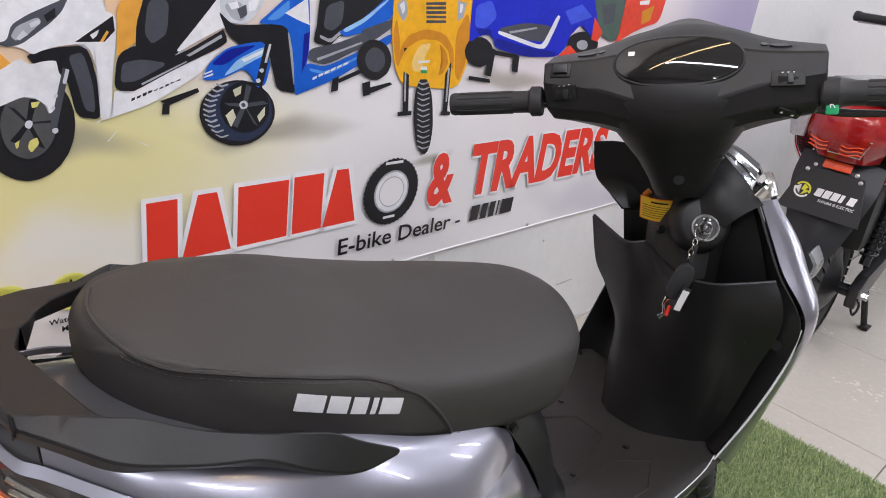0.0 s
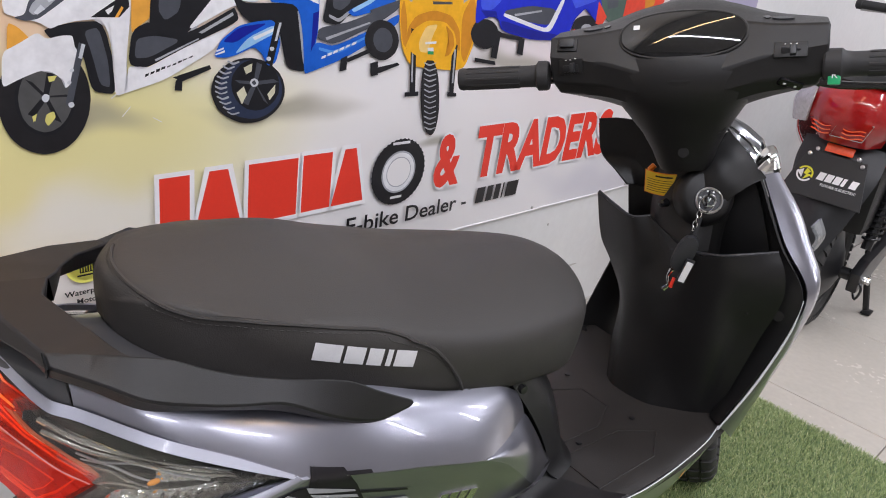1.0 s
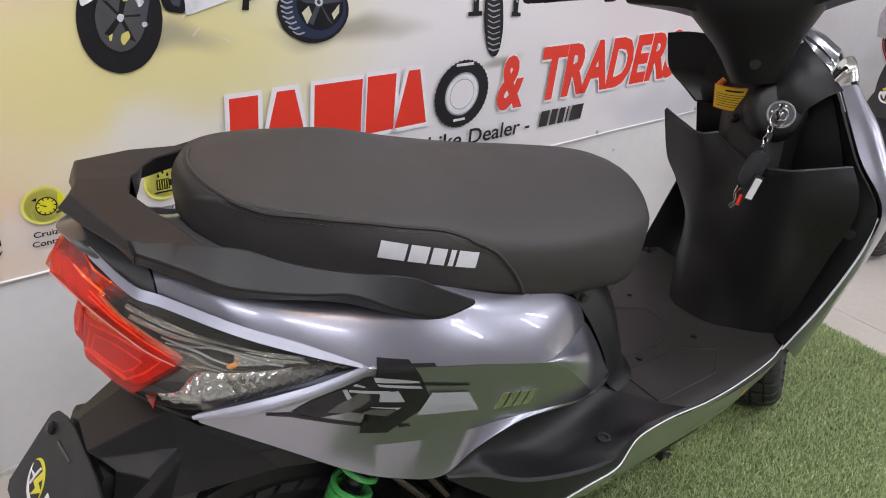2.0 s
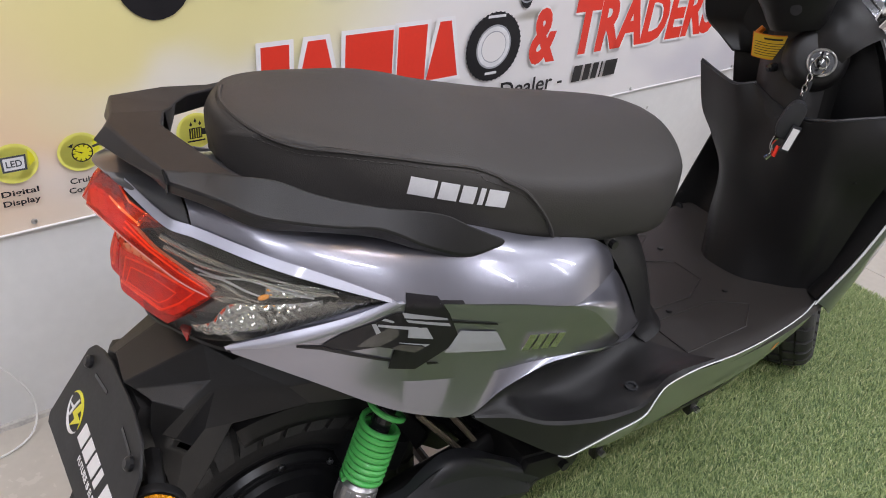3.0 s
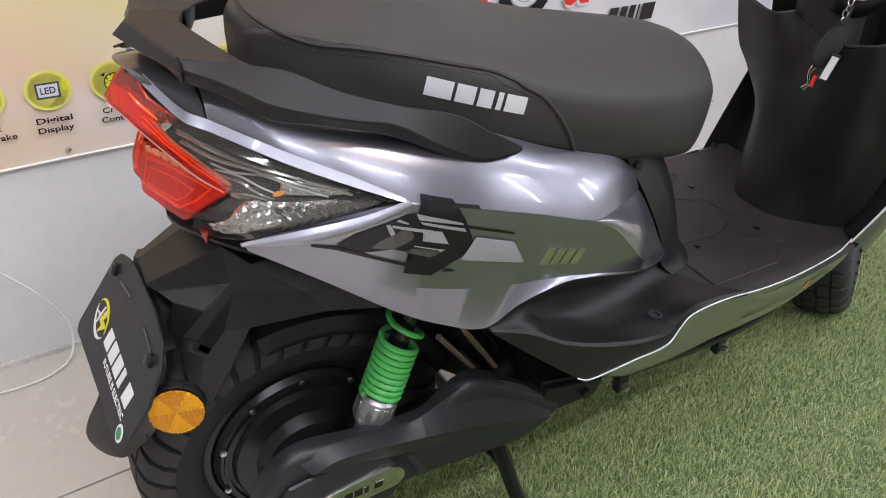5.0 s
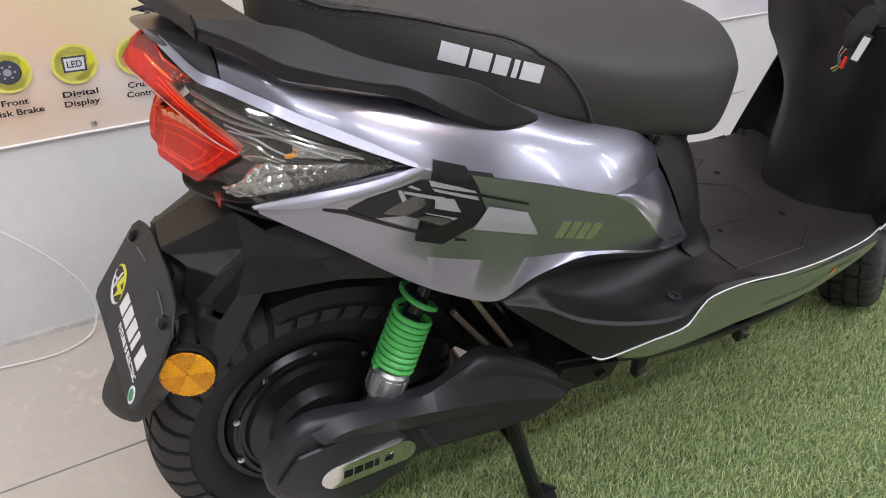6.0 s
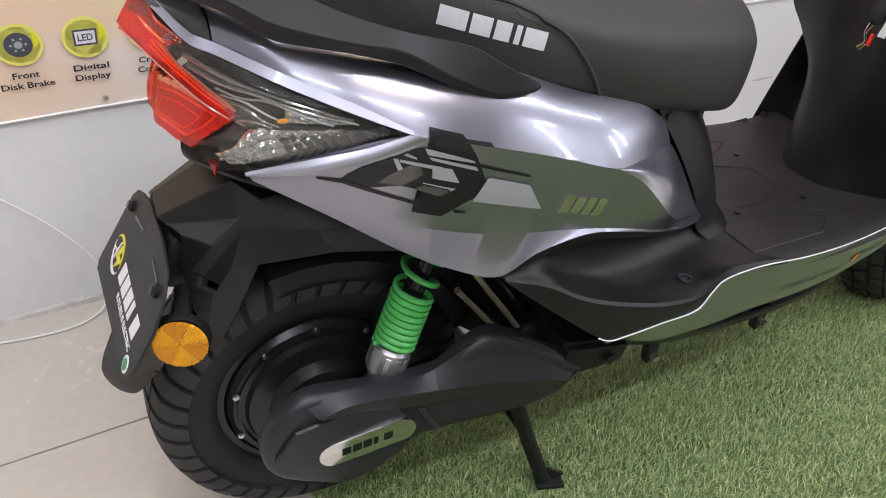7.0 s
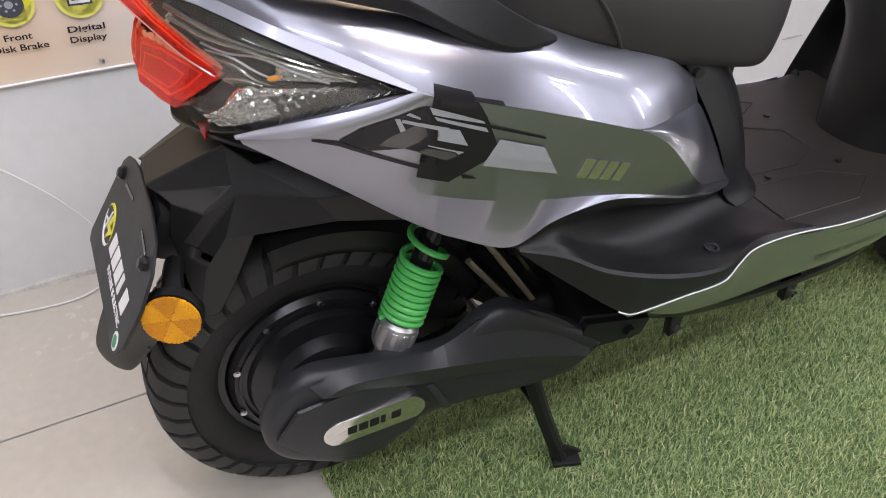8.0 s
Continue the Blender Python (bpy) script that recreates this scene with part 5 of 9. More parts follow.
bm = bmesh.new()
grid(bm, [arm_shape(0.0, -0.145), arm_shape(0.0, -0.16), arm_shape(0.003, -0.166), arm_shape(0.008, -0.1695), arm_shape(0.018, -0.171), arm_shape(0.028, -0.1715)], close_u=True, cap=True)
swing_arm = part("swing_arm_cover", bm, M_COVER, scooter, "matt black plastic swing arm cover")
bm = slab([(-0.088, 0.245), (-0.062, 0.283), (0.0, 0.293), (0.06, 0.283), (0.095, 0.235), (0.07, 0.198), (0.01, 0.178), (-0.044, 0.195)], -0.1775, -0.168, 0.005)
part("cover_boss", bm, M_COVER, swing_arm)
CREST = [(-0.033, -0.179, 0.297), (0.006, -0.182, 0.31), (0.097, -0.183, 0.298), (0.186, -0.183, 0.28), (0.25, -0.182, 0.2605), (0.312, -0.179, 0.236)]
part("cover_facet", sheet(lattice([[(-0.05, -0.164, 0.315), (0.006, -0.164, 0.3185), (0.1, -0.164, 0.3085), (0.178, -0.164, 0.342), (0.25, -0.164, 0.315), (0.325, -0.164, 0.252)], CREST], 6, 4), 0.003), M_COVER, swing_arm, "bevelled upper facet", 12)
part("cover_facet", sheet(lattice([CREST, [(-0.014, -0.178, 0.292), (0.02, -0.178, 0.2905), (0.075, -0.1765, 0.274), (0.14, -0.176, 0.263), (0.2, -0.175, 0.247), (0.292, -0.172, 0.213)]], 6, 4), 0.003), M_COVER, swing_arm, "", 12)
part("cover_rib", slab([(0.09, 0.262), (0.1, 0.262), (0.125, 0.215), (0.114, 0.214)], -0.175, -0.169, 0.003), M_BLACK_SHEEN, swing_arm)
BADGE = pose(0.024, -0.1795, 0.2385, 0, -9, -3)
plate_outline = [(0.043 + 0.018 * math.cos(a), 0.018 * math.sin(a)) for a in np.linspace(-math.pi / 2, math.pi / 2, 14)] + [(-0.043 + 0.018 * math.cos(a), 0.018 * math.sin(a)) for a in np.linspace(math.pi / 2, 1.5 * math.pi, 14)]
badge = part("badge", placed(slab(plate_outline, -0.002, 0.004, 0.0012), BADGE), M_CHROME, swing_arm, "brushed steel badge with black mark")


def word_mark(name, width, height, material, parent, m, slant=0.25, count=5, depth=0.0006, label="", gap=0.16):
    """A maker's mark drawn as plain slanted bars."""
    step = width / count
    for k in range(count):
        w = step * (1 - gap) if k != 3 else step * 0.42
        x = k * step
        part(name, placed(slab([(x, 0), (x + w, 0), (x + w + slant * height, height), (x + slant * height, height)], -depth, 0), m), material, parent, label)


word_mark("badge_mark", 0.066, 0.0105, M_GLOSS, badge, BADGE @ pose(-0.034, -0.0022, -0.005), 0.2)
part("swing_arm", sweep([(0.02, -0.105, 0.21), (0.14, -0.1, 0.235), (0.3, -0.085, 0.25), (0.36, -0.06, 0.26)], 0.024, 12, 20), M_BLACK, scooter)
part("swing_arm", sweep([(0.0, 0.105, 0.21), (0.14, 0.1, 0.235), (0.3, 0.085, 0.25), (0.36, 0.06, 0.26)], 0.024, 12, 20), M_BLACK, scooter)
part("swing_pivot", block(0.09, 0.2, 0.05, pose(0.345, -0.06, 0.255, 0, 12, 0), 0.008), M_BLACK, scooter)
part("pivot_bracket", slab([(0.29, 0.235), (0.40, 0.235), (0.41, 0.262), (0.31, 0.282)], -0.17, -0.155, 0.003), M_BLACK, scooter)
part("pivot_bolt", lathe([(0.008, -0.179), (0.008, -0.168)], 6, (0.375, 0, 0.252)), M_HUB, scooter)

# shock absorbers
def shock(y, material):
    lo, hi = Vector((0.052, y - 0.008, 0.27)), Vector((0.132, y + 0.012, 0.475))
    ax = (hi - lo).normalized()
    side = ax.cross(Vector((0, 1, 0))).normalized()
    up = side.cross(ax)
    ln = (hi - lo).length

    def ring(r, s):
        return [lo + ax * s * ln + r * (math.cos(a) * side + math.sin(a) * up) for a in np.linspace(0, 2 * math.pi, 24, endpoint=False)]

    bm = bmesh.new()
    grid(bm, [ring(0.0155, 0.0), ring(0.0165, 0.02), ring(0.0165, 0.1), ring(0.022, 0.13), ring(0.0245, 0.15), ring(0.0245, 0.28), ring(0.021, 0.30)], close_u=True, cap=True)
    body = part("shock_absorber", bm, M_ALLOY, scooter, "shock absorber with an aluminium collar")
    for k in range(12):
        a = 2 * math.pi * k / 12
        c = lo + ax * 0.215 * ln + 0.0247 * (math.cos(a) * side + math.sin(a) * up)
        m = Matrix.Translation(c) @ Matrix((side, up, ax)).transposed().to_4x4() @ pose(0, 0, 0, 0, 0, math.degrees(a))
        part("collar_flute", block(0.0016, 0.007, 0.021, m, 0.0007, 1), M_ALLOY, body)
    bm = bmesh.new()
    grid(bm, [ring(0.013, 0.28), ring(0.013, 0.97)], close_u=True, cap=True)
    part("damper_rod", bm, M_GLOSS, body)
    bm = bmesh.new()
    grid(bm, [ring(0.023, 0.93), ring(0.023, 0.99), ring(0.012, 1.0)], close_u=True, cap=True)
    part("top_mount", bm, M_BLACK, body)
    turns, pts = 11.5, []
    for k in range(int(turns * 18)):
        f = k / (turns * 18 - 1)
        s = 0.30 + 0.34 * f / 0.78 if f < 0.78 else 0.64 + 0.325 * (f - 0.78) / 0.22
        a = 2 * math.pi * turns * f
        pts.append(lo + ax * s * ln + 0.0235 * (math.cos(a) * side + math.sin(a) * up))
    part("coil_spring", sweep(pts, 0.0038, 8), material, body, "bright green coil spring")
    part("lower_eye", sweep([lo - Vector((0, 0.02, 0)), lo + Vector((0, 0.02, 0))], 0.014, 12, 2), M_HUB, body)


shock(-0.122, M_SPRING)
shock(0.122, M_SPRING)
for p, q in (((0.176, -0.09, 0.362), (0.255, -0.088, 0.26)), ((0.198, -0.09, 0.385), (0.284, -0.088, 0.258))):
    part("frame_tube", sweep([p, q], 0.0045, 10, 6), M_GOLD, scooter, "pale bronze frame tube")
    part("frame_rail", sweep([(p[0] + 0.012, -0.075, p[2] + 0.01), (q[0] + 0.012, -0.075, q[2] + 0.01)], 0.009, 10, 6), M_GLOSS, scooter)
part("inner_panel", slab([(0.08, 0.5), (0.42, 0.5), (0.42, 0.235), (0.24, 0.235), (0.16, 0.3), (0.1, 0.4)], -0.055, -0.045, 0.004), M_BLACK, scooter, "black inner panel of the frame")
part("inner_panel", slab([(0.08, 0.5), (0.42, 0.5), (0.42, 0.235), (0.24, 0.235), (0.16, 0.3), (0.1, 0.4)], 0.085, 0.095, 0.004), M_BLACK, scooter)
part("motor_cable_box", block(0.08, 0.05, 0.05, pose(0.12, -0.07, 0.315, 0, 20), 0.006), M_HUB, scooter)
part("battery_box", block(0.40, 0.13, 0.3, pose(0.35, 0.0, 0.43), 0.02), M_BLACK, scooter)
part("frame_plate", block(0.24, 0.05, 0.2, pose(0.24, 0.0, 0.36), 0.02), M_BLACK, scooter)
part("inner_guard", placed(lathe([(0.198, -0.082), (0.206, -0.081), (0.222, -0.076), (0.232, -0.055), (0.236, 0.0), (0.232, 0.055), (0.222, 0.072)], 96, ends=False), pose(0, 0, WHEEL_R)), M_BLACK, scooter)
for ob in (bpy.data.objects["inner_guard"],):  # only the upper arc of the guard
    bm = bmesh.new()
    bm.from_mesh(ob.data)
    bmesh.ops.delete(bm, geom=[v for v in bm.verts if math.atan2(v.co.z - WHEEL_R, v.co.x) < 0.35 or math.atan2(v.co.z - WHEEL_R, v.co.x) > 1.87], context="VERTS")
    sheet(bm, 0.003)
    bm.to_mesh(ob.data)
    bm.free()

# centre stand
for s in (-1, 1):
    part("stand_leg", sweep([(0.235, s * 0.10, 0.235), (0.25, s * 0.135, 0.2), (0.285, s * 0.155, 0.09), (0.31, s * 0.167, 0.02)], 0.0115, 10, 14), M_BLACK, scooter)
    part("stand_foot", block(0.042, 0.03, 0.008, pose(0.318, s * 0.17, 0.016, 0, 0, -15), 0.003), M_BLACK, scooter)
    part("stand_gusset", slab([(0.295, 0.02), (0.345, 0.02), (0.315, 0.045)], s * 0.17 - 0.003, s * 0.17 + 0.003, 0.001), M_BLACK, scooter)
part("stand_bar", sweep([(0.27, -0.15, 0.13), (0.27, 0.15, 0.13)], 0.009, 8, 4), M_BLACK, scooter)

# rear mudguard, plate and reflector
def facets(points, faces, thick=0.003):
    """A folded sheet from named corners."""
    bm = bmesh.new()
    v = {k: bm.verts.new(p) for k, p in points.items()}
    for f in faces:
        bm.faces.new([v[k] for k in f])
    return sheet(bm, thick)


GUARD = dict(
    a=(-0.157, 0.0, 0.521), t=(-0.1, 0.0, 0.552), b=(-0.16, -0.048, 0.519), b2=(-0.152, -0.058, 0.515), k=(-0.088, -0.098, 0.531), u0=(-0.085, -0.08, 0.566), u1=(-0.062, -0.1, 0.549),
    f=(-0.016, -0.13, 0.521), k2=(-0.083, -0.103, 0.524), n=(-0.116, -0.104, 0.51), h=(-0.142, -0.085, 0.517), f0=(-0.133, -0.091, 0.470), f1=(-0.126, -0.1, 0.469), g=(-0.148, -0.086, 0.483), g2=(-0.145, -0.083, 0.453),
    fl=(-0.116, -0.103, 0.463), e1=(-0.1, -0.115, 0.486), e=(-0.074, -0.121, 0.486), w=(0.006, -0.135, 0.492), w2=(0.07, -0.15, 0.488), f2=(0.08, -0.16, 0.53), c1=(-0.098, -0.105, 0.417), c2=(-0.117, -0.098, 0.378), c3=(-0.134, -0.094, 0.378), c4=(-0.122, -0.1, 0.442),
    m=(-0.04, 0.0, 0.57), m1=(0.0, -0.1, 0.56),
)
FACES = [("a", "b", "u0", "t"), ("b", "b2", "k", "u0"), ("u0", "k", "u1"), ("k", "f", "u1"), ("k", "k2", "f"), ("b2", "h", "n", "k"), ("n", "f0", "f1", "k2"), ("k", "n", "k2"), ("h", "g", "f0", "n"), ("k2", "f1", "fl", "e1"), ("k2", "e1", "e"), ("k2", "e", "w", "f"), ("f", "w", "w2", "f2"), ("g", "g2", "fl", "f0"), ("f0", "fl", "f1"), ("e1", "c4", "c1", "e"), ("c4", "c3", "c2", "c1"), ("e1", "fl", "c4"), ("fl", "g2", "c4"), ("g2", "c3", "c4"), ("u1", "f", "m1"), ("f", "f2", "m1"), ("t", "u0", "u1", "m1", "m")]
for s in (1, -1):
    pts = {k: (x, y * (1 if s == 1 else -0.55), z - (0.0 if s == 1 else 0.25 * abs(y))) for k, (x, y, z) in GUARD.items()}
    part("mudguard", facets(pts, FACES), M_BLACK, scooter, "matt black angular rear mudguard", 12, bevel=0.0035)
part("plate_carrier", block(0.05, 0.13, 0.06, pose(-0.14, -0.01, 0.468, 0, 20), 0.012), M_BLACK, scooter)
part("lamp_belly", sheet(skin([[(-0.115, 0.034, 0.571), (-0.12, 0, 0.567), (-0.115, -0.034, 0.571)], [(-0.08, 0.12, 0.588), (-0.08, 0, 0.56), (-0.08, -0.12, 0.588)], [(-0.03, 0.15, 0.575), (-0.03, 0, 0.552), (-0.03, -0.15, 0.575)], [(0.09, 0.18, 0.5), (0.09, 0, 0.51), (0.09, -0.18, 0.5)]], 24, 14), 0.003), M_BLACK, scooter)
MUD_FLAP = [
    [(-0.196, 0.0, 0.43), (-0.193, -0.045, 0.43), (-0.188, -0.09, 0.43), (-0.175, -0.135, 0.43)],
    [(-0.226, -0.022, 0.368), (-0.213, -0.055, 0.37), (-0.2, -0.085, 0.38), (-0.176, -0.128, 0.4)],
    [(-0.243, 0.0, 0.315), (-0.228, -0.04, 0.325), (-0.208, -0.075, 0.34), (-0.182, -0.11, 0.376)],
    [(-0.25, 0.004, 0.285), (-0.235, -0.032, 0.29), (-0.215, -0.068, 0.308), (-0.187, -0.102, 0.36)],
    [(-0.243, -0.01, 0.275), (-0.232, -0.035, 0.283), (-0.215, -0.066, 0.303), (-0.19, -0.098, 0.354)],
]
part("mud_flap", sheet(skin(MUD_FLAP, 20, 16), 0.004), M_BLACK, scooter, "black plastic flap under the plate")
# plate frame: x to its right edge, -y outwards, z up along it
PLATE = Matrix(((0, 0.885, 0.466, -0.173), (-1, 0, 0, 0.07), (0, -0.466, 0.885, 0.482), (0, 0, 0, 1)))
plate_shape = [(0.0, 0.0), (0.012, 0.013), (0.035, 0.022), (0.066, 0.029), (0.15, 0.032), (0.196, 0.026), (0.22, 0.004), (0.229, -0.03), (0.222, -0.08), (0.208, -0.102), (0.195, -0.107), (0.116, -0.111), (0.0, -0.12), (-0.022, -0.122), (-0.029, -0.112)]
number_plate = part("number_plate", placed(slab(plate_shape, -0.002, 0.0015, 0.0008, 1), PLATE), M_PLATE, scooter, "matt black show plate with yellow and white mark")
MARKS = PLATE @ pose(0.036, 0, -0.062, 0, 1, 0)
for u, v in ((0.021, -0.004), (0.195, 0.0)):
    part("plate_screw", placed(lathe([(0.0045, -0.009), (0.0075, -0.006), (0.0075, -0.001)], 10), PLATE @ pose(u, 0, v)), M_HUB, number_plate)
for u0, v0, u1, v1 in ((0.045, -0.004, 0.089, 0.004), (0.15, 0.007, 0.187, 0.004)):
    part("plate_slot", placed(slab([(u0, v0 - 0.002), (u1, v1 - 0.002), (u1, v1 + 0.002), (u0, v0 + 0.002)], -0.0027, -0.0018), PLATE), M_GLOSS, number_plate)


def arc_mark(r0, r1, a0, a1, n=18):
    """A crescent from thin through thick to thin."""
    outer = [(r1 * math.cos(a), r1 * math.sin(a)) for a in np.linspace(a0, a1, n)]
    inner = [((r1 - (r1 - r0) * math.sin(math.pi * k / (n - 1))) * math.cos(a), (r1 - (r1 - r0) * math.sin(math.pi * k / (n - 1))) * math.sin(a)) for k, a in enumerate(np.linspace(a0, a1, n))]
    return outer + inner[-2:0:-1]


part("plate_mark", placed(slab(arc_mark(0.0185, 0.024, -0.25, 2.7), -0.0028, -0.002), MARKS), M_YELLOW_INK, number_plate, "yellow arc")
part("plate_mark", placed(slab(arc_mark(0.0185, 0.024, 2.9, 5.85), -0.0028, -0.002), MARKS), M_WHITE_INK, number_plate, "white arc")
part("plate_mark", placed(slab([(0.003, 0.016), (0.012, 0.016), (0.005, 0.003), (0.02, 0.003), (-0.002, -0.018), (0.004, -0.004), (-0.007, -0.004)], -0.003, -0.002), MARKS @ pose(0.003, 0, 0)), M_YELLOW_INK, number_plate)
part("plate_mark", placed(slab([(-0.022, -0.002), (-0.008, 0.002), (-0.002, 0.016), (0.001, 0.016), (-0.009, -0.012), (-0.012, -0.012), (-0.009, -0.002)], -0.003, -0.002), MARKS), M_WHITE_INK, number_plate)
word_mark("plate_mark", 0.122, 0.024, M_WHITE_INK, number_plate, PLATE @ pose(0.068, -0.0021, -0.072, 0, -1, 0), 0.25, gap=0.2)
lettering("FUTURE IS ELECTRIC", 0.0075, 0.098, M_WHITE_INK, number_plate, "slogan", PLATE @ pose(0.09, -0.0021, -0.085, 0, -1, 0))
part("seal_sticker", placed(slab(oval(0.0095, 0.0095, 20), -0.0027, -0.002), PLATE @ pose(0.196, 0, -0.092)), M_WHITE_INK, number_plate, "small white and green seal")
part("seal_sticker", placed(slab(oval(0.0065, 0.0065, 16), -0.0032, -0.0026), PLATE @ pose(0.196, 0, -0.092)), M_GREEN_INK, number_plate)
REFL = pose(-0.163, -0.154, 0.438) @ pose(0, 0, 0, 0, 0, -18) @ pose(0, 0, 0, -4)
reflector = part("reflector", placed(lathe([(0.0275, -0.001), (0.0285, 0.002), (0.0285, 0.01), (0.015, 0.016)], 36), REFL), M_BLACK, scooter, "round amber reflector in a black cup")
for k in range(6):
    a0, a1 = math.pi / 3 * k + 0.1, math.pi / 3 * (k + 1) + 0.1
    am = (a0 + a1) / 2
    bm = bmesh.new()
    rows = []
    for r in np.linspace(0.0005, 0.0268, 44):  # square prism cells, turned with the wedge
        row = []
        for a in np.linspace(a0, a1, 31):
            d, e = (r * math.cos(a - am + t) / 0.0023 for t in (0.785, -0.785))
            row.append((r * math.cos(a), -0.003 - 0.0008 * (abs(2 * (d - math.floor(d)) - 1) + abs(2 * (e - math.floor(e)) - 1)), r * math.sin(a)))
        rows.append(row)
    grid(bm, rows)
    part("reflector_lens", placed(sheet(bm, 0.002), REFL), M_AMBER if k % 2 else M_AMBER_LIGHT, reflector, "", 5)
part("lamp_bracket", sweep([(-0.15, -0.09, 0.45), (-0.155, -0.12, 0.455), (-0.158, -0.14, 0.445)], 0.01, 8, 8), M_BLACK, scooter)

# side panels in silver
UPPER = [
    [(-0.092, -0.07, 0.742), (-0.05, -0.1, 0.738), (0.05, -0.14, 0.715), (0.15, -0.16, 0.693), (0.25, -0.163, 0.655), (0.36, -0.15, 0.617), (0.4, -0.14, 0.592)],
    [(-0.092, -0.111, 0.712), (-0.039, -0.158, 0.694), (0.053, -0.203, 0.655), (0.127, -0.2138, 0.6355), (0.2, -0.2138, 0.6125), (0.262, -0.2108, 0.5895), (0.293, -0.2083, 0.579), (0.33, -0.1945, 0.574), (0.37, -0.1745, 0.5685), (0.408, -0.1535, 0.5635)],
]
LOWER = [
    [(-0.08, -0.15, 0.612), (-0.02, -0.177, 0.632), (0.054, -0.204, 0.652), (0.127, -0.214, 0.635), (0.2, -0.214, 0.612), (0.262, -0.211, 0.589), (0.293, -0.209, 0.578), (0.33, -0.206, 0.556), (0.366, -0.2, 0.522), (0.395, -0.193, 0.492), (0.425, -0.178, 0.4685), (0.532, -0.117, 0.416)],
    [(-0.08, -0.152, 0.608), (-0.015, -0.182, 0.605), (0.06, -0.2035, 0.602), (0.127, -0.2105, 0.585), (0.2, -0.2105, 0.562), (0.262, -0.207, 0.545), (0.3, -0.204, 0.532), (0.34, -0.2, 0.515), (0.376, -0.193, 0.491), (0.405, -0.185, 0.474), (0.432, -0.172, 0.459), (0.534, -0.116, 0.412)],
    [(-0.079, -0.153, 0.606), (-0.015, -0.18, 0.585), (0.05, -0.198, 0.557), (0.12, -0.202, 0.533), (0.19, -0.202, 0.517), (0.25, -0.199, 0.506), (0.3, -0.195, 0.494), (0.345, -0.188, 0.479), (0.382, -0.181, 0.465), (0.412, -0.173, 0.454), (0.44, -0.163, 0.445), (0.535, -0.115, 0.408)],
    [(-0.078, -0.153, 0.604), (-0.012, -0.184, 0.568), (0.05, -0.206, 0.529), (0.1, -0.212, 0.5), (0.157, -0.2135, 0.476), (0.201, -0.2125, 0.494), (0.249, -0.207, 0.499), (0.289, -0.2, 0.494), (0.347, -0.189, 0.475), (0.41, -0.174, 0.451), (0.477, -0.149, 0.428), (0.536, -0.114, 0.404)],
]
crease, along = spline(UPPER[1], 60), spline(UPPER[0], 200)
top_x = np.interp(crease[:, 0], [-0.092, 0.053, 0.2, 0.293, 0.38, 0.408], [-0.092, 0.05, 0.192, 0.28, 0.372, 0.4])
for _ in range(12):
    top_x[1:-1] = (top_x[:-2] + 2 * top_x[1:-1] + top_x[2:]) / 4
top_edge = np.stack([np.interp(top_x, along[:, 0], along[:, k]) for k in range(3)], 1)
BULGE = [float(np.interp(k, [0, 14, 30, 44, 59], [0.010, 0.011, 0.0075, 0.006, 0.003])) for k in range(60)]
rows = []
for f in np.linspace(0, 1, 15):  # a nearly flat shoulder that rolls over at the top and folds sharply at the crease
    out = 4 * f * (1 - f) * (1.25 - 0.5 * f)
    rows.append([a * (1 - f) + b * f + out * w * np.array([0.0, -0.75, 0.65]) for k, (a, b, w) in enumerate(zip(top_edge, crease, BULGE))])
bm = bmesh.new()
grid(bm, rows)
upper = [part("upper_side_panel", sheet(bm, 0.002), M_SILVER, scooter, "glossy silver-grey upper side panel", 40)]
FACET = [
    [(0.293, -0.2085, 0.5785), (0.33, -0.194, 0.5735), (0.37, -0.174, 0.568), (0.408, -0.153, 0.563), (0.433, -0.151, 0.534), (0.456, -0.148, 0.502), (0.49, -0.138, 0.458), (0.532, -0.117, 0.416)],
    [(0.293, -0.2088, 0.5784), (0.331, -0.2035, 0.566), (0.369, -0.1925, 0.547), (0.403, -0.1805, 0.529), (0.43, -0.17, 0.503), (0.463, -0.156, 0.476), (0.495, -0.14, 0.446), (0.532, -0.1175, 0.4158)],
    [(0.293, -0.2088, 0.5782), (0.33, -0.2058, 0.556), (0.366, -0.1998, 0.522), (0.395, -0.1928, 0.492), (0.425, -0.1778, 0.4685), (0.47, -0.153, 0.4475), (0.505, -0.133, 0.43), (0.532, -0.1175, 0.4155)],
]
part("front_facet", sheet(lattice(FACET, 6, 14), 0.002), M_SILVER, upper[0], "", 40)
part("upper_side_panel", sheet(skin([[(x, -0.45 * y, z - 0.045) for x, y, z in UPPER[0]], [(x, -0.6 * y, z - 0.01) for x, y, z in UPPER[1]]], 60, 8), 0.002), M_SILVER, scooter, "", 40)
lower = [part("lower_side_panel", sheet(lattice(c, 6), 0.002), M_SILVER, scooter, "glossy silver-grey lower side panel" if c is LOWER else "", 24) for c in (LOWER, [mir(k) for k in LOWER])]
bm = bmesh.new()
bm.from_mesh(lower[0].data)
bm.from_mesh(upper[0].data)
SIDE = BVHTree.FromBMesh(bm)
bm.free()
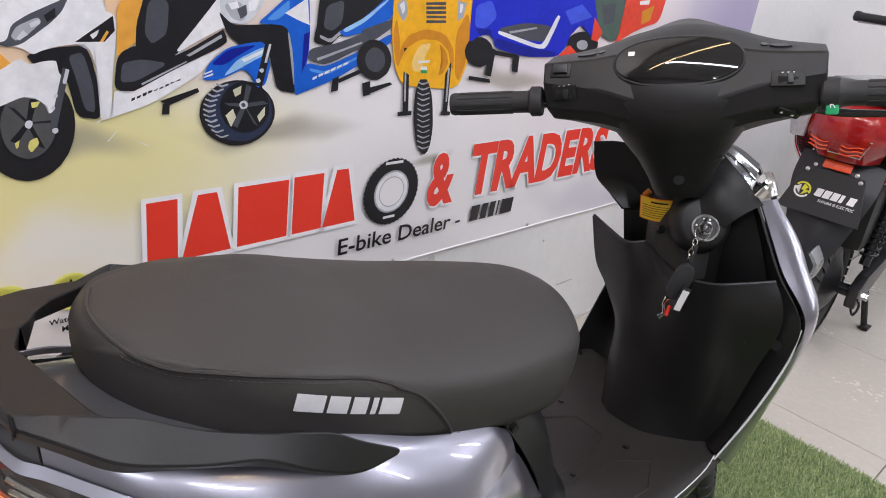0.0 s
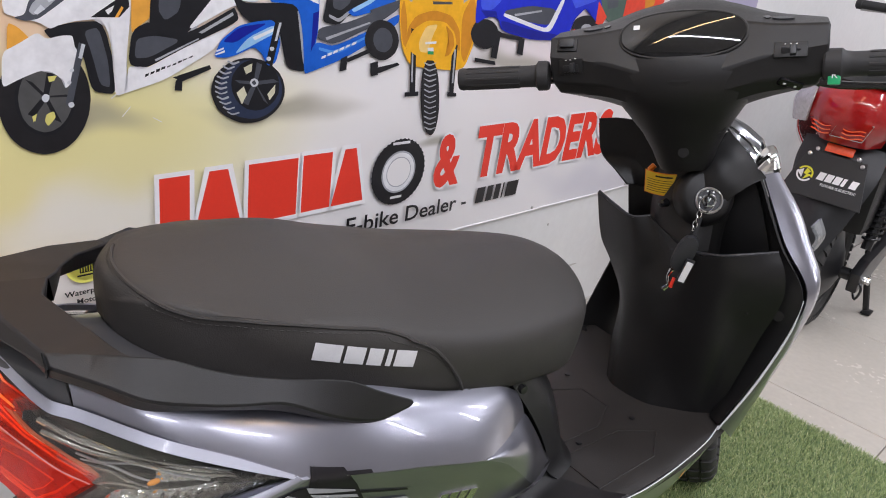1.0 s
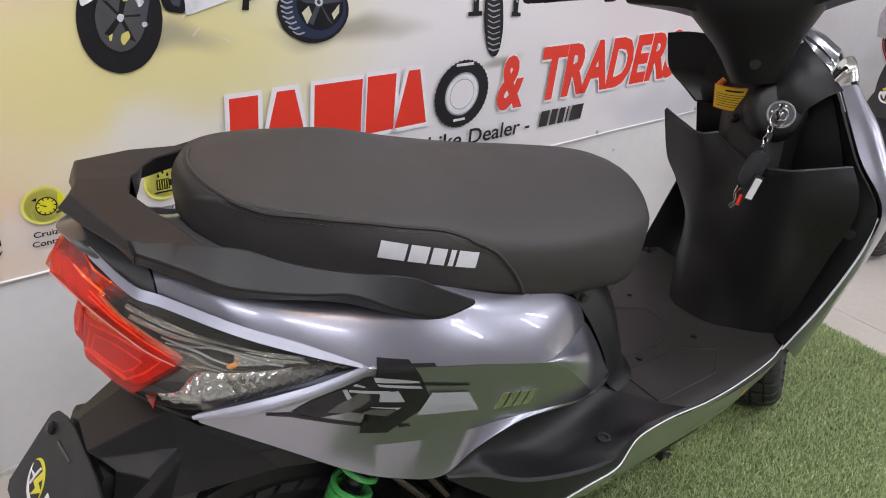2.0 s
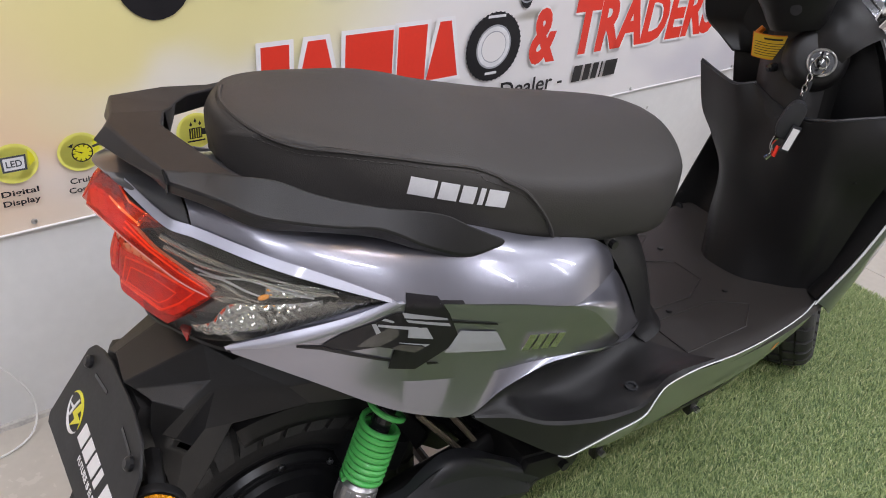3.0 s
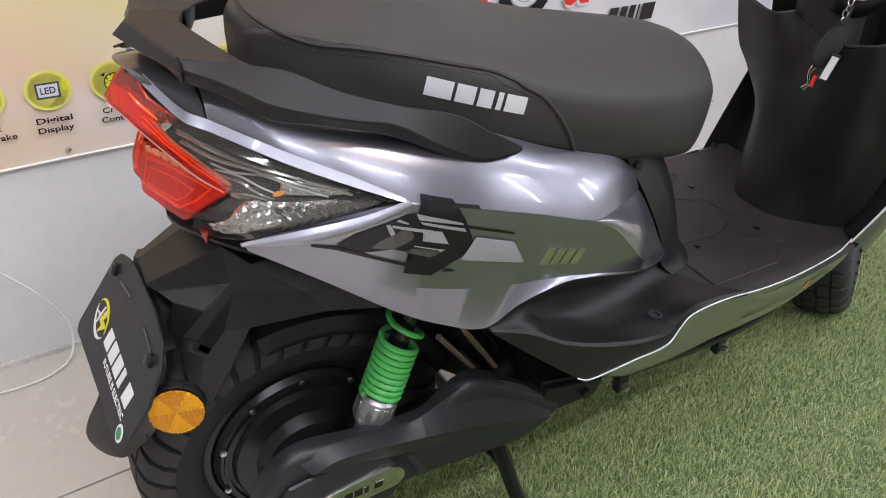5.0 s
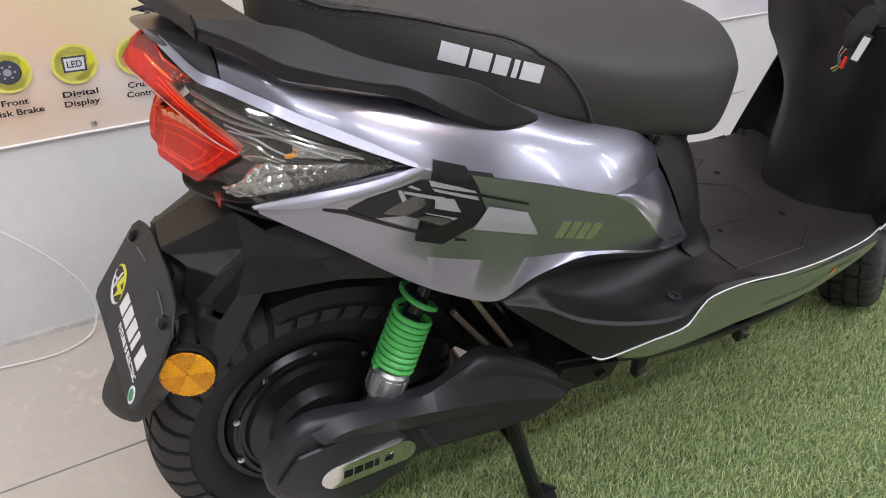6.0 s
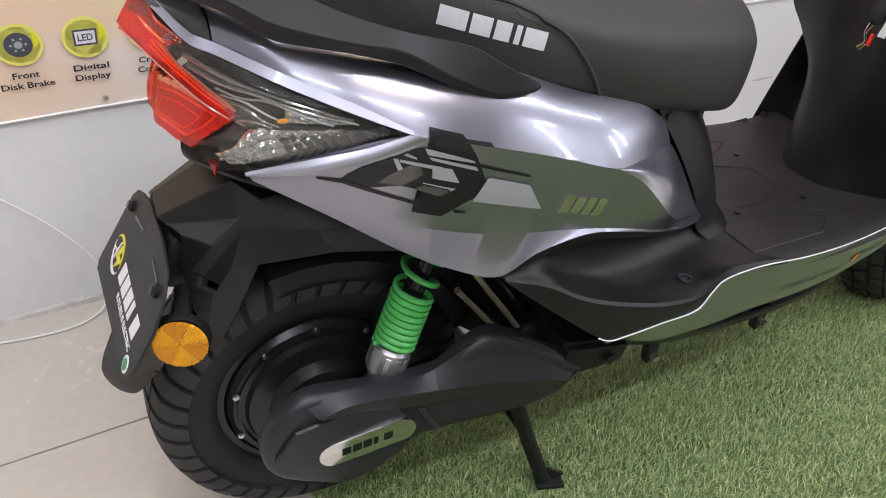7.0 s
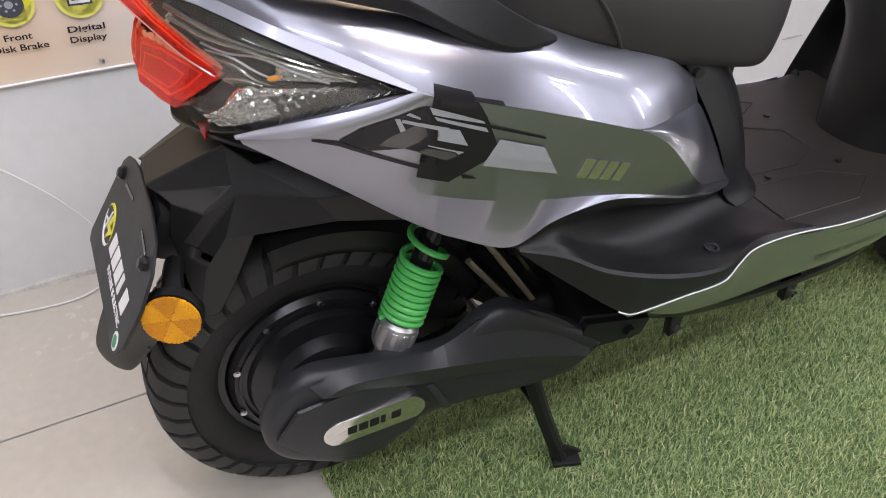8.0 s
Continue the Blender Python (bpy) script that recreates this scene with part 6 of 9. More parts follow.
# dark covers between the lamp and the rail, behind the painted panels
TAIL_SIDE = [
    [(-0.142, -0.03, 0.744), (-0.12, -0.045, 0.744), (-0.0935, -0.07, 0.7415)],
    [(-0.138, -0.042, 0.739), (-0.118, -0.068, 0.736), (-0.0935, -0.094, 0.7325)],
    [(-0.13, -0.05, 0.7335), (-0.113, -0.083, 0.723), (-0.0935, -0.1085, 0.7165)],
]
part("tail_cap", sheet(skin([[(-0.108, 0.09, 0.712), (-0.128, 0.045, 0.733), (-0.148, 0.0, 0.7445), (-0.142, -0.031, 0.7435)], [(-0.085, 0.09, 0.706), (-0.1, 0.045, 0.73), (-0.12, 0.0, 0.747), (-0.119, -0.046, 0.7435)], [(-0.06, 0.085, 0.70), (-0.075, 0.045, 0.722), (-0.09, 0.0, 0.742), (-0.093, -0.069, 0.741)]], 14, 8), 0.002), M_SILVER_DARK, scooter, "dark grey cap over the tail lamp")
both("tail_side_cover", TAIL_SIDE, 14, 8, M_SILVER_DARK, scooter, 0.002, "dark grey cover beside the tail lamp")
TRIM_UP = [(-0.131, -0.046, 0.738), (-0.11, -0.098, 0.721), (-0.0925, -0.1135, 0.7155), (-0.042, -0.1595, 0.6975), (0.01, -0.1855, 0.676), (0.056, -0.206, 0.656)]
TRIM_LOW = [(0.054, -0.204, 0.654), (0.02, -0.192, 0.641), (-0.03, -0.175, 0.629), (-0.083, -0.15, 0.611)]
for s in (1, -0.58):
    ribbon = [[(x + dx * w, (y + dy * w) * s, z + dz * w) for (x, y, z), w in zip(TRIM_UP, (0.9, 0.9, 0.9, 0.9, 0.8, 0.35))] for dx, dy, dz in ((-0.002, -0.0045, -0.004), (-0.001, -0.0025, -0.001), (0.0, -0.0005, 0.002), (0.001, 0.0015, 0.005))]
    part("lamp_trim", sheet(skin(ribbon, 50, 10), 0.002), M_SILVER_TRIM, scooter, "pale silver strip round the tail lamp")
    low = [
        [(-0.084, -0.15, 0.612), (-0.03, -0.1785, 0.6305), (0.02, -0.196, 0.643), (0.058, -0.2065, 0.656)],
        [(-0.084, -0.153, 0.611), (-0.03, -0.184, 0.6245), (0.02, -0.2, 0.6375), (0.062, -0.2095, 0.653)],
        [(-0.083, -0.1525, 0.609), (-0.035, -0.179, 0.616), (0.02, -0.1985, 0.631), (0.07, -0.2085, 0.6495)],
    ]
    part("lamp_trim", sheet(skin([[(x, y * s, z) for x, y, z in c] for c in low], 30, 8), 0.003), M_SILVER_TRIM, scooter)

# printed film on the right panel and, mirrored in part, on the left
def film(ink, lift, outline, label=""):
    part("side_decal", drape(outline, SIDE, lift), ink, lower[0], label)


film(M_BLACK_INK, 0.00100, [(0.072, 0.659), (0.104, 0.649), (0.106, 0.644), (0.118, 0.626), (0.135, 0.587), (0.089, 0.561), (0.059, 0.571), (0.1, 0.595), (0.103, 0.599), (0.085, 0.638)], "black and grey arrow film")
film(M_BLACK_INK, 0.00102, [(-0.005, 0.611), (0.013, 0.622), (0.04, 0.632), (0.06, 0.64), (0.067, 0.64), (0.07, 0.634), (0.09, 0.624), (0.103, 0.599), (0.1, 0.595), (0.058, 0.598), (0.047, 0.602), (0.019, 0.601)])
film(M_BLACK_INK, 0.00104, [(-0.026, 0.612), (-0.005, 0.61), (0.071, 0.579), (0.067, 0.577), (-0.005, 0.606), (-0.026, 0.61)])
film(M_BLACK_INK, 0.00106, [(0.119, 0.618), (0.179, 0.595), (0.181, 0.592), (0.122, 0.614)])
film(M_BLACK_INK, 0.00108, [(0.1, 0.568), (0.113, 0.563), (0.116, 0.56), (0.102, 0.563)])
film(M_BLACK_INK, 0.00110, [(0.106, 0.645), (0.132, 0.638), (0.134, 0.634), (0.107, 0.641)])
film(M_BROWN_INK, 0.00142, [(0.036, 0.614), (0.062, 0.627), (0.067, 0.613), (0.06, 0.608), (0.047, 0.602), (0.026, 0.606)])
film(M_GREY_INK, 0.00164, [(0.045, 0.63), (0.085, 0.619), (0.084, 0.616), (0.078, 0.617), (0.045, 0.627)])
film(M_GREY_INK, 0.00166, [(0.051, 0.636), (0.06, 0.631), (0.06, 0.629), (0.048, 0.634)])
film(M_GREY_INK, 0.00168, [(0.071, 0.631), (0.118, 0.615), (0.121, 0.61), (0.074, 0.627)])
film(M_GREY_INK, 0.00170, [(0.067, 0.64), (0.068, 0.64), (0.098, 0.629), (0.099, 0.627), (0.115, 0.622), (0.117, 0.619), (0.07, 0.633)])
film(M_GREY_INK, 0.00172, [(0.075, 0.62), (0.094, 0.616), (0.103, 0.599), (0.075, 0.608), (0.079, 0.612)])
film(M_GREY_INK, 0.00174, [(0.067, 0.604), (0.1, 0.593), (0.095, 0.591), (0.092, 0.594), (0.067, 0.603)])
film(M_BROWN_INK, 0.00176, [(0.058, 0.598), (0.067, 0.601), (0.09, 0.594), (0.094, 0.59), (0.085, 0.586)])
film(M_GREY_INK, 0.00178, [(0.039, 0.631), (0.043, 0.631), (0.048, 0.62), (0.044, 0.618)])
film(M_GREY_INK, 0.00160, [(0.133, 0.601), (0.18, 0.584), (0.201, 0.549), (0.119, 0.575)])
for k in range(4):
    x = 0.224 + 0.0155 * k
    o = [(x, 0.5385 - 0.005 * k), (x + 0.012, 0.5345 - 0.005 * k), (x + 0.0185, 0.5565 - 0.005 * k), (x + 0.0065, 0.5605 - 0.005 * k)]
    part("model_mark", sheet(drape(o, SIDE, 0.0018, 2), 0.0012), M_CHROME, lower[0], "raised chrome letters as bars" if k == 0 else "")

# tail lamp
ROWS_LAMP = [
    [(-0.138, 0, 0.731), (-0.1335, -0.045, 0.7345), (-0.104, -0.1, 0.72), (-0.04, -0.156, 0.692), (0.053, -0.2, 0.653)],
    [(-0.152, 0, 0.724), (-0.142, -0.046, 0.722), (-0.117, -0.1, 0.706), (-0.044, -0.163, 0.684), (0.053, -0.201, 0.6528)],
    [(-0.158, 0, 0.707), (-0.148, -0.045, 0.703), (-0.124, -0.102, 0.684), (-0.046, -0.167, 0.674), (0.053, -0.201, 0.6525)],
    [(-0.153, 0, 0.657), (-0.134, -0.055, 0.66), (-0.108, -0.112, 0.657), (-0.044, -0.17, 0.662), (0.053, -0.201, 0.652)],
    [(-0.134, 0, 0.65), (-0.124, -0.05, 0.65), (-0.104, -0.112, 0.651), (-0.043, -0.17, 0.658), (0.053, -0.2, 0.6518)],
    [(-0.137, 0, 0.641), (-0.138, -0.045, 0.645), (-0.106, -0.115, 0.643), (-0.042, -0.17, 0.652), (0.053, -0.2, 0.6515)],
    [(-0.138, 0, 0.631), (-0.1435, -0.045, 0.635), (-0.12, -0.116, 0.631), (-0.05, -0.166, 0.635), (0.053, -0.2, 0.651)],
    [(-0.118, 0, 0.575), (-0.112, -0.04, 0.583), (-0.098, -0.095, 0.59), (-0.06, -0.157, 0.617), (0.053, -0.2, 0.65)],
]
LAMP_GRID = np.array([spline(r, 56) for r in ROWS_LAMP])


def red_edge(z):
    """How far out the red part reaches at a height."""
    return float(np.interp(z, [0.58, 0.6, 0.612, 0.622, 0.631, 0.643, 0.656, 0.671, 0.684, 0.697, 0.71, 0.718, 0.727, 0.74], [-0.05, -0.085, -0.1, -0.11, -0.117, -0.127, -0.136, -0.128, -0.113, -0.095, -0.078, -0.075, -0.085, -0.112]))


def lamp_rows(lo=0.0, hi=1.0, per=6):
    rows = []
    for a, b in zip(LAMP_GRID[:-1], LAMP_GRID[1:]):
        for f in np.linspace(0, 1, per, endpoint=False):
            rows.append(a * (1 - f) + b * f)
    rows.append(LAMP_GRID[-1])
    n = len(rows) - 1
    return rows[int(round(lo * n)):int(round(hi * n)) + 1]


def lamp_sheet(side, red, shift=0.0, lo=0.0, hi=1.0):
    """The red or the clear part of the lens, cut along a smooth line, shift metres behind its face."""
    out = []
    for r in lamp_rows(lo, hi):
        d = np.concatenate([[0], np.cumsum(np.linalg.norm(np.diff(r, axis=0), axis=1))])
        k = next((i for i in range(1, len(r)) if r[i, 1] < red_edge(r[i, 2])), len(r) - 1)
        e0, e1 = r[k - 1, 1] - red_edge(r[k - 1, 2]), r[k, 1] - red_edge(r[k, 2])
        cut = d[k - 1] + (d[k] - d[k - 1]) * min(max(e0 / (e0 - e1 + 1e-9), 0), 1)
        q = np.linspace(0, cut, 24) if red else np.linspace(cut + 0.001, d[-1], 36)
        pts = np.stack([np.interp(q, d, r[:, i]) for i in range(3)], 1)
        out.append([(x + 0.55 * shift, (y + 0.83 * shift) * side, z) for x, y, z in pts])
    bm = bmesh.new()
    grid(bm, out)
    return bm


tail_lamp = part("tail_lamp", lamp_sheet(1, False, 0.02), M_LAMP_BED, scooter, "red and clear tail lamp cluster with chrome facets", 20)
part("lamp_bed", lamp_sheet(-0.58, False, 0.02), M_LAMP_BED, tail_lamp, "", 20)
random.seed(8)
bm = lamp_sheet(1, False)
CLEAR_BVH = BVHTree.FromBMesh(bm)
bm.free()


def in_lamp(x, z, deep, side=1):
    """A point behind the clear lens, seen square from the side."""
    h = CLEAR_BVH.ray_cast(Vector((x, -1, z)), Vector((0, 1, 0)))
    p = h[0] if h[0] is not None else CLEAR_BVH.find_nearest(Vector((x, -0.15, z)))[0]
    return (p.x + 0.55 * deep, (p.y + 0.83 * deep) * side, p.z)


def cell_patch(top, low, nu, nv, deep, side, proud=0.0035):
    """Rows of small domed cells between two lines in the lamp, like pressed glass."""
    a, b = spline([(x, 0, z) for x, z in top], nu * 6 + 1), spline([(x, 0, z) for x, z in low], nu * 6 + 1)
    rows = []
    for i in range(nv * 6 + 1):
        f = i / (nv * 6)
        row = []
        for k in range(nu * 6 + 1):
            shift = 3 if (i // 6) % 2 else 0
            dome = abs(math.sin(math.pi * (k + shift) / 6)) ** 0.7 * abs(math.sin(math.pi * i / 6)) ** 0.7
            p = a[k] * (1 - f) + b[k] * f
            row.append(in_lamp(p[0], p[2], deep - proud * dome, side))
        rows.append(row)
    bm = bmesh.new()
    grid(bm, rows)
    return bm


# the red lens: an arm along the trim over a box-shaped lobe
ARM_TOP = [(-0.143, 0.0, 0.73), (-0.13, -0.03, 0.736), (-0.131, -0.047, 0.727), (-0.121, -0.073, 0.72), (-0.106, -0.093, 0.713)]
ARM_MID = [(-0.154, 0.0, 0.718), (-0.145, -0.035, 0.721), (-0.14, -0.06, 0.717), (-0.135, -0.074, 0.713), (-0.13, -0.082, 0.711)]
ARM_BAND = [(-0.154, 0.0, 0.718), (-0.145, -0.036, 0.721), (-0.135, -0.077, 0.711), (-0.124, -0.1, 0.698), (-0.105, -0.12, 0.683), (-0.085, -0.136, 0.664)]
ARM_LOW = [(-0.16, -0.01, 0.706), (-0.151, -0.05, 0.705), (-0.14, -0.079, 0.698), (-0.125, -0.103, 0.686), (-0.109, -0.121, 0.672), (-0.09, -0.134, 0.659)]
LOBE_TOP = [(-0.136, 0.0, 0.652), (-0.137, -0.02, 0.656), (-0.128, -0.05, 0.661), (-0.118, -0.085, 0.664), (-0.105, -0.114, 0.662), (-0.087, -0.135, 0.657)]
LOBE_MID = [(-0.14, 0.0, 0.629), (-0.143, -0.028, 0.633), (-0.137, -0.055, 0.639), (-0.128, -0.085, 0.641), (-0.117, -0.109, 0.642), (-0.102, -0.127, 0.645)]
LOBE_LOW = [(-0.14, 0.0, 0.614), (-0.144, -0.03, 0.618), (-0.138, -0.06, 0.622), (-0.133, -0.083, 0.624), (-0.128, -0.1, 0.626), (-0.123, -0.114, 0.627)]
ARM_HEM = [(x + 0.016 * f, y + 0.022 * f, z - 0.022 * f) for (x, y, z), f in zip(ARM_LOW, (1.0, 1.0, 0.9, 0.75, 0.5, 0.15))]
LOBE_REAR = [(x + 0.03, y + 0.012, z - 0.003) for x, y, z in LOBE_LOW]


def red_sheet(curves, side, deep=0.0, ridges=0.0, turn=0.45):
    """A field of the red lens or, deep behind it, its reflector pressed into long steps."""
    bm = lattice([[(x + 0.55 * deep, (y + 0.83 * deep) * side, z) for x, y, z in c] for c in curves], 8, 7 * len(curves))
    for v in bm.verts if ridges else ():
        f = (v.co.z * 0.8 - v.co.y / side * turn) / 0.009
        v.co.x += ridges * abs(2 * (f - math.floor(f)) - 1)
    return bm


def red_loop(curves, uv, deep, side):
    """Points behind a field of the red lens, u along it and v across it."""
    P = np.array([spline(c, 41) for c in curves])
    out = []
    for u, v in uv:
        a = v * (len(P) - 1)
        i, k = min(int(a), len(P) - 2), u * 40
        n = min(int(k), 39)
        p = [P[q, n] * (1 - k + n) + P[q, n + 1] * (k - n) for q in (i, i + 1)]
        x, y, z = p[0] * (1 - a + i) + p[1] * (a - i)
        out.append((float(x + 0.55 * deep), float((y + 0.83 * deep) * side), float(z)))
    return out


for s in (1, -0.58):  # the far side sits closer in
    for curves, bed, m in (([ARM_TOP, ARM_MID], M_LAMP_BED, M_RED_LENS), ([ARM_BAND, ARM_LOW], M_RED_BED, M_RED_LENS), ([ARM_LOW, ARM_HEM], None, M_LENS_SHEEN), ([LOBE_TOP, LOBE_MID, LOBE_LOW], M_RED_BED, M_RED_LENS), ([LOBE_LOW, LOBE_REAR], None, M_RED_LENS)):
        if bed:
            part("red_bed", red_sheet(curves, s, 0.004 if curves[0] is ARM_BAND else 0.009, 0.002 if curves[0] is ARM_BAND else 0.004), bed, tail_lamp, "", 14)
        lens = part("red_lens", sheet(red_sheet(curves, s), 0.0012), m, tail_lamp, "glossy red lens", 30)
        lens.visible_shadow = False
    clear = part("clear_lens", sheet(lamp_sheet(s, False), 0.0012), M_SMOKE, tail_lamp, "clear lens over dark chrome", 60)
    clear.visible_shadow = False
    # pressed glass low in the lamp, and a smaller field under the bulb
    part("crystal_facet", cell_patch([(-0.106, 0.612), (-0.077, 0.648), (-0.05, 0.652), (-0.026, 0.654), (-0.004, 0.656)], [(-0.093, 0.6), (-0.068, 0.619), (-0.045, 0.63), (-0.024, 0.641), (-0.004, 0.651)], 11, 3, 0.008, s, 0.005), M_FACET, tail_lamp, "pressed glass cells", 70)
    part("crystal_facet", cell_patch([(-0.05, 0.674), (-0.026, 0.672), (0.006, 0.6635)], [(-0.052, 0.658), (-0.026, 0.6585), (0.004, 0.6585)], 8, 2, 0.010, s, 0.002), M_FACET, tail_lamp, "", 70)
    # long light guides that sweep to the tip
    for line, r, deep, m in (
        ([(-0.118, 0.706), (-0.1, 0.697), (-0.078, 0.688), (-0.045, 0.679), (-0.01, 0.668), (0.008, 0.661)], [0.0036, 0.003, 0.0016, 0.0012, 0.0011], 0.006, M_CHROME),
        ([(-0.117, 0.698), (-0.094, 0.688), (-0.066, 0.682), (-0.028, 0.671), (0.0, 0.664), (0.01, 0.6605)], [0.0024, 0.0016, 0.0014, 0.0011], 0.004, M_CHROME),
        ([(-0.1, 0.682), (-0.084, 0.677), (-0.063, 0.677), (-0.038, 0.668), (-0.012, 0.6585)], [0.001, 0.0012, 0.001], 0.008, M_ALLOY),
        ([(-0.094, 0.67), (-0.08, 0.667), (-0.066, 0.657), (-0.056, 0.654)], [0.001, 0.0016, 0.001], 0.009, M_CHROME),
        ([(-0.098, 0.676), (-0.08, 0.673), (-0.066, 0.665), (-0.054, 0.66)], [0.0008, 0.0012, 0.0008], 0.009, M_ALLOY),
        ([(-0.084, 0.704), (-0.055, 0.694), (-0.025, 0.685), (0.015, 0.668)], [0.0006, 0.0009, 0.0005], 0.010, M_ALLOY),
        ([(-0.088, 0.652), (-0.075, 0.656), (-0.06, 0.653)], [0.0008, 0.0014, 0.0008], 0.007, M_CHROME),
    ):
        part("light_guide", sweep([in_lamp(x, z, deep, s) for x, _, z in spline([(x, 0, z) for x, z in line], 26)], r, 8), m, tail_lamp)
    # stepped louvres along the foot
    for k in range(11):
        x = -0.05 + 0.0085 * k
        z = 0.634 + 0.0019 * k
        bm = bmesh.new()
        grid(bm, [[in_lamp(x + dx - 0.006 * dz, z + dz * 0.0125 * (1 - 0.055 * k), dp, s) for dz in (-1, -0.3, 0.4, 1)] for dx, dp in ((0, 0.004), (0.0035, 0.003), (0.007, 0.010))])
        part("louvre", sheet(bm, 0.0006), M_LAMP_BED, tail_lamp)
    c = in_lamp(-0.052, 0.662, 0.006, s)
    part("amber_bulb", lathe([(0.001, -0.005), (0.002, -0.0035), (0.0027, 0), (0.002, 0.0035), (0.001, 0.005)], 12, c, "x"), M_BULB, tail_lamp, "amber bulb")
    # clear ribs moulded into the red lens: two nested rims in the lobe, bright strips in the arm
    LOBE = [LOBE_TOP, LOBE_MID, LOBE_LOW]
    for loop, r in (([(0.2, 0.16), (0.5, 0.1), (0.9, 0.12), (0.88, 0.5), (0.84, 0.86), (0.5, 0.86), (0.2, 0.84)], 0.0012), ([(0.3, 0.3), (0.55, 0.25), (0.8, 0.28), (0.78, 0.5), (0.75, 0.7), (0.55, 0.72), (0.3, 0.7)], 0.0008)):
        part("red_prism", sweep(red_loop(LOBE, loop, 0.004, s), r, 6, None, None, True), M_RED_GLOW, tail_lamp)
    part("red_prism", sweep(red_loop(LOBE, [(0.2, 0.84), (0.5, 0.82), (0.82, 0.84)], 0.003, s), 0.0018, 6), M_RED_GLOW, tail_lamp)
    part("red_prism", sweep(red_loop([ARM_TOP, ARM_MID], [(0.42, 0.93), (0.65, 0.92), (0.97, 0.93)], 0.002, s), [0.0008, 0.0016, 0.001], 6), M_AMBER_RIB, tail_lamp)
    part("red_prism", sweep(red_loop([ARM_TOP, ARM_MID], [(0.38, 0.3), (0.6, 0.28), (0.95, 0.3)], 0.003, s), 0.0011, 6), M_RED_GLOW, tail_lamp)
    for v in (0.3, 0.62):
        part("red_prism", sweep(red_loop([ARM_BAND, ARM_LOW], [(0.4, v), (0.6, v), (0.8, v), (0.96, v)], 0.003, s), 0.0009, 6), M_RED_GLOW, tail_lamp)

part("small_reflector", placed(slab([(-0.005, 0.008), (0.006, 0.008), (0.002, -0.009)], -0.003, 0.003, 0.001), pose(-0.1, -0.08, 0.584, 0, 0, -50)), M_RED_LENS2, scooter, "small red reflector under the tail lamp")

# body top under the rail and the seat
part("tail_cover", sheet(skin([[(-0.13, 0.05, 0.715), (-0.05, 0.07, 0.696), (0.1, 0.1, 0.67), (0.3, 0.11, 0.61)], [(-0.13, 0.015, 0.733), (-0.05, 0.02, 0.726), (0.1, 0.02, 0.7), (0.3, 0, 0.65)], [(-0.13, -0.03, 0.738), (-0.05, -0.06, 0.728), (0.1, -0.1, 0.71), (0.3, -0.11, 0.65)], [(-0.11, -0.055, 0.738), (-0.05, -0.1, 0.733), (0.1, -0.145, 0.7), (0.3, -0.16, 0.638)]], 24, 14), 0.003), M_SILVER_DARK, scooter, "dark grey tail cover under the seat")

# grab rail: a notched bridge behind the seat and two swept blades
BLADE_RIDGE = [(-0.112, -0.118, 0.779), (-0.058, -0.147, 0.778), (-0.032, -0.155, 0.773), (-0.005, -0.162, 0.76), (0.023, -0.168, 0.749), (0.065, -0.175, 0.736), (0.121, -0.183, 0.721), (0.152, -0.187, 0.703), (0.197, -0.187, 0.677)]
BLADE_KNEE = [(-0.112, -0.128, 0.772), (-0.082, -0.162, 0.767), (-0.056, -0.176, 0.753), (-0.016, -0.185, 0.741), (0.015, -0.189, 0.733), (0.05, -0.192, 0.725), (0.1, -0.196, 0.696), (0.15, -0.193, 0.673), (0.194, -0.19, 0.674)]
BLADE_UNDER = [(-0.112, -0.12, 0.76), (-0.088, -0.15, 0.756), (-0.056, -0.162, 0.736), (-0.02, -0.168, 0.727), (0.01, -0.174, 0.721), (0.052, -0.18, 0.709), (0.11, -0.186, 0.681), (0.149, -0.188, 0.667), (0.188, -0.188, 0.669)]
BLADE_IN_LOW = [(-0.085, -0.1, 0.758), (-0.066, -0.13, 0.754), (-0.04, -0.142, 0.738), (-0.008, -0.15, 0.728), (0.02, -0.155, 0.722), (0.06, -0.162, 0.71), (0.115, -0.172, 0.683), (0.152, -0.178, 0.67), (0.186, -0.182, 0.67)]
BLADE_IN = [(-0.072, -0.088, 0.776), (-0.056, -0.143, 0.774), (-0.032, -0.149, 0.764), (-0.005, -0.154, 0.75), (0.023, -0.16, 0.74), (0.065, -0.166, 0.728), (0.121, -0.175, 0.712), (0.152, -0.18, 0.696), (0.19, -0.183, 0.677)]
BRIDGE_RIGHT = [  # inner edge, ridge, knee, underside, inner foot
    [(-0.079, 0.0, 0.782), (-0.127, 0.0, 0.786), (-0.13, 0.0, 0.774), (-0.12, 0.0, 0.768), (-0.082, 0.0, 0.762)],
    [(-0.09, -0.03, 0.782), (-0.134, -0.021, 0.7845), (-0.148, -0.023, 0.772), (-0.13, -0.022, 0.766), (-0.09, -0.03, 0.762)],
    [(-0.083, -0.051, 0.779), (-0.124, -0.073, 0.782), (-0.131, -0.07, 0.768), (-0.12, -0.068, 0.763), (-0.085, -0.06, 0.76)],
]
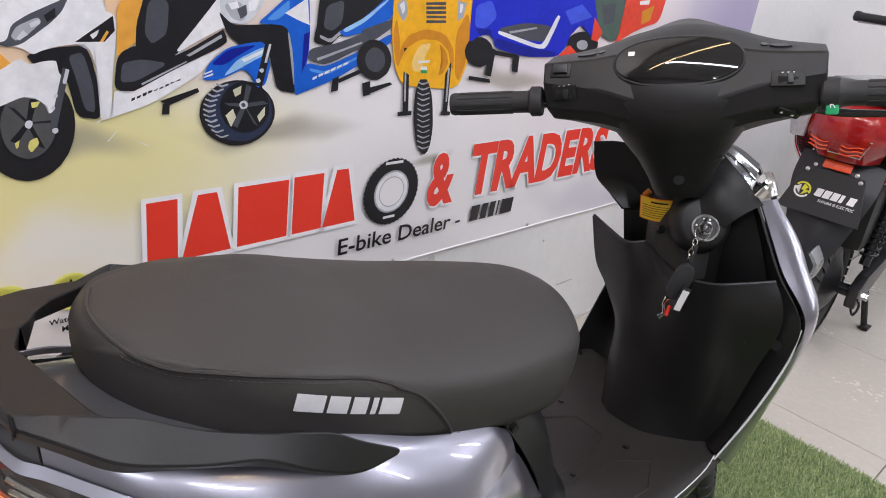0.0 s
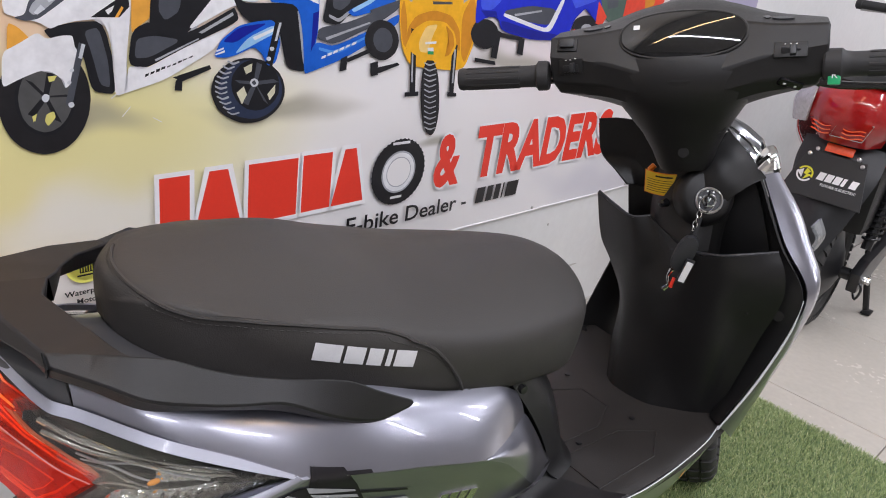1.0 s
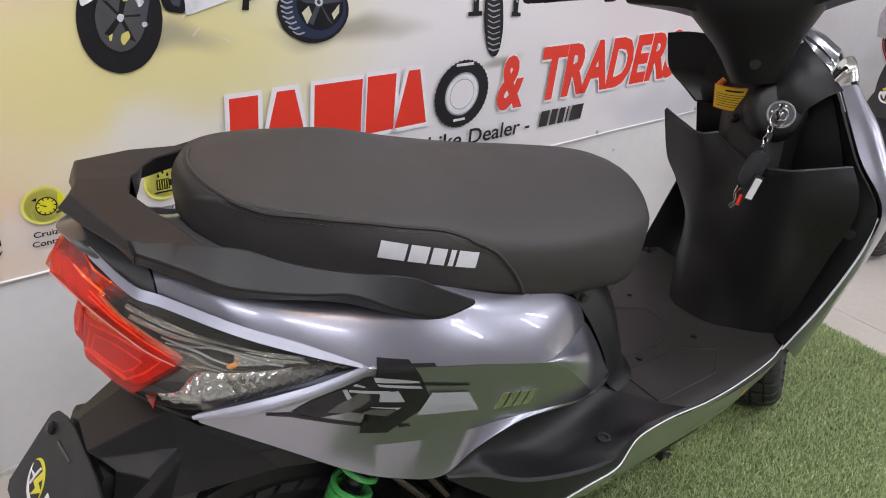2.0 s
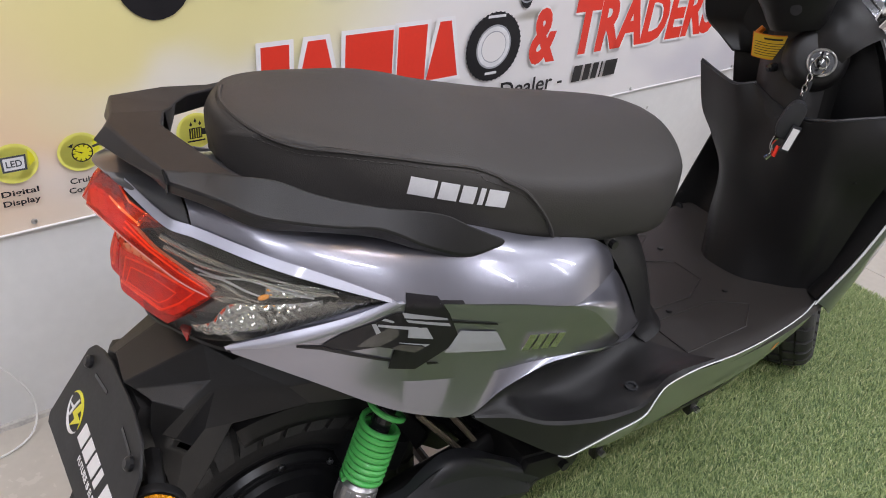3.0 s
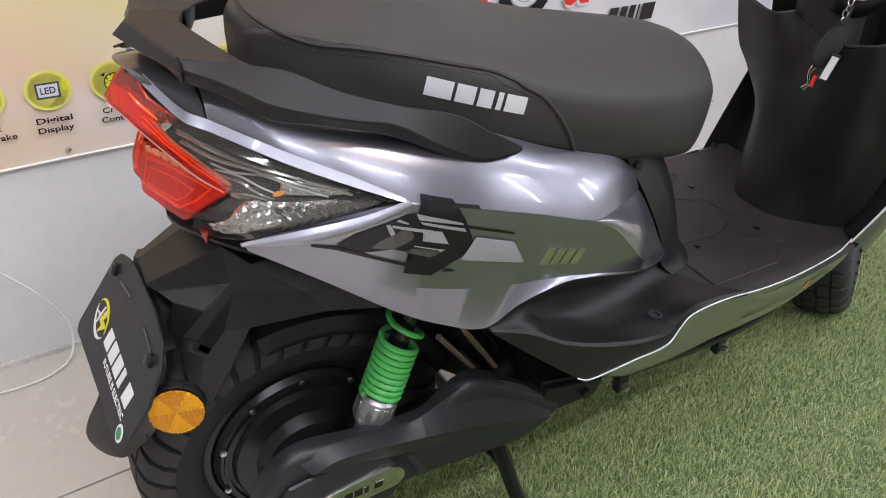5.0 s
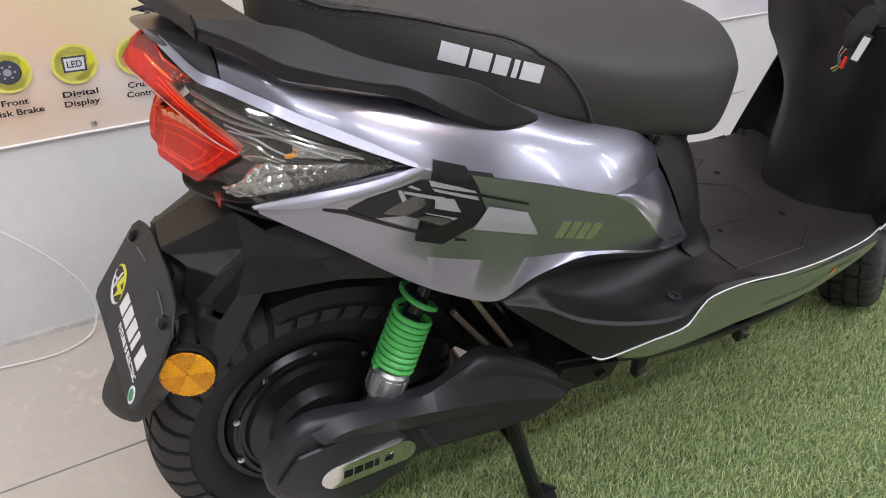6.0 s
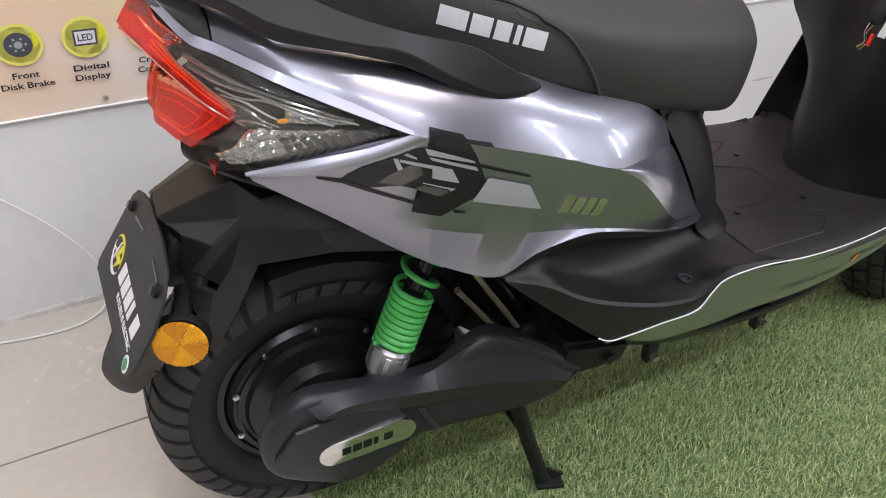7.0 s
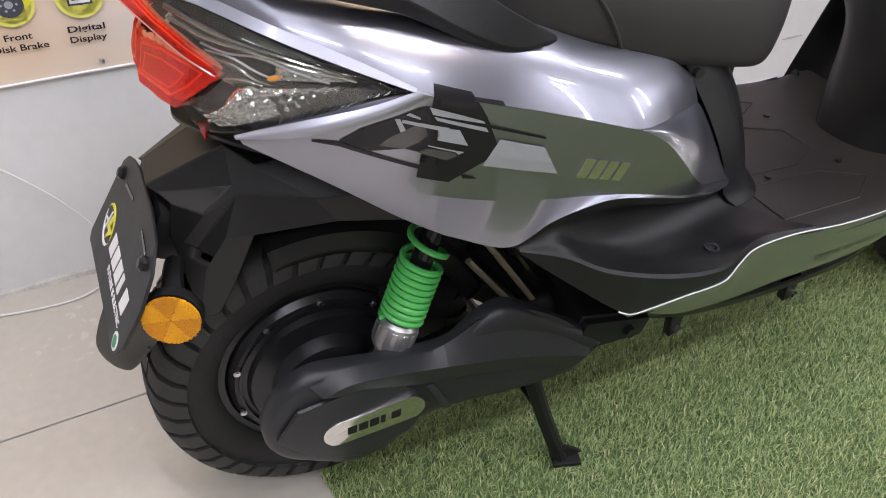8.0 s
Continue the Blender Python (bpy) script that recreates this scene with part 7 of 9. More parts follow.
BRIDGE_LEFT = [
    [(-0.079, 0.0, 0.782), (-0.127, 0.0, 0.786), (-0.13, 0.0, 0.774), (-0.12, 0.0, 0.768), (-0.075, 0.004, 0.755)],
    [(-0.07, 0.01, 0.78), (-0.122, 0.026, 0.785), (-0.128, 0.03, 0.771), (-0.12, 0.03, 0.765), (-0.066, 0.03, 0.753)],
    [(-0.062, 0.024, 0.779), (-0.117, 0.05, 0.784), (-0.121, 0.055, 0.769), (-0.113, 0.052, 0.763), (-0.057, 0.056, 0.752)],
    [(-0.044, 0.05, 0.775), (-0.061, 0.079, 0.776), (-0.064, 0.085, 0.764), (-0.058, 0.08, 0.757), (-0.041, 0.066, 0.75)],
    [(-0.004, 0.087, 0.765), (-0.01, 0.098, 0.766), (-0.012, 0.105, 0.754), (-0.008, 0.1, 0.746), (-0.01, 0.085, 0.747)],
]


def lerp_rows(stations, per):
    out = []
    for a, b in zip(stations[:-1], stations[1:]):
        for f in np.linspace(0, 1, per, endpoint=False):
            out.append(np.array(a) * (1 - f) + np.array(b) * f)
    return out + [np.array(stations[-1])]


blades = [spline(c, 44) for c in (BLADE_IN, BLADE_RIDGE, BLADE_KNEE, BLADE_UNDER, BLADE_IN_LOW)]
blade = [np.array([c[k] for c in blades]) for k in range(44)]
right = lerp_rows(BRIDGE_RIGHT + [blade[0]], 4)[:-1] + blade
left = lerp_rows(BRIDGE_LEFT, 5) + [b * np.array([1, -1, 1]) for b in blade[22:]]
for rows in (right, left):
    bm = bmesh.new()
    V = grid(bm, rows, close_u=True)
    tip = bm.verts.new(np.mean(rows[-1], 0) + np.array([0.004, 0, -0.001]))
    for k in range(5):
        bm.faces.new([V[-1][k], V[-1][(k + 1) % 5], tip])
    part("grab_rail", bm, M_BLACK, scooter, "satin black swept grab rail", 24, bevel=0.0022)
part("rail_joint", sweep([(-0.113, -0.1195, 0.7805), (-0.113, -0.1295, 0.7725), (-0.112, -0.121, 0.76)], 0.0012, 6), M_GLOSS, scooter)
part("rail_bracket", block(0.03, 0.1, 0.02, pose(-0.1, 0, 0.757), 0.005), M_BLACK, scooter)

# seat
SX = [-0.037, -0.033, -0.02, 0.003, 0.055, 0.1, 0.15, 0.19, 0.23, 0.285, 0.35, 0.45, 0.53, 0.57, 0.6, 0.618, 0.626]
SW = [0.01, 0.034, 0.066, 0.1, 0.14, 0.154, 0.163, 0.167, 0.169, 0.168, 0.162, 0.143, 0.115, 0.092, 0.064, 0.038, 0.012]
STOP = [0.765, 0.775, 0.785, 0.789, 0.788, 0.787, 0.783, 0.774, 0.762, 0.75, 0.737, 0.723, 0.711, 0.697, 0.672, 0.645, 0.62]
SLEFT = [0.02, 0.034, 0.052, 0.072, 0.094, 0.108, 0.12, 0.13, 0.137, 0.139, 0.137, 0.127, 0.108, 0.088, 0.06, 0.034, 0.01]
SEDGE = [0.755, 0.762, 0.772, 0.778, 0.774, 0.7635, 0.7505, 0.738, 0.724, 0.708, 0.694, 0.676, 0.658, 0.644, 0.63, 0.618, 0.608]
SBOT = [0.735, 0.732, 0.724, 0.711, 0.692, 0.68, 0.667, 0.656, 0.645, 0.632, 0.613, 0.588, 0.566, 0.561, 0.564, 0.575, 0.59]


def smooth(vals):
    return spline([(a, b) for a, b in zip(SX, vals)], 240)


tables = [smooth(v) for v in (SW, STOP, SEDGE, SBOT, SLEFT)]
rows = []
for x in np.concatenate([np.linspace(-0.0365, 0.0, 14), np.linspace(0.01, 0.52, 46), np.linspace(0.53, 0.6255, 24)]):
    wr, t, e, b, wl = [float(np.interp(x, k[:, 0], k[:, 1])) for k in tables]
    halves = []
    for w in (wr, wl):
        wb = w * (0.93 if x > 0.2 else 0.95)
        half = [(0, t), (0.3 * w, t - 0.05 * (t - e)), (0.55 * w, t - 0.2 * (t - e)), (0.78 * w, t - 0.46 * (t - e)), (0.92 * w, t - 0.74 * (t - e)), (0.985 * w, e + 0.004), (w * 1.004, e - 0.006), (w, (e * 0.55 + b * 0.45)), (wb + 0.2 * (w - wb), b + 0.012), (wb - 0.004, b), (wb * 0.8, b - 0.004), (0, b - 0.004)]
        halves.append(spline([(0, y, z) for y, z in half], 34))
    rows.append([(x, -y, z) for _, y, z in halves[0]] + [(x, y, z) for _, y, z in halves[1][-2:0:-1]])
bm = bmesh.new()
grid(bm, rows, close_u=True, cap=True)
bmesh.ops.recalc_face_normals(bm, faces=bm.faces)
bm.normal_update()
SEAT_BVH = BVHTree.FromBMesh(bm)
seat = part("seat", bm, M_SEAT, scooter, "long stepped black vinyl seat with grey stitching", 60)


def seat_side(x, z, gap):
    h = SEAT_BVH.ray_cast(Vector((x, -1, z)), Vector((0, 1, 0)))
    return Vector((x, (h[0].y if h[0] is not None else -0.1) - gap, z))


SEAM = [(-0.012, 0.04, 0.784), (-0.02, 0.018, 0.782), (-0.024, -0.004, 0.781), (-0.0235, -0.027, 0.7805), (-0.02, -0.05, 0.7795), (-0.009, -0.087, 0.778), (0.008, -0.108, 0.775), (0.041, -0.134, 0.776), (0.08, -0.147, 0.7705), (0.13, -0.1535, 0.757), (0.167, -0.158, 0.747), (0.197, -0.1645, 0.734), (0.226, -0.1695, 0.718), (0.248, -0.172, 0.696), (0.268, -0.169, 0.671), (0.284, -0.164, 0.647), (0.292, -0.159, 0.63)]


def on_seat(p, gap, drop=0.0):
    h = SEAT_BVH.find_nearest(Vector(p) - Vector((0, 0, drop)))
    out = Vector((p[0] - 0.15, p[1], 0.05)).normalized()
    n = h[1] if h[1].dot(out) > 0 else -h[1]
    return h[0] + n * gap


def eased(pts, times=8):
    for _ in range(times):
        pts = [pts[0]] + [(a + b * 2 + c) / 4 for a, b, c in zip(pts, pts[1:], pts[2:])] + [pts[-1]]
    return pts


seam = spline(SEAM, 340)
part("seam", sweep(eased([on_seat(p, 0.0008) for p in seam]), 0.0021, 6), M_SEAT, seat, "raised seam")
bm = bmesh.new()
low = eased([on_seat(p, 0.0009, 0.006) for p in seam])
for k in range(0, len(low) - 4, 4):
    sweep([low[k], low[k + 1], low[k + 2]], 0.0005, 4, None, bm)
part("stitching", bm, M_SEAM, seat, "grey stitching")


# maker's mark on the seat's side
def seat_patch(outline):
    bm = bmesh.new()
    f = bm.faces.new([bm.verts.new((x, 0, z)) for x, z in outline])
    bmesh.ops.triangulate(bm, faces=[f])
    bmesh.ops.subdivide_edges(bm, edges=bm.edges, cuts=5, use_grid_fill=True)
    for v in bm.verts:
        v.co = seat_side(v.co.x, v.co.z, 0.001)
    return bm


for k, (x0, x1) in enumerate([(0.096, 0.123), (0.1265, 0.1465), (0.15, 0.166), (0.1705, 0.1765), (0.18, 0.204)]):
    za, zb = 0.7335 - 0.29 * (x0 - 0.096), 0.7335 - 0.29 * (x1 - 0.096)
    h = 0.018
    part("seat_mark", seat_patch([(x0, za), (x1, zb), (x1 + 0.003, zb + h), (x0 + 0.003, za + h)]), M_MARK, seat, "silver-white maker's mark" if k == 0 else "")

# black column under the seat's nose and the floorboard
part("seat_column", sheet(skin([
    [(0.395, -0.137, 0.6), (0.46, -0.128, 0.52), (0.515, -0.118, 0.44), (0.54, -0.11, 0.385), (0.56, -0.12, 0.368)],
    [(0.46, -0.11, 0.595), (0.52, -0.105, 0.52), (0.565, -0.098, 0.44), (0.59, -0.095, 0.385), (0.61, -0.1, 0.368)],
    [(0.51, -0.05, 0.59), (0.56, -0.05, 0.52), (0.6, -0.05, 0.44), (0.62, -0.05, 0.385), (0.64, -0.05, 0.368)],
    [(0.52, 0.0, 0.59), (0.57, 0.0, 0.52), (0.61, 0.0, 0.44), (0.63, 0.0, 0.385), (0.65, 0, 0.368)],
    [(0.51, 0.05, 0.59), (0.56, 0.05, 0.52), (0.6, 0.05, 0.44), (0.62, 0.05, 0.385), (0.64, 0.05, 0.368)],
    [(0.46, 0.11, 0.595), (0.52, 0.105, 0.52), (0.565, 0.098, 0.44), (0.59, 0.095, 0.385), (0.61, 0.1, 0.368)],
    [(0.395, 0.137, 0.6), (0.46, 0.128, 0.52), (0.515, 0.118, 0.44), (0.54, 0.11, 0.385), (0.56, 0.12, 0.368)],
], 20, 30), 0.003), M_BLACK, scooter, "matt black panel under the seat")
part("column_screw", lathe([(0.006, -0.145), (0.006, -0.138)], 8, (0.41, 0, 0.592)), M_HUB, scooter)
FOOT = [
    [(0.158, -0.2115, 0.475), (0.201, -0.2105, 0.4925), (0.249, -0.205, 0.4975), (0.289, -0.198, 0.4925), (0.347, -0.187, 0.4735), (0.41, -0.172, 0.4495), (0.477, -0.147, 0.4265), (0.54, -0.11, 0.401)],
    [(0.16, -0.2105, 0.472), (0.204, -0.208, 0.486), (0.252, -0.2, 0.488), (0.293, -0.192, 0.481), (0.35, -0.18, 0.461), (0.412, -0.164, 0.438), (0.478, -0.14, 0.417), (0.543, -0.106, 0.397)],
    [(0.164, -0.209, 0.470), (0.21, -0.2, 0.477), (0.26, -0.178, 0.457), (0.31, -0.158, 0.441), (0.37, -0.142, 0.424), (0.44, -0.127, 0.405), (0.5, -0.112, 0.391), (0.55, -0.1, 0.388)],
    [(0.166, -0.2085, 0.469), (0.212, -0.2, 0.47), (0.268, -0.178, 0.432), (0.32, -0.16, 0.405), (0.38, -0.15, 0.391), (0.445, -0.138, 0.38), (0.508, -0.122, 0.373), (0.558, -0.108, 0.373)],
    [(0.168, -0.209, 0.468), (0.216, -0.203, 0.464), (0.278, -0.189, 0.417), (0.335, -0.179, 0.389), (0.39, -0.172, 0.377), (0.448, -0.161, 0.371), (0.512, -0.142, 0.367), (0.57, -0.125, 0.368)],
    [(0.169, -0.2095, 0.4675), (0.218, -0.2095, 0.4585), (0.276, -0.204, 0.4165), (0.332, -0.199, 0.391), (0.395, -0.195, 0.3745), (0.452, -0.189, 0.3695), (0.515, -0.176, 0.372), (0.59, -0.165, 0.372)],
    [(0.169, -0.2105, 0.467), (0.22, -0.215, 0.452), (0.274, -0.217, 0.419), (0.33, -0.217, 0.395), (0.398, -0.216, 0.374), (0.452, -0.2145, 0.3665), (0.475, -0.2115, 0.372), (0.495, -0.2075, 0.383), (0.515, -0.2055, 0.389), (0.55, -0.2045, 0.388), (0.615, -0.203, 0.379)],
]
FOOT_SIDE = [
    FOOT[-1],
    [(0.169, -0.2125, 0.466), (0.22, -0.2185, 0.448), (0.274, -0.2205, 0.415), (0.33, -0.2205, 0.391), (0.398, -0.2195, 0.37), (0.454, -0.2175, 0.3625), (0.477, -0.2145, 0.368), (0.497, -0.2105, 0.379), (0.517, -0.2085, 0.385), (0.552, -0.2075, 0.384), (0.617, -0.206, 0.376)],
    [(0.165, -0.2125, 0.468), (0.2, -0.2165, 0.437), (0.25, -0.2205, 0.395), (0.295, -0.2225, 0.358), (0.318, -0.2225, 0.343), (0.335, -0.2205, 0.339), (0.405, -0.2185, 0.342), (0.464, -0.2175, 0.347), (0.483, -0.2145, 0.366), (0.5, -0.2115, 0.378), (0.535, -0.2105, 0.384), (0.62, -0.2075, 0.377)],
]
both("foot_panel", FOOT, 64, 44, M_BLACK, scooter, 0.003, "matt black moulded foot panel", 30)
both("foot_panel_side", FOOT_SIDE, 64, None, M_BLACK, scooter, 0.003, "", 30)
for s in (-1, 1):
    part("panel_screw", lathe([(0.0095, 0.368), (0.0095, 0.3725), (0.0065, 0.3725), (0.006, 0.3695), (0.0, 0.3695)], 16, (0.464, s * 0.184, 0), "z"), M_BLACK_SHEEN, scooter)
DECK = [[(0.54, y, 0.368 + 0.002 * math.cos(y * 20)), (0.65, y * 1.0, 0.367), (0.78, y * 0.97, 0.367), (0.9, y * 0.9, 0.372), (0.96, y * 0.86, 0.385)] for y in (-0.202, -0.196, -0.15, -0.08, 0, 0.08, 0.15, 0.196, 0.202)]
DECK[0] = [(x, y, z - 0.012) for x, y, z in DECK[0]]
DECK[-1] = [(x, y, z - 0.012) for x, y, z in DECK[-1]]
deck = part("floorboard", sheet(skin(DECK, 30, 40), 0.006), M_MAT, scooter, "dusty black plastic floorboard with raised outlines")
for outline in ([(0.6, -0.165), (0.74, -0.16), (0.80, -0.12), (0.74, -0.085), (0.6, -0.085)], [(0.585, -0.06), (0.72, -0.06), (0.78, -0.03), (0.78, 0.03), (0.72, 0.06), (0.585, 0.06)], [(0.6, 0.165), (0.74, 0.16), (0.80, 0.12), (0.74, 0.085), (0.6, 0.085)]):
    part("deck_rib", sweep([(x, y, 0.3672) for x, y in outline], 0.0014, 6, None, None, True), M_MAT, deck)
for x, y in ((0.655, -0.075), (0.655, 0.075), (0.79, -0.075), (0.79, 0.075)):
    part("deck_screw", lathe([(0.005, 0.367), (0.005, 0.3705), (0.003, 0.3705)], 10, (x, y, 0), "z"), M_HUB, deck)
EDGE = [(0.17, -0.212, 0.459), (0.208, -0.217, 0.427), (0.272, -0.222, 0.376), (0.304, -0.2235, 0.3505), (0.319, -0.2235, 0.3415), (0.335, -0.2215, 0.337), (0.405, -0.2195, 0.34), (0.464, -0.2185, 0.345), (0.483, -0.2155, 0.364), (0.5, -0.2125, 0.377), (0.535, -0.2115, 0.383), (0.58, -0.2095, 0.382), (0.66, -0.2065, 0.3735), (0.76, -0.196, 0.366), (0.86, -0.183, 0.368), (0.9, -0.174, 0.377)]
SKIRT = [
    EDGE[3:],
    [(0.322, -0.2215, 0.335), (0.4, -0.216, 0.328), (0.468, -0.214, 0.33), (0.506, -0.209, 0.36), (0.56, -0.207, 0.366), (0.65, -0.203, 0.358), (0.77, -0.193, 0.35), (0.88, -0.177, 0.355), (0.91, -0.172, 0.365)],
    [(0.335, -0.205, 0.325), (0.43, -0.192, 0.28), (0.52, -0.186, 0.272), (0.62, -0.182, 0.278), (0.78, -0.175, 0.285), (0.9, -0.16, 0.3), (0.93, -0.16, 0.32)],
    [(0.345, -0.18, 0.31), (0.44, -0.165, 0.258), (0.53, -0.16, 0.245), (0.63, -0.158, 0.244), (0.79, -0.15, 0.245), (0.91, -0.135, 0.26), (0.95, -0.13, 0.28)],
]
skirts = both("side_skirt", SKIRT, 40, 16, M_SILVER, scooter, 0.002, "silver-grey skirt under the floorboard", 40)
for s in (1, -1):
    part("edge_strip", sweep(EDGE[3:] if s == 1 else mir(EDGE[3:]), 0.0009, 8, 60), M_STRIPE, scooter, "thin pale edge strip")
bm = bmesh.new()
bm.from_mesh(skirts[0].data)
SKIRT_BVH = BVHTree.FromBMesh(bm)
bm.free()
for k in range(5):
    x = 0.80 + 0.017 * k
    part("skirt_mark", drape([(x, 0.312), (x + 0.012, 0.312), (x + 0.015, 0.327), (x + 0.003, 0.327)], SKIRT_BVH, 0.0012, 2), M_ORANGE if k == 0 else M_SILVER_DARK, skirts[0])
for k in range(16):
    x = 0.655 + 0.0085 * k
    if k not in (6, 9):
        part("skirt_mark", drape([(x, 0.302), (x + 0.006, 0.302), (x + 0.007, 0.309), (x + 0.001, 0.309)], SKIRT_BVH, 0.0012, 1), M_SILVER_DARK, skirts[0])
part("belly_tray", sheet(skin([[(0.36, -0.16, 0.3), (0.5, -0.155, 0.235), (0.8, -0.14, 0.225), (0.95, -0.12, 0.27)], [(0.36, -0.13, 0.25), (0.5, -0.13, 0.2), (0.8, -0.12, 0.19), (0.95, -0.11, 0.24)], [(0.36, 0.13, 0.25), (0.5, 0.13, 0.2), (0.8, 0.12, 0.19), (0.95, 0.11, 0.24)], [(0.36, 0.16, 0.3), (0.5, 0.155, 0.235), (0.8, 0.14, 0.225), (0.95, 0.12, 0.27)]], 24, 16), 0.004), M_BLACK, scooter, "black tray under the floorboard")
for x in (0.5, 0.72):
    for s in (-1, 1):
        part("tray_bracket", slab([(x - 0.012, 0.23), (x + 0.016, 0.23), (x + 0.012, 0.168), (x - 0.004, 0.158)], s * 0.122 - 0.008, s * 0.122 + 0.008, 0.003), M_BLACK, scooter)
        part("tray_bolt", lathe([(0.006, s * 0.14), (0.006, s * 0.126)], 6, (x + 0.004, 0, 0.175)), M_STEEL, scooter)

# ---- front of the grey scooter ----
# leg shield: middle column, knee pockets and wings
COLUMN = [
    [(0.885, 0.164, 0.684), (0.885, 0.135, 0.608), (0.885, 0.105, 0.576), (0.885, 0.065, 0.52), (0.895, 0.065, 0.418), (0.86, 0.034, 0.367)],
    [(0.852, 0.06, 0.679), (0.855, 0.039, 0.615), (0.865, 0.039, 0.547), (0.868, 0.029, 0.471), (0.846, 0.009, 0.367)],
    [(0.866, 0.035, 0.688), (0.862, -0.01, 0.641), (0.858, -0.011, 0.582), (0.862, -0.029, 0.502), (0.852, -0.055, 0.367)],
    [(0.84, -0.069, 0.67), (0.846, -0.072, 0.632), (0.85, -0.071, 0.591), (0.858, -0.085, 0.51), (0.882, -0.095, 0.367)],
    [(0.838, -0.122, 0.685), (0.845, -0.125, 0.646), (0.855, -0.133, 0.588), (0.868, -0.138, 0.518), (0.905, -0.12, 0.367)],
    [(0.85, -0.149, 0.696), (0.855, -0.154, 0.657), (0.872, -0.156, 0.605), (0.9, -0.155, 0.543), (0.92, -0.135, 0.368)],
    [(0.89, -0.183, 0.707), (0.893, -0.201, 0.68), (0.905, -0.205, 0.635), (0.925, -0.18, 0.543), (0.93, -0.148, 0.37)],
]
part("leg_shield", sheet(skin(COLUMN, 40, 56), 0.004), M_BLACK, scooter, "matt black leg shield with knee pockets", 50)
# wings that reach out to the painted edge
WING_R = [
    [(0.9, -0.176, 0.38), (0.93, -0.196, 0.468), (0.95, -0.214, 0.569), (0.946, -0.217, 0.64), (0.933, -0.168, 0.705), (0.929, -0.138, 0.75), (0.925, -0.102, 0.803), (0.906, -0.05, 0.852)],
    [(0.912, -0.155, 0.376), (0.938, -0.172, 0.46), (0.948, -0.185, 0.555), (0.94, -0.19, 0.63), (0.94, -0.15, 0.70), (0.938, -0.125, 0.745), (0.938, -0.09, 0.795), (0.92, -0.04, 0.84)],
    [(0.932, -0.14, 0.372), (0.945, -0.15, 0.455), (0.95, -0.155, 0.54), (0.955, -0.15, 0.62), (0.97, -0.12, 0.69), (0.975, -0.1, 0.74), (0.975, -0.07, 0.78), (0.96, -0.03, 0.82)],
]
part("leg_shield_wing", sheet(skin(WING_R, 44, 14), 0.004), M_BLACK, scooter, "", 50)
WING_L = [
    [(0.94, 0.142, 0.555), (0.94, 0.165, 0.472), (0.94, 0.189, 0.382), (0.94, 0.208, 0.3)],
    [(0.985, 0.1, 0.57), (0.985, 0.11, 0.5), (0.98, 0.12, 0.43), (0.97, 0.13, 0.36)],
    [(0.95, 0.05, 0.56), (0.95, 0.05, 0.49), (0.94, 0.05, 0.42), (0.93, 0.05, 0.36)],
]
part("leg_shield_wing", sheet(skin(WING_L, 20, 12), 0.004), M_BLACK, scooter, "", 50)
UPPER_L = [
    [(0.885, 0.199, 0.813), (0.885, 0.18, 0.756), (0.885, 0.143, 0.735), (0.885, 0.11, 0.717)],
    [(0.905, 0.165, 0.822), (0.915, 0.15, 0.76), (0.92, 0.12, 0.735), (0.92, 0.1, 0.712)],
    [(0.95, 0.1, 0.822), (0.96, 0.1, 0.75), (0.965, 0.085, 0.72), (0.965, 0.07, 0.69)],
]
part("leg_shield_wing", sheet(skin(UPPER_L, 20, 12), 0.004), M_BLACK, scooter, "", 50)
part("pocket_back", sheet(skin([[(0.925, 0.15, 0.80), (0.925, 0.135, 0.715), (0.925, 0.12, 0.66), (0.93, 0.1, 0.58)], [(0.945, 0.08, 0.80), (0.942, 0.07, 0.73), (0.94, 0.065, 0.66), (0.94, 0.055, 0.58)], [(0.92, 0.02, 0.80), (0.905, 0.02, 0.73), (0.905, 0.015, 0.66), (0.905, 0.015, 0.58)]], 14, 12), 0.003), M_BLACK, scooter)
part("column_neck", sheet(skin([[(0.885, 0.05, 0.77), (0.878, 0.045, 0.72), (0.868, 0.035, 0.686)], [(0.862, 0.01, 0.775), (0.857, 0.005, 0.72), (0.86, -0.012, 0.648)], [(0.868, -0.04, 0.78), (0.862, -0.045, 0.72), (0.85, -0.06, 0.665)], [(0.89, -0.06, 0.78), (0.89, -0.065, 0.72), (0.88, -0.075, 0.668)]], 12, 14), 0.003), M_BLACK, scooter, "", 50)
# inside of the pockets and the dark back of the shield
part("pocket", sheet(skin([
    [(0.965, 0.02, 0.5), (0.955, 0.02, 0.6), (0.935, 0.01, 0.7), (0.945, 0.0, 0.82)],
    [(0.965, -0.05, 0.5), (0.955, -0.05, 0.6), (0.935, -0.06, 0.7), (0.945, -0.04, 0.83)],
    [(0.965, -0.11, 0.5), (0.958, -0.12, 0.6), (0.945, -0.11, 0.7), (0.95, -0.06, 0.82)],
    [(0.955, -0.17, 0.5), (0.95, -0.19, 0.6), (0.95, -0.15, 0.7), (0.955, -0.08, 0.8)],
], 24, 20), 0.004), M_BLACK, scooter, "dark inside of the glove pocket", 60)
part("pocket_floor", sheet(skin([[(0.96, 0.02, 0.6), (0.96, -0.18, 0.6)], [(0.86, -0.01, 0.585), (0.88, -0.17, 0.6)]], 10, 4), 0.003), M_BLACK, scooter)
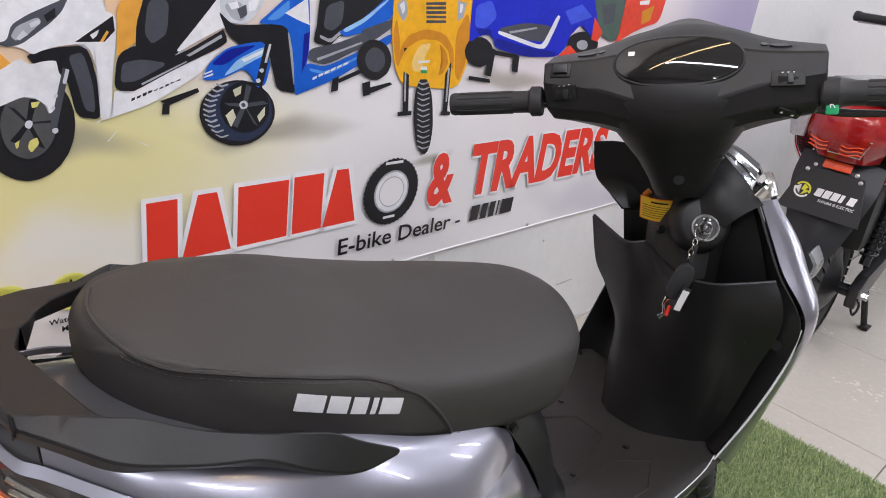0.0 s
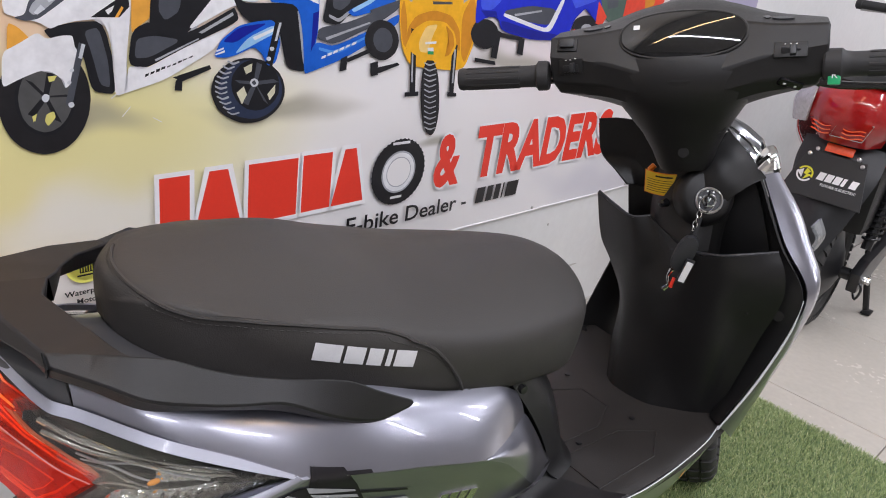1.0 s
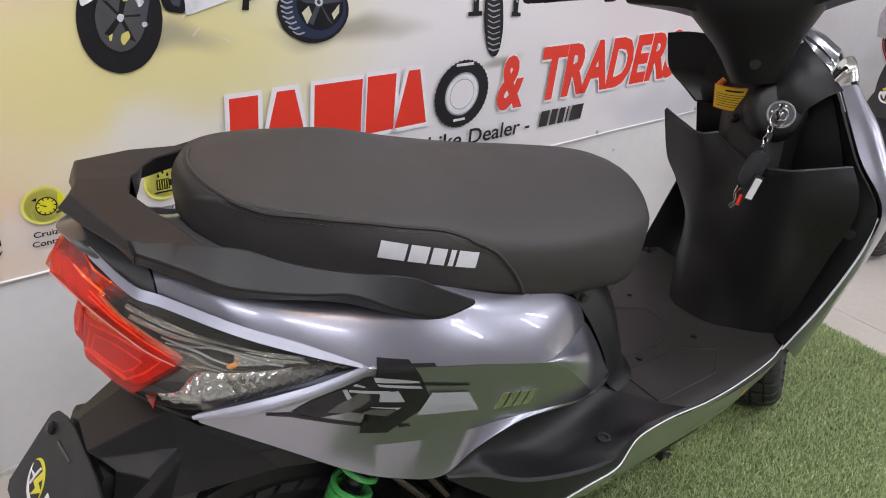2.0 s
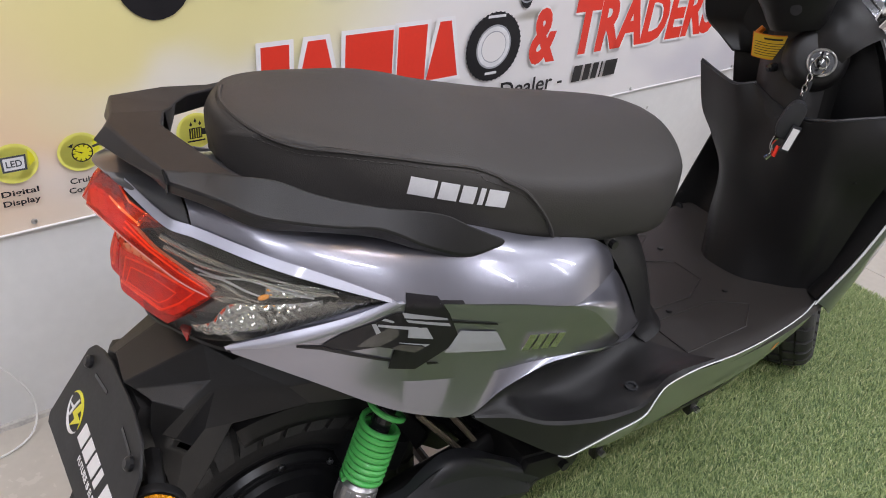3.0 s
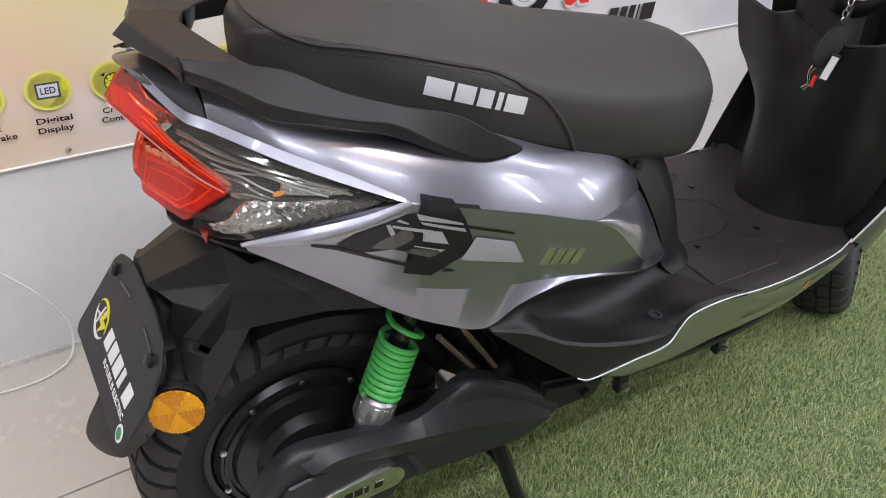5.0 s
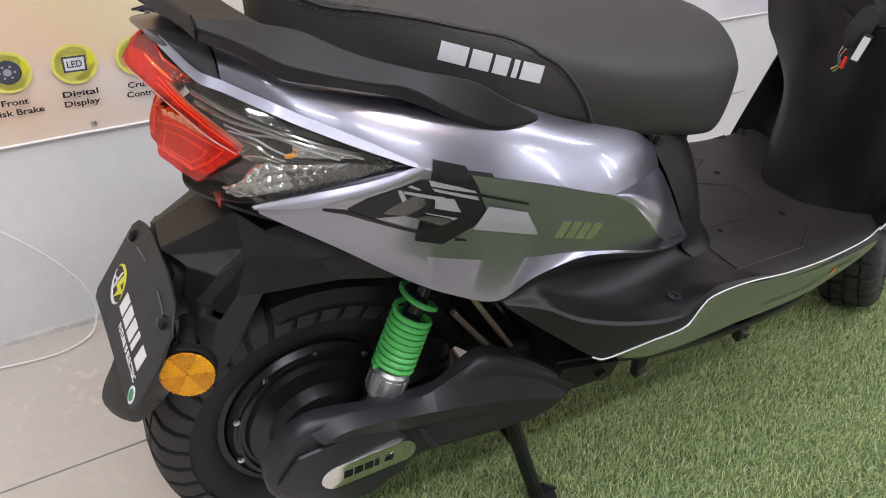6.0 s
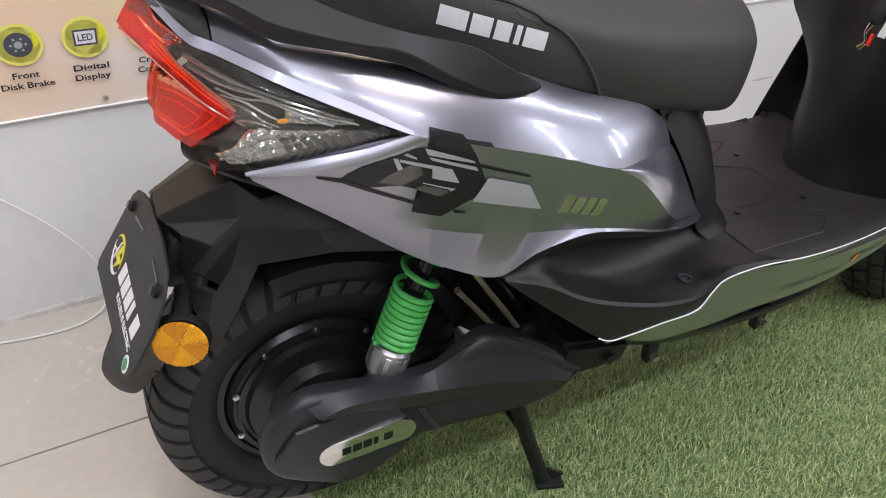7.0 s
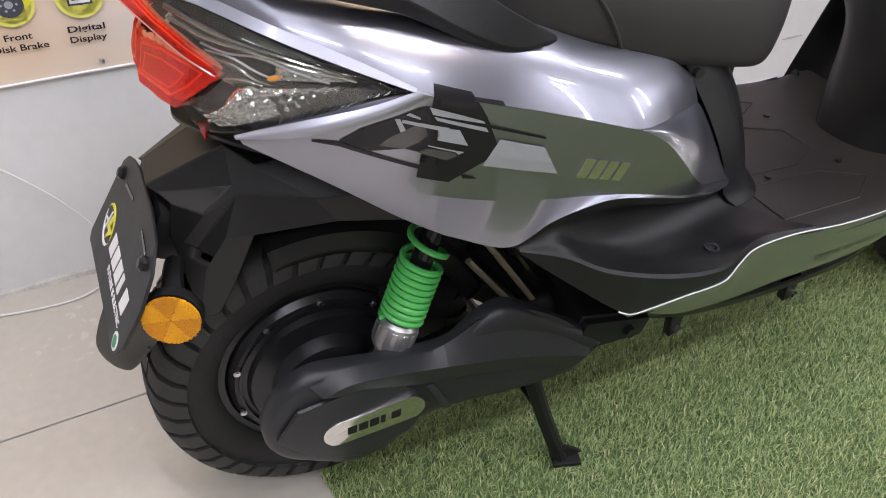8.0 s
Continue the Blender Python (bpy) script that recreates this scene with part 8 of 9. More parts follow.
part("lip", sweep([(0.885, 0.164, 0.685), (0.868, 0.11, 0.68), (0.852, 0.06, 0.68), (0.866, 0.035, 0.689)], 0.0028, 8, 30), M_BLACK_SHEEN, scooter)
part("lip", sweep([(0.862, -0.012, 0.645), (0.846, -0.045, 0.665), (0.84, -0.069, 0.671), (0.838, -0.122, 0.686), (0.85, -0.149, 0.697), (0.89, -0.183, 0.708)], 0.0028, 8, 40), M_BLACK_SHEEN, scooter)
# steering head cover with the lock housing
HEAD = lathe([(0.062, -0.16), (0.062, -0.08), (0.058, -0.02), (0.05, 0.01)], 32, axis="z")
HEAD.transform(pose(0.905, -0.005, 0.80, 0, -18, 0))
part("steering_head", HEAD, M_BLACK, scooter, "", 50)
part("head_cover", sheet(skin([
    [(0.932, -0.108, 0.797), (0.925, -0.092, 0.812), (0.915, -0.07, 0.832), (0.905, -0.042, 0.857)],
    [(0.9, -0.1, 0.786), (0.892, -0.088, 0.798), (0.886, -0.07, 0.815), (0.888, -0.03, 0.842)],
    [(0.88, -0.088, 0.765), (0.872, -0.078, 0.777), (0.868, -0.06, 0.795), (0.874, -0.02, 0.82)],
    [(0.895, -0.06, 0.72), (0.866, -0.05, 0.745), (0.864, -0.04, 0.77), (0.868, 0.0, 0.79)],
    [(0.92, -0.02, 0.70), (0.9, 0.01, 0.74), (0.895, 0.02, 0.77), (0.9, 0.03, 0.79)],
], 22, 22), 0.004), M_BLACK, scooter, "moulded cover round the ignition lock", 60)
LOCK = look((0.857, -0.067, 0.755), (0.55, -0.30, 0.93))
bm = bmesh.new()
grid(bm, [[(rx * math.cos(a) + 0.006, ry * math.sin(a) + 0.01, z) for a in np.linspace(0, 2 * math.pi, 36, endpoint=False)] for rx, ry, z in ((0.048, 0.05, 0.03), (0.043, 0.045, 0.012), (0.037, 0.039, 0.0035), (0.03, 0.031, 0.0005))], close_u=True, cap=True)
part("lock_housing", placed(bm, LOCK), M_BLACK, scooter, "", 40)
lock = part("ignition_lock", placed(lathe([(0.0175, -0.001), (0.0175, -0.0045), (0.019, -0.0055), (0.0208, -0.0045), (0.0215, -0.001)], 36, axis="z", ends=False), LOCK), M_STEEL, scooter, "bright ring of the ignition lock")
part("lock_face", placed(lathe([(0.0005, -0.003), (0.0176, -0.003), (0.0176, 0.0)], 28, axis="z"), LOCK), M_BLACK_SHEEN, lock)
part("lock_barrel", placed(lathe([(0.0075, -0.003), (0.0075, -0.0065), (0.009, -0.0075), (0.0105, -0.0065), (0.0105, -0.003)], 24, axis="z", ends=False), LOCK), M_STEEL, lock)
part("lock_slot", placed(block(0.0022, 0.011, 0.003, pose(0, 0, -0.0035, 0, 0, 25)), LOCK), M_STEEL, lock)
for dx, dy in ((-0.004, 0.0138), (0.005, 0.0136), (0.0138, 0.002)):
    part("lock_mark", placed(block(0.0028, 0.0028, 0.0006, pose(dx, dy, -0.0033)), LOCK), M_WHITE_PL, lock)

# warning sticker on the steering head
STICK = pose(0.852, 0.018, 0.754, 0, 0, 0) @ Matrix.Rotation(radians(-16), 4, "Y") @ pose(0, 0, 0, 0, 0, -66)


def bent(bm, r=0.062):
    for v in bm.verts:
        v.co.y += 0.5 * v.co.x**2 / r
    return bm


def sticker_piece(x0, x1, z0, z1, lift, m, name, label=""):
    bm = bmesh.new()
    grid(bm, [[(x, -lift, z0), (x, -lift, z1)] for x in np.linspace(x0, x1, 10)])
    return part(name, placed(bent(bm), m), {"edge": M_ORANGE, "field": M_STICKER, "ink": M_BLACK_INK}[label or "ink"], WARN if label != "edge" else scooter, "yellow warning sticker with orange edge" if label == "edge" else "")


WARN = scooter
WARN = sticker_piece(-0.031, 0.031, -0.021, 0.021, 0.0026, STICK, "warning_sticker", "edge")
sticker_piece(-0.0295, 0.0295, -0.0195, 0.0195, 0.0032, STICK, "sticker_field", "field")
sticker_piece(-0.012, 0.016, 0.0125, 0.0155, 0.0036, STICK, "sticker_text")
for k in range(6):
    sticker_piece(-0.026, 0.026 - 0.006 * (k % 3), 0.0065 - 0.0042 * k, 0.0075 - 0.0042 * k, 0.0036, STICK, "sticker_text")
part("hook", placed(lathe([(0.0, -0.014), (0.006, -0.013), (0.0075, 0.0)], 12, axis="x"), pose(0.853, 0.004, 0.726)), M_GLOSS, scooter)
part("cable_end", sweep([(0.865, 0.05, 0.775), (0.86, 0.055, 0.765)], 0.005, 8, 3), M_ORANGE, scooter)
part("shield_screw", placed(lathe([(0.009, -0.004), (0.009, 0.0), (0.005, 0.0)], 12, axis="x"), pose(0.94, -0.193, 0.592, 0, 0, 20)), M_BLACK, scooter)
part("shield_screw", placed(lathe([(0.008, -0.004), (0.008, 0.0), (0.005, 0.0)], 12, axis="x"), pose(0.935, 0.165, 0.38)), M_HUB, scooter)

# painted front apron, its edge and the front lamps
APRON = [
    [(0.897, -0.178, 0.376), (0.93, -0.199, 0.466), (0.951, -0.217, 0.569), (0.949, -0.221, 0.645), (0.936, -0.171, 0.707), (0.931, -0.141, 0.752), (0.928, -0.106, 0.804)],
    [(0.908, -0.184, 0.37), (0.945, -0.204, 0.466), (0.97, -0.222, 0.569), (0.974, -0.226, 0.65), (0.968, -0.186, 0.71), (0.965, -0.153, 0.758), (0.962, -0.113, 0.806)],
    [(0.95, -0.18, 0.34), (0.99, -0.195, 0.46), (1.015, -0.205, 0.57), (1.015, -0.206, 0.65), (1.005, -0.18, 0.7), (1.0, -0.148, 0.748), (0.995, -0.1, 0.79)],
    [(1.04, -0.13, 0.34), (1.07, -0.14, 0.44), (1.09, -0.145, 0.54), (1.1, -0.14, 0.61), (1.09, -0.12, 0.66), (1.07, -0.1, 0.7), (1.05, -0.07, 0.74)],
    [(1.08, 0.0, 0.36), (1.12, 0.0, 0.44), (1.15, 0.0, 0.54), (1.16, 0.0, 0.61), (1.15, 0.0, 0.66), (1.12, 0.0, 0.7), (1.08, 0.0, 0.74)],
]
part("front_apron", sheet(skin(APRON, 40, 24), 0.003), M_SILVER, scooter, "glossy silver-grey front apron", 45)
part("front_apron", sheet(skin([[(x + 0.06, -0.6 * y, z) for x, y, z in c] for c in APRON], 40, 24), 0.003), M_SILVER, scooter, "", 45)
e = [(0.893, -0.178, 0.374), (0.926, -0.199, 0.464), (0.947, -0.217, 0.569), (0.946, -0.221, 0.63)]
part("edge_strip", sweep(e, [0.0015, 0.002, 0.002, 0.001], 8, 50), M_STRIPE, scooter)
COVER = [
    [(0.905, -0.039, 0.86), (0.915, -0.06, 0.842), (0.925, -0.086, 0.822)],
    [(0.92, -0.029, 0.868), (0.93, -0.055, 0.854), (0.94, -0.082, 0.836)],
    [(0.94, -0.02, 0.874), (0.95, -0.046, 0.865), (0.96, -0.071, 0.851)],
    [(1.03, 0.0, 0.82), (1.04, -0.03, 0.81), (1.04, -0.06, 0.79)],
]
part("lamp_cover", sheet(skin(COVER, 14, 12), 0.003), M_CLEAR_SILVER, scooter, "clear glossy cover over the front lamp", 45)
part("cover_edge", sweep([(0.91, -0.033, 0.866), (0.926, -0.06, 0.85), (0.934, -0.085, 0.831)], 0.0012, 6, 12), M_CHROME, scooter)
WINK = [
    [(0.925, -0.088, 0.82), (0.922, -0.097, 0.811), (0.928, -0.109, 0.809)],
    [(0.945, -0.087, 0.841), (0.93, -0.106, 0.832), (0.935, -0.117, 0.814)],
    [(0.96, -0.094, 0.845), (0.96, -0.104, 0.834), (0.96, -0.115, 0.814)],
    [(1.0, -0.07, 0.81), (1.0, -0.085, 0.8), (1.0, -0.095, 0.785)],
]
part("front_indicator", sheet(skin(WINK, 12, 14), 0.003), M_CHROME, scooter, "small chrome-backed front indicator", 30)
part("front_lamp", sheet(skin([[(1.0, -0.186, 0.69), (1.0, -0.19, 0.715), (0.995, -0.178, 0.735)], [(1.03, -0.182, 0.69), (1.035, -0.185, 0.715), (1.03, -0.172, 0.74)]], 10, 6), 0.005), M_CLEAR, scooter, "clear side lens of the headlamp")

# front wheel, fender and fork, turned with the handlebar
RAKE = (-math.sin(radians(25)), 0, math.cos(radians(25)))
STEER = Matrix.Translation((0.87, 0, 0.80)) @ Matrix.Rotation(radians(32), 4, Vector(RAKE))
FRONT = Matrix.Translation((0.87, 0, 0.80)) @ Matrix.Rotation(radians(32), 4, Vector(RAKE)) @ Matrix.Translation((-0.87, 0, -0.80)) @ pose(1.27, 0, WHEEL_R)
front_wheel = part("front_wheel", placed(lathe([(0.132, -0.034), (0.136, -0.04), (0.12, -0.042), (0.115, -0.03), (0.115, 0.03), (0.12, 0.042), (0.136, 0.04), (0.132, 0.034)], 48), FRONT), M_HUB, scooter)
part("tyre", placed(tyre_mesh(0.2095, 0.1, 60), FRONT), M_TYRE, front_wheel)
part("tread", placed(tread_blocks(0.2095, 0.1, 34), FRONT), M_TYRE, front_wheel)
for k in range(5):
    part("spoke", placed(block(0.03, 0.03, 0.11, pose(0, 0, 0, 0, 72 * k, 0) @ pose(0, 0, 0.07), 0.005), FRONT), M_HUB, front_wheel)
bm = bmesh.new()
grid(bm, [[(0.235 * math.cos(a), w, 0.235 * math.sin(a) - 0.06 * w * w * 40) for w in np.linspace(-0.062, 0.062, 9)] for a in np.linspace(0.3, 2.75, 30)])
part("front_fender", placed(sheet(bm, 0.003), FRONT), M_SILVER, scooter, "silver-grey front fender")
for s in (-1, 1):
    part("fork", placed(sweep([(0, s * 0.075, 0), (-0.12, s * 0.075, 0.26), (-0.18, s * 0.07, 0.4)], 0.017, 12, 8), FRONT), M_HUB, scooter)

# handlebar cowl in its own frame: x ahead, y left, z up, then turned
def steer(bm):
    bm.transform(STEER)
    return bm


def sym(half):
    """Mirrors the right half of a row (from the middle outwards) to the left."""
    return [(x, -y, z) for x, y, z in half[:0:-1]] + list(half)


COWL = [
    sym([(0.058, 0.0, 0.247), (0.05, -0.06, 0.231), (0.032, -0.12, 0.211), (0.012, -0.18, 0.196)]),
    sym([(0.048, 0.0, 0.256), (0.04, -0.06, 0.2395), (0.017, -0.12, 0.2205), (-0.005, -0.188, 0.206)]),
    sym([(-0.02, 0.0, 0.246), (-0.02, -0.06, 0.239), (-0.035, -0.12, 0.221), (-0.05, -0.192, 0.2095)]),
    sym([(-0.09, 0.0, 0.216), (-0.092, -0.06, 0.214), (-0.1, -0.12, 0.206), (-0.106, -0.191, 0.203)]),
    sym([(-0.135, 0.0, 0.136), (-0.131, -0.05, 0.146), (-0.124, -0.105, 0.162), (-0.119, -0.15, 0.17), (-0.118, -0.191, 0.176)]),
    sym([(-0.128, 0.0, 0.112), (-0.125, -0.05, 0.118), (-0.12, -0.105, 0.13), (-0.116, -0.15, 0.134), (-0.114, -0.188, 0.138)]),
    sym([(-0.108, 0.0, 0.088), (-0.106, -0.05, 0.095), (-0.103, -0.105, 0.112), (-0.1, -0.18, 0.121)]),
    sym([(-0.06, 0.0, 0.08), (-0.06, -0.06, 0.085), (-0.06, -0.12, 0.103), (-0.05, -0.178, 0.115)]),
    sym([(0.02, 0.0, 0.09), (0.02, -0.06, 0.095), (0.01, -0.12, 0.11), (0.0, -0.178, 0.12)]),
]
rows = np.array([spline(c, 48) for c in COWL])
rows = np.array([np.concatenate([np.linspace(rows[i, k], rows[(i + 1) % len(rows), k], 4)[:3] for i in range(len(rows))]) for k in range(48)])
bm = bmesh.new()
V = grid(bm, rows, close_u=True, cap=True)
bmesh.ops.recalc_face_normals(bm, faces=bm.faces)
bm.normal_update()
COWL_BVH = BVHTree.FromBMesh(bm)
cowl = part("handlebar_cowl", steer(bm), M_BLACK, scooter, "matt black handlebar cowl with oval display", 26, bevel=0.003)
NECK = []
for z, rx, ry, ox in ((0.172, 0.06, 0.12, -0.062), (0.145, 0.066, 0.116, -0.07), (0.115, 0.064, 0.104, -0.066), (0.088, 0.056, 0.086, -0.055), (0.05, 0.046, 0.062, -0.033), (0.02, 0.043, 0.049, -0.018), (0.0, 0.042, 0.043, -0.008), (-0.012, 0.038, 0.038, -0.002)):
    NECK.append([(ox + rx * math.copysign(abs(math.cos(a)) ** 0.8, math.cos(a)), ry * math.copysign(abs(math.sin(a)) ** 0.8, math.sin(a)), z) for a in np.linspace(0, 2 * math.pi, 40, endpoint=False)])
bm = bmesh.new()
grid(bm, NECK, close_u=True, cap=True)
part("neck_cover", steer(bm), M_BLACK, scooter, "", 50)
part("neck_screw", steer(placed(lathe([(0.008, -0.006), (0.008, 0.004), (0.0045, 0.004)], 12, axis="x"), pose(-0.06, -0.002, 0.022))), M_BLACK, scooter)
part("neck_screw", steer(placed(lathe([(0.011, -0.006), (0.009, 0.006)], 12, axis="x"), pose(-0.06, -0.052, 0.062))), M_BLACK, scooter)


def cowl_film(outline, gap, parent, material, name, label="", thick=0.0):
    """A piece laid on the rear face of the cowl; outline in (left, up) on that face."""
    bm = bmesh.new()
    f = bm.faces.new([bm.verts.new((0, -x, z)) for x, z in outline])
    bmesh.ops.triangulate(bm, faces=[f])
    bmesh.ops.subdivide_edges(bm, edges=bm.edges, cuts=6, use_grid_fill=True)
    way = Vector((0.8, 0, -0.6))
    for v in bm.verts:
        o = Vector((-0.12, v.co.y, 0.17)) + Vector((0.6, 0, 0.8)) * v.co.z - way * 0.4
        h = COWL_BVH.ray_cast(o, way)
        if h[0] is not None:
            v.co = h[0] - way * gap
    if thick:
        sheet(bm, thick)
    return part(name, steer(bm), material, parent, label)


def face_box(x, u, w, h, d, parent, material, name, label="", tilt=0.0, bevel=0.0012):
    way = Vector((0.8, 0, -0.6))
    o = Vector((-0.12, -x, 0.17)) + Vector((0.6, 0, 0.8)) * u - way * 0.4
    hit = COWL_BVH.ray_cast(o, way)
    if hit[0] is None:
        return None
    n = hit[1] if hit[1].dot(way) < 0 else -hit[1]
    up = (Vector((0.6, 0, 0.8)) - n * n.dot(Vector((0.6, 0, 0.8)))).normalized()
    side = up.cross(n)
    m = Matrix.Translation(hit[0]) @ Matrix((side, -n, up)).transposed().to_4x4() @ pose(0, 0, 0, 0, tilt, 0)
    return part(name, steer(block(w, d, h, m, bevel)), material, parent, label)


FACE_N, FACE_UP = Vector((-0.84, 0, 0.543)), Vector((0.543, 0, 0.84))
FACE_C = Vector((-0.101, 0, 0.197))


def on_face(x, z, h):
    """A point over the dished face: x to the right, z up it, h proud of it."""
    return FACE_C + Vector((0, -x, 0)) + FACE_UP * z + FACE_N * h


bm = bmesh.new()
grid(bm, [[on_face(x * r, z * r, 0.004 + 0.007 * (1 - r * r)) for x, z in oval(0.085, 0.036, 56, 0, 0, 2.3)] for r in (1.0, 0.97, 0.9, 0.75, 0.55, 0.35, 0.15, 0.02)], close_u=True, cap=True)
part("display", steer(bm), M_DASH, cowl, "glossy black oval display", 60)
part("display_rim", steer(sweep([on_face(x, z, 0.001) for x, z in oval(0.0875, 0.0385, 56, 0, 0, 2.3)], 0.0022, 8, None, None, True)), M_BLACK, cowl, "raised oval rim")
bm = bmesh.new()
grid(bm, [[on_face(-0.064 + dx, 0.012 + dz, 0.0075) for dx in (-0.0045, 0.0045)] for dz in (-0.0035, 0.0035)])
part("display_sticker", steer(sheet(bm, 0.0006)), M_WHITE_PL, cowl, "small white square")
for s in (-1, 1):
    cowl_film(oval(0.0145, 0.006, 20, s * 0.133, 0.062), 0.003, cowl, M_BLACK_SHEEN, "mirror_plug", "black oval plug", 0.004)
    cowl_film(oval(0.005, 0.005, 14, s * 0.112, 0.066), 0.002, cowl, M_GLOSS, "mirror_hole", "", 0.002)
# switches: left, then right
face_box(-0.165, 0.024, 0.03, 0.021, 0.005, cowl, M_BLACK, "switch_frame")
face_box(-0.165, 0.025, 0.021, 0.013, 0.014, cowl, M_BLACK_SHEEN, "rocker")
for x, u in ((-0.158, -0.006), (0.143, 0.001)):
    face_box(x, u, 0.042 if x > 0 else 0.036, 0.022, 0.005, cowl, M_BLACK, "switch_frame")
    face_box(x, u - 0.002, 0.024, 0.010, 0.0075, cowl, M_HUB, "switch_slot")
    face_box(x + 0.003, u - 0.001, 0.008, 0.014, 0.013, cowl, M_BLACK_SHEEN, "slider")
    for k in (-1, 0, 1):
        face_box(x + 0.007 * k, u + 0.0075, 0.0022, 0.0012, 0.0062, cowl, M_WHITE_PL, "switch_mark", bevel=0)
    # the black pill-shaped button under it
    face_box(x + 0.002, u - 0.03, 0.036, 0.013, 0.008, cowl, M_GLOSS, "button", bevel=0.0035)
    for dx in (-0.006, 0.008):
        face_box(x + dx, u - 0.03, 0.0034, 0.0026, 0.0092, cowl, M_WHITE_PL, "button_mark", bevel=0)

# grips, levers
for s in (1, -1):
    right = s == -1
    bm = lathe([(0.011, 0.17), (0.011, 0.215)], 16)
    part("handlebar", steer(placed(bm if not right else placed(bm, pose(0, 0, 0, 0, 0, 180)), pose(-0.075, 0, 0.152))), M_HUB, scooter)
    prof = [(0.021, 0.196), (0.0225, 0.2), (0.0225, 0.212), (0.017, 0.216), (0.0165, 0.225), (0.0165, 0.325), (0.0175, 0.333), (0.016, 0.338), (0.0, 0.338)]
    if right:
        prof = [(0.019, 0.186), (0.0215, 0.189), (0.0215, 0.208), (0.018, 0.212), (0.0165, 0.222), (0.0165, 0.335), (0.0175, 0.343), (0.016, 0.348), (0.0, 0.348)]
    bm = lathe(prof, 24)
    if right:
        bm = placed(bm, pose(0, 0, 0, 0, 0, 180))
    grip = part("grip", steer(placed(bm, pose(-0.085, 0, 0.148, 0, 0, 6 * s))), M_RUBBER, scooter, "ribbed black rubber grip")
    for k in range(10):
        a = 2 * math.pi * k / 10
        r = 0.0168 if right else 0.0167
        m = pose(-0.085, 0, 0.148, 0, 0, 6 * s) @ pose(r * math.cos(a), s * 0.283, r * math.sin(a), 0, -math.degrees(a), 0)
        part("grip_rib", steer(block(0.0016, 0.085, 0.004, m, 0.0006, 1)), M_RUBBER, grip)
    dz = 0.0 if right else 0.022
    part("brake_lever", steer(sweep([(-0.02, s * 0.175, 0.122 + dz), (-0.01, s * 0.22, 0.112 + dz), (-0.02, s * 0.29, 0.11 + dz), (-0.02, s * 0.34, 0.108 + dz)], [0.007, 0.006, 0.005, 0.005], 8, 24)), M_GLOSS, scooter, "black brake lever")
part("reverse_button", steer(block(0.012, 0.016, 0.017, pose(-0.117, -0.1985, 0.13, 0, 10, -6), 0.003)), M_BTN, scooter, "green reverse button with a white letter")
lettering("R", 0.009, 0.007, M_WHITE_INK, scooter, "button_letter", STEER @ pose(-0.1235, -0.195, 0.131, 0, 0, -6) @ pose(0, 0, 0, 0, 0, -90) @ pose(0, 0, 0, -10))
part("switch_dot", steer(block(0.003, 0.007, 0.006, pose(-0.108, -0.194, 0.158), 0.001)), M_WHITE_PL, scooter)

# ---- keys hanging from the lock ----
keys = thing("key_bunch", "key ring with black remote fob hanging from the lock", "keys", pose(0.838, -0.074, 0.765))


part("key", block(0.022, 0.003, 0.022, pose(0.008, 0.004, -0.006, 0, 40, 35), 0.001), M_GLOSS, keys, "black-headed ignition key")
part("ring", sweep([(0.003 + 0.004 * math.sin(a), 0.012 * math.cos(a), -0.012 + 0.012 * math.sin(a)) for a in np.linspace(0, 2 * math.pi, 24, endpoint=False)], 0.0009, 6, None, None, True), M_CHROME, keys)
for k in range(4):
    z = -0.03 - 0.009 * k
    c = [((0.0045 if k % 2 else 0.001) * math.cos(a), (0.001 if k % 2 else 0.0045) * math.cos(a) + 0.006 + 0.001 * k, z + 0.006 * math.sin(a)) for a in np.linspace(0, 2 * math.pi, 14, endpoint=False)]
    part("chain_link", sweep(c, 0.0009, 5, None, None, True), M_CHROME, keys)
FOB = pose(-0.012, 0.006, -0.095, 6, 12, -50)
part("remote_fob", placed(slab(oval(0.0155, 0.032, 32, power=2.6), -0.006, 0.006, 0.003), FOB), M_BLACK_SHEEN, keys, "black oval remote fob")
part("strap", block(0.006, 0.002, 0.05, pose(0.0, 0.004, -0.06, 0, 4, -40), 0.0008), M_BLACK_SHEEN, keys)
part("tag", placed(slab([(-0.005, -0.016), (0.005, -0.016), (0.005, 0.02), (-0.005, 0.02)], -0.001, 0.001), pose(-0.015, -0.006, -0.125, 4, 10, -45)), M_WHITE_PL, keys, "white paper tag")
part("tag_back", placed(slab([(-0.007, -0.02), (0.007, -0.02), (0.007, 0.024), (-0.007, 0.024)], 0.0012, 0.005, 0.001), pose(-0.015, -0.006, -0.125, 4, 10, -45)), M_BLACK_SHEEN, keys)
part("opener", sweep([(-0.014, 0.018, -0.128), (-0.015, 0.022, -0.142), (-0.014, 0.018, -0.156), (-0.016, 0.024, -0.166)], [0.0045, 0.0022, 0.0022, 0.0045], 8, 16), M_CHROME, keys, "small steel charm")
part("opener", block(0.004, 0.005, 0.018, pose(-0.014, 0.012, -0.15, 0, 12, 0), 0.001), M_RED_INK, keys)

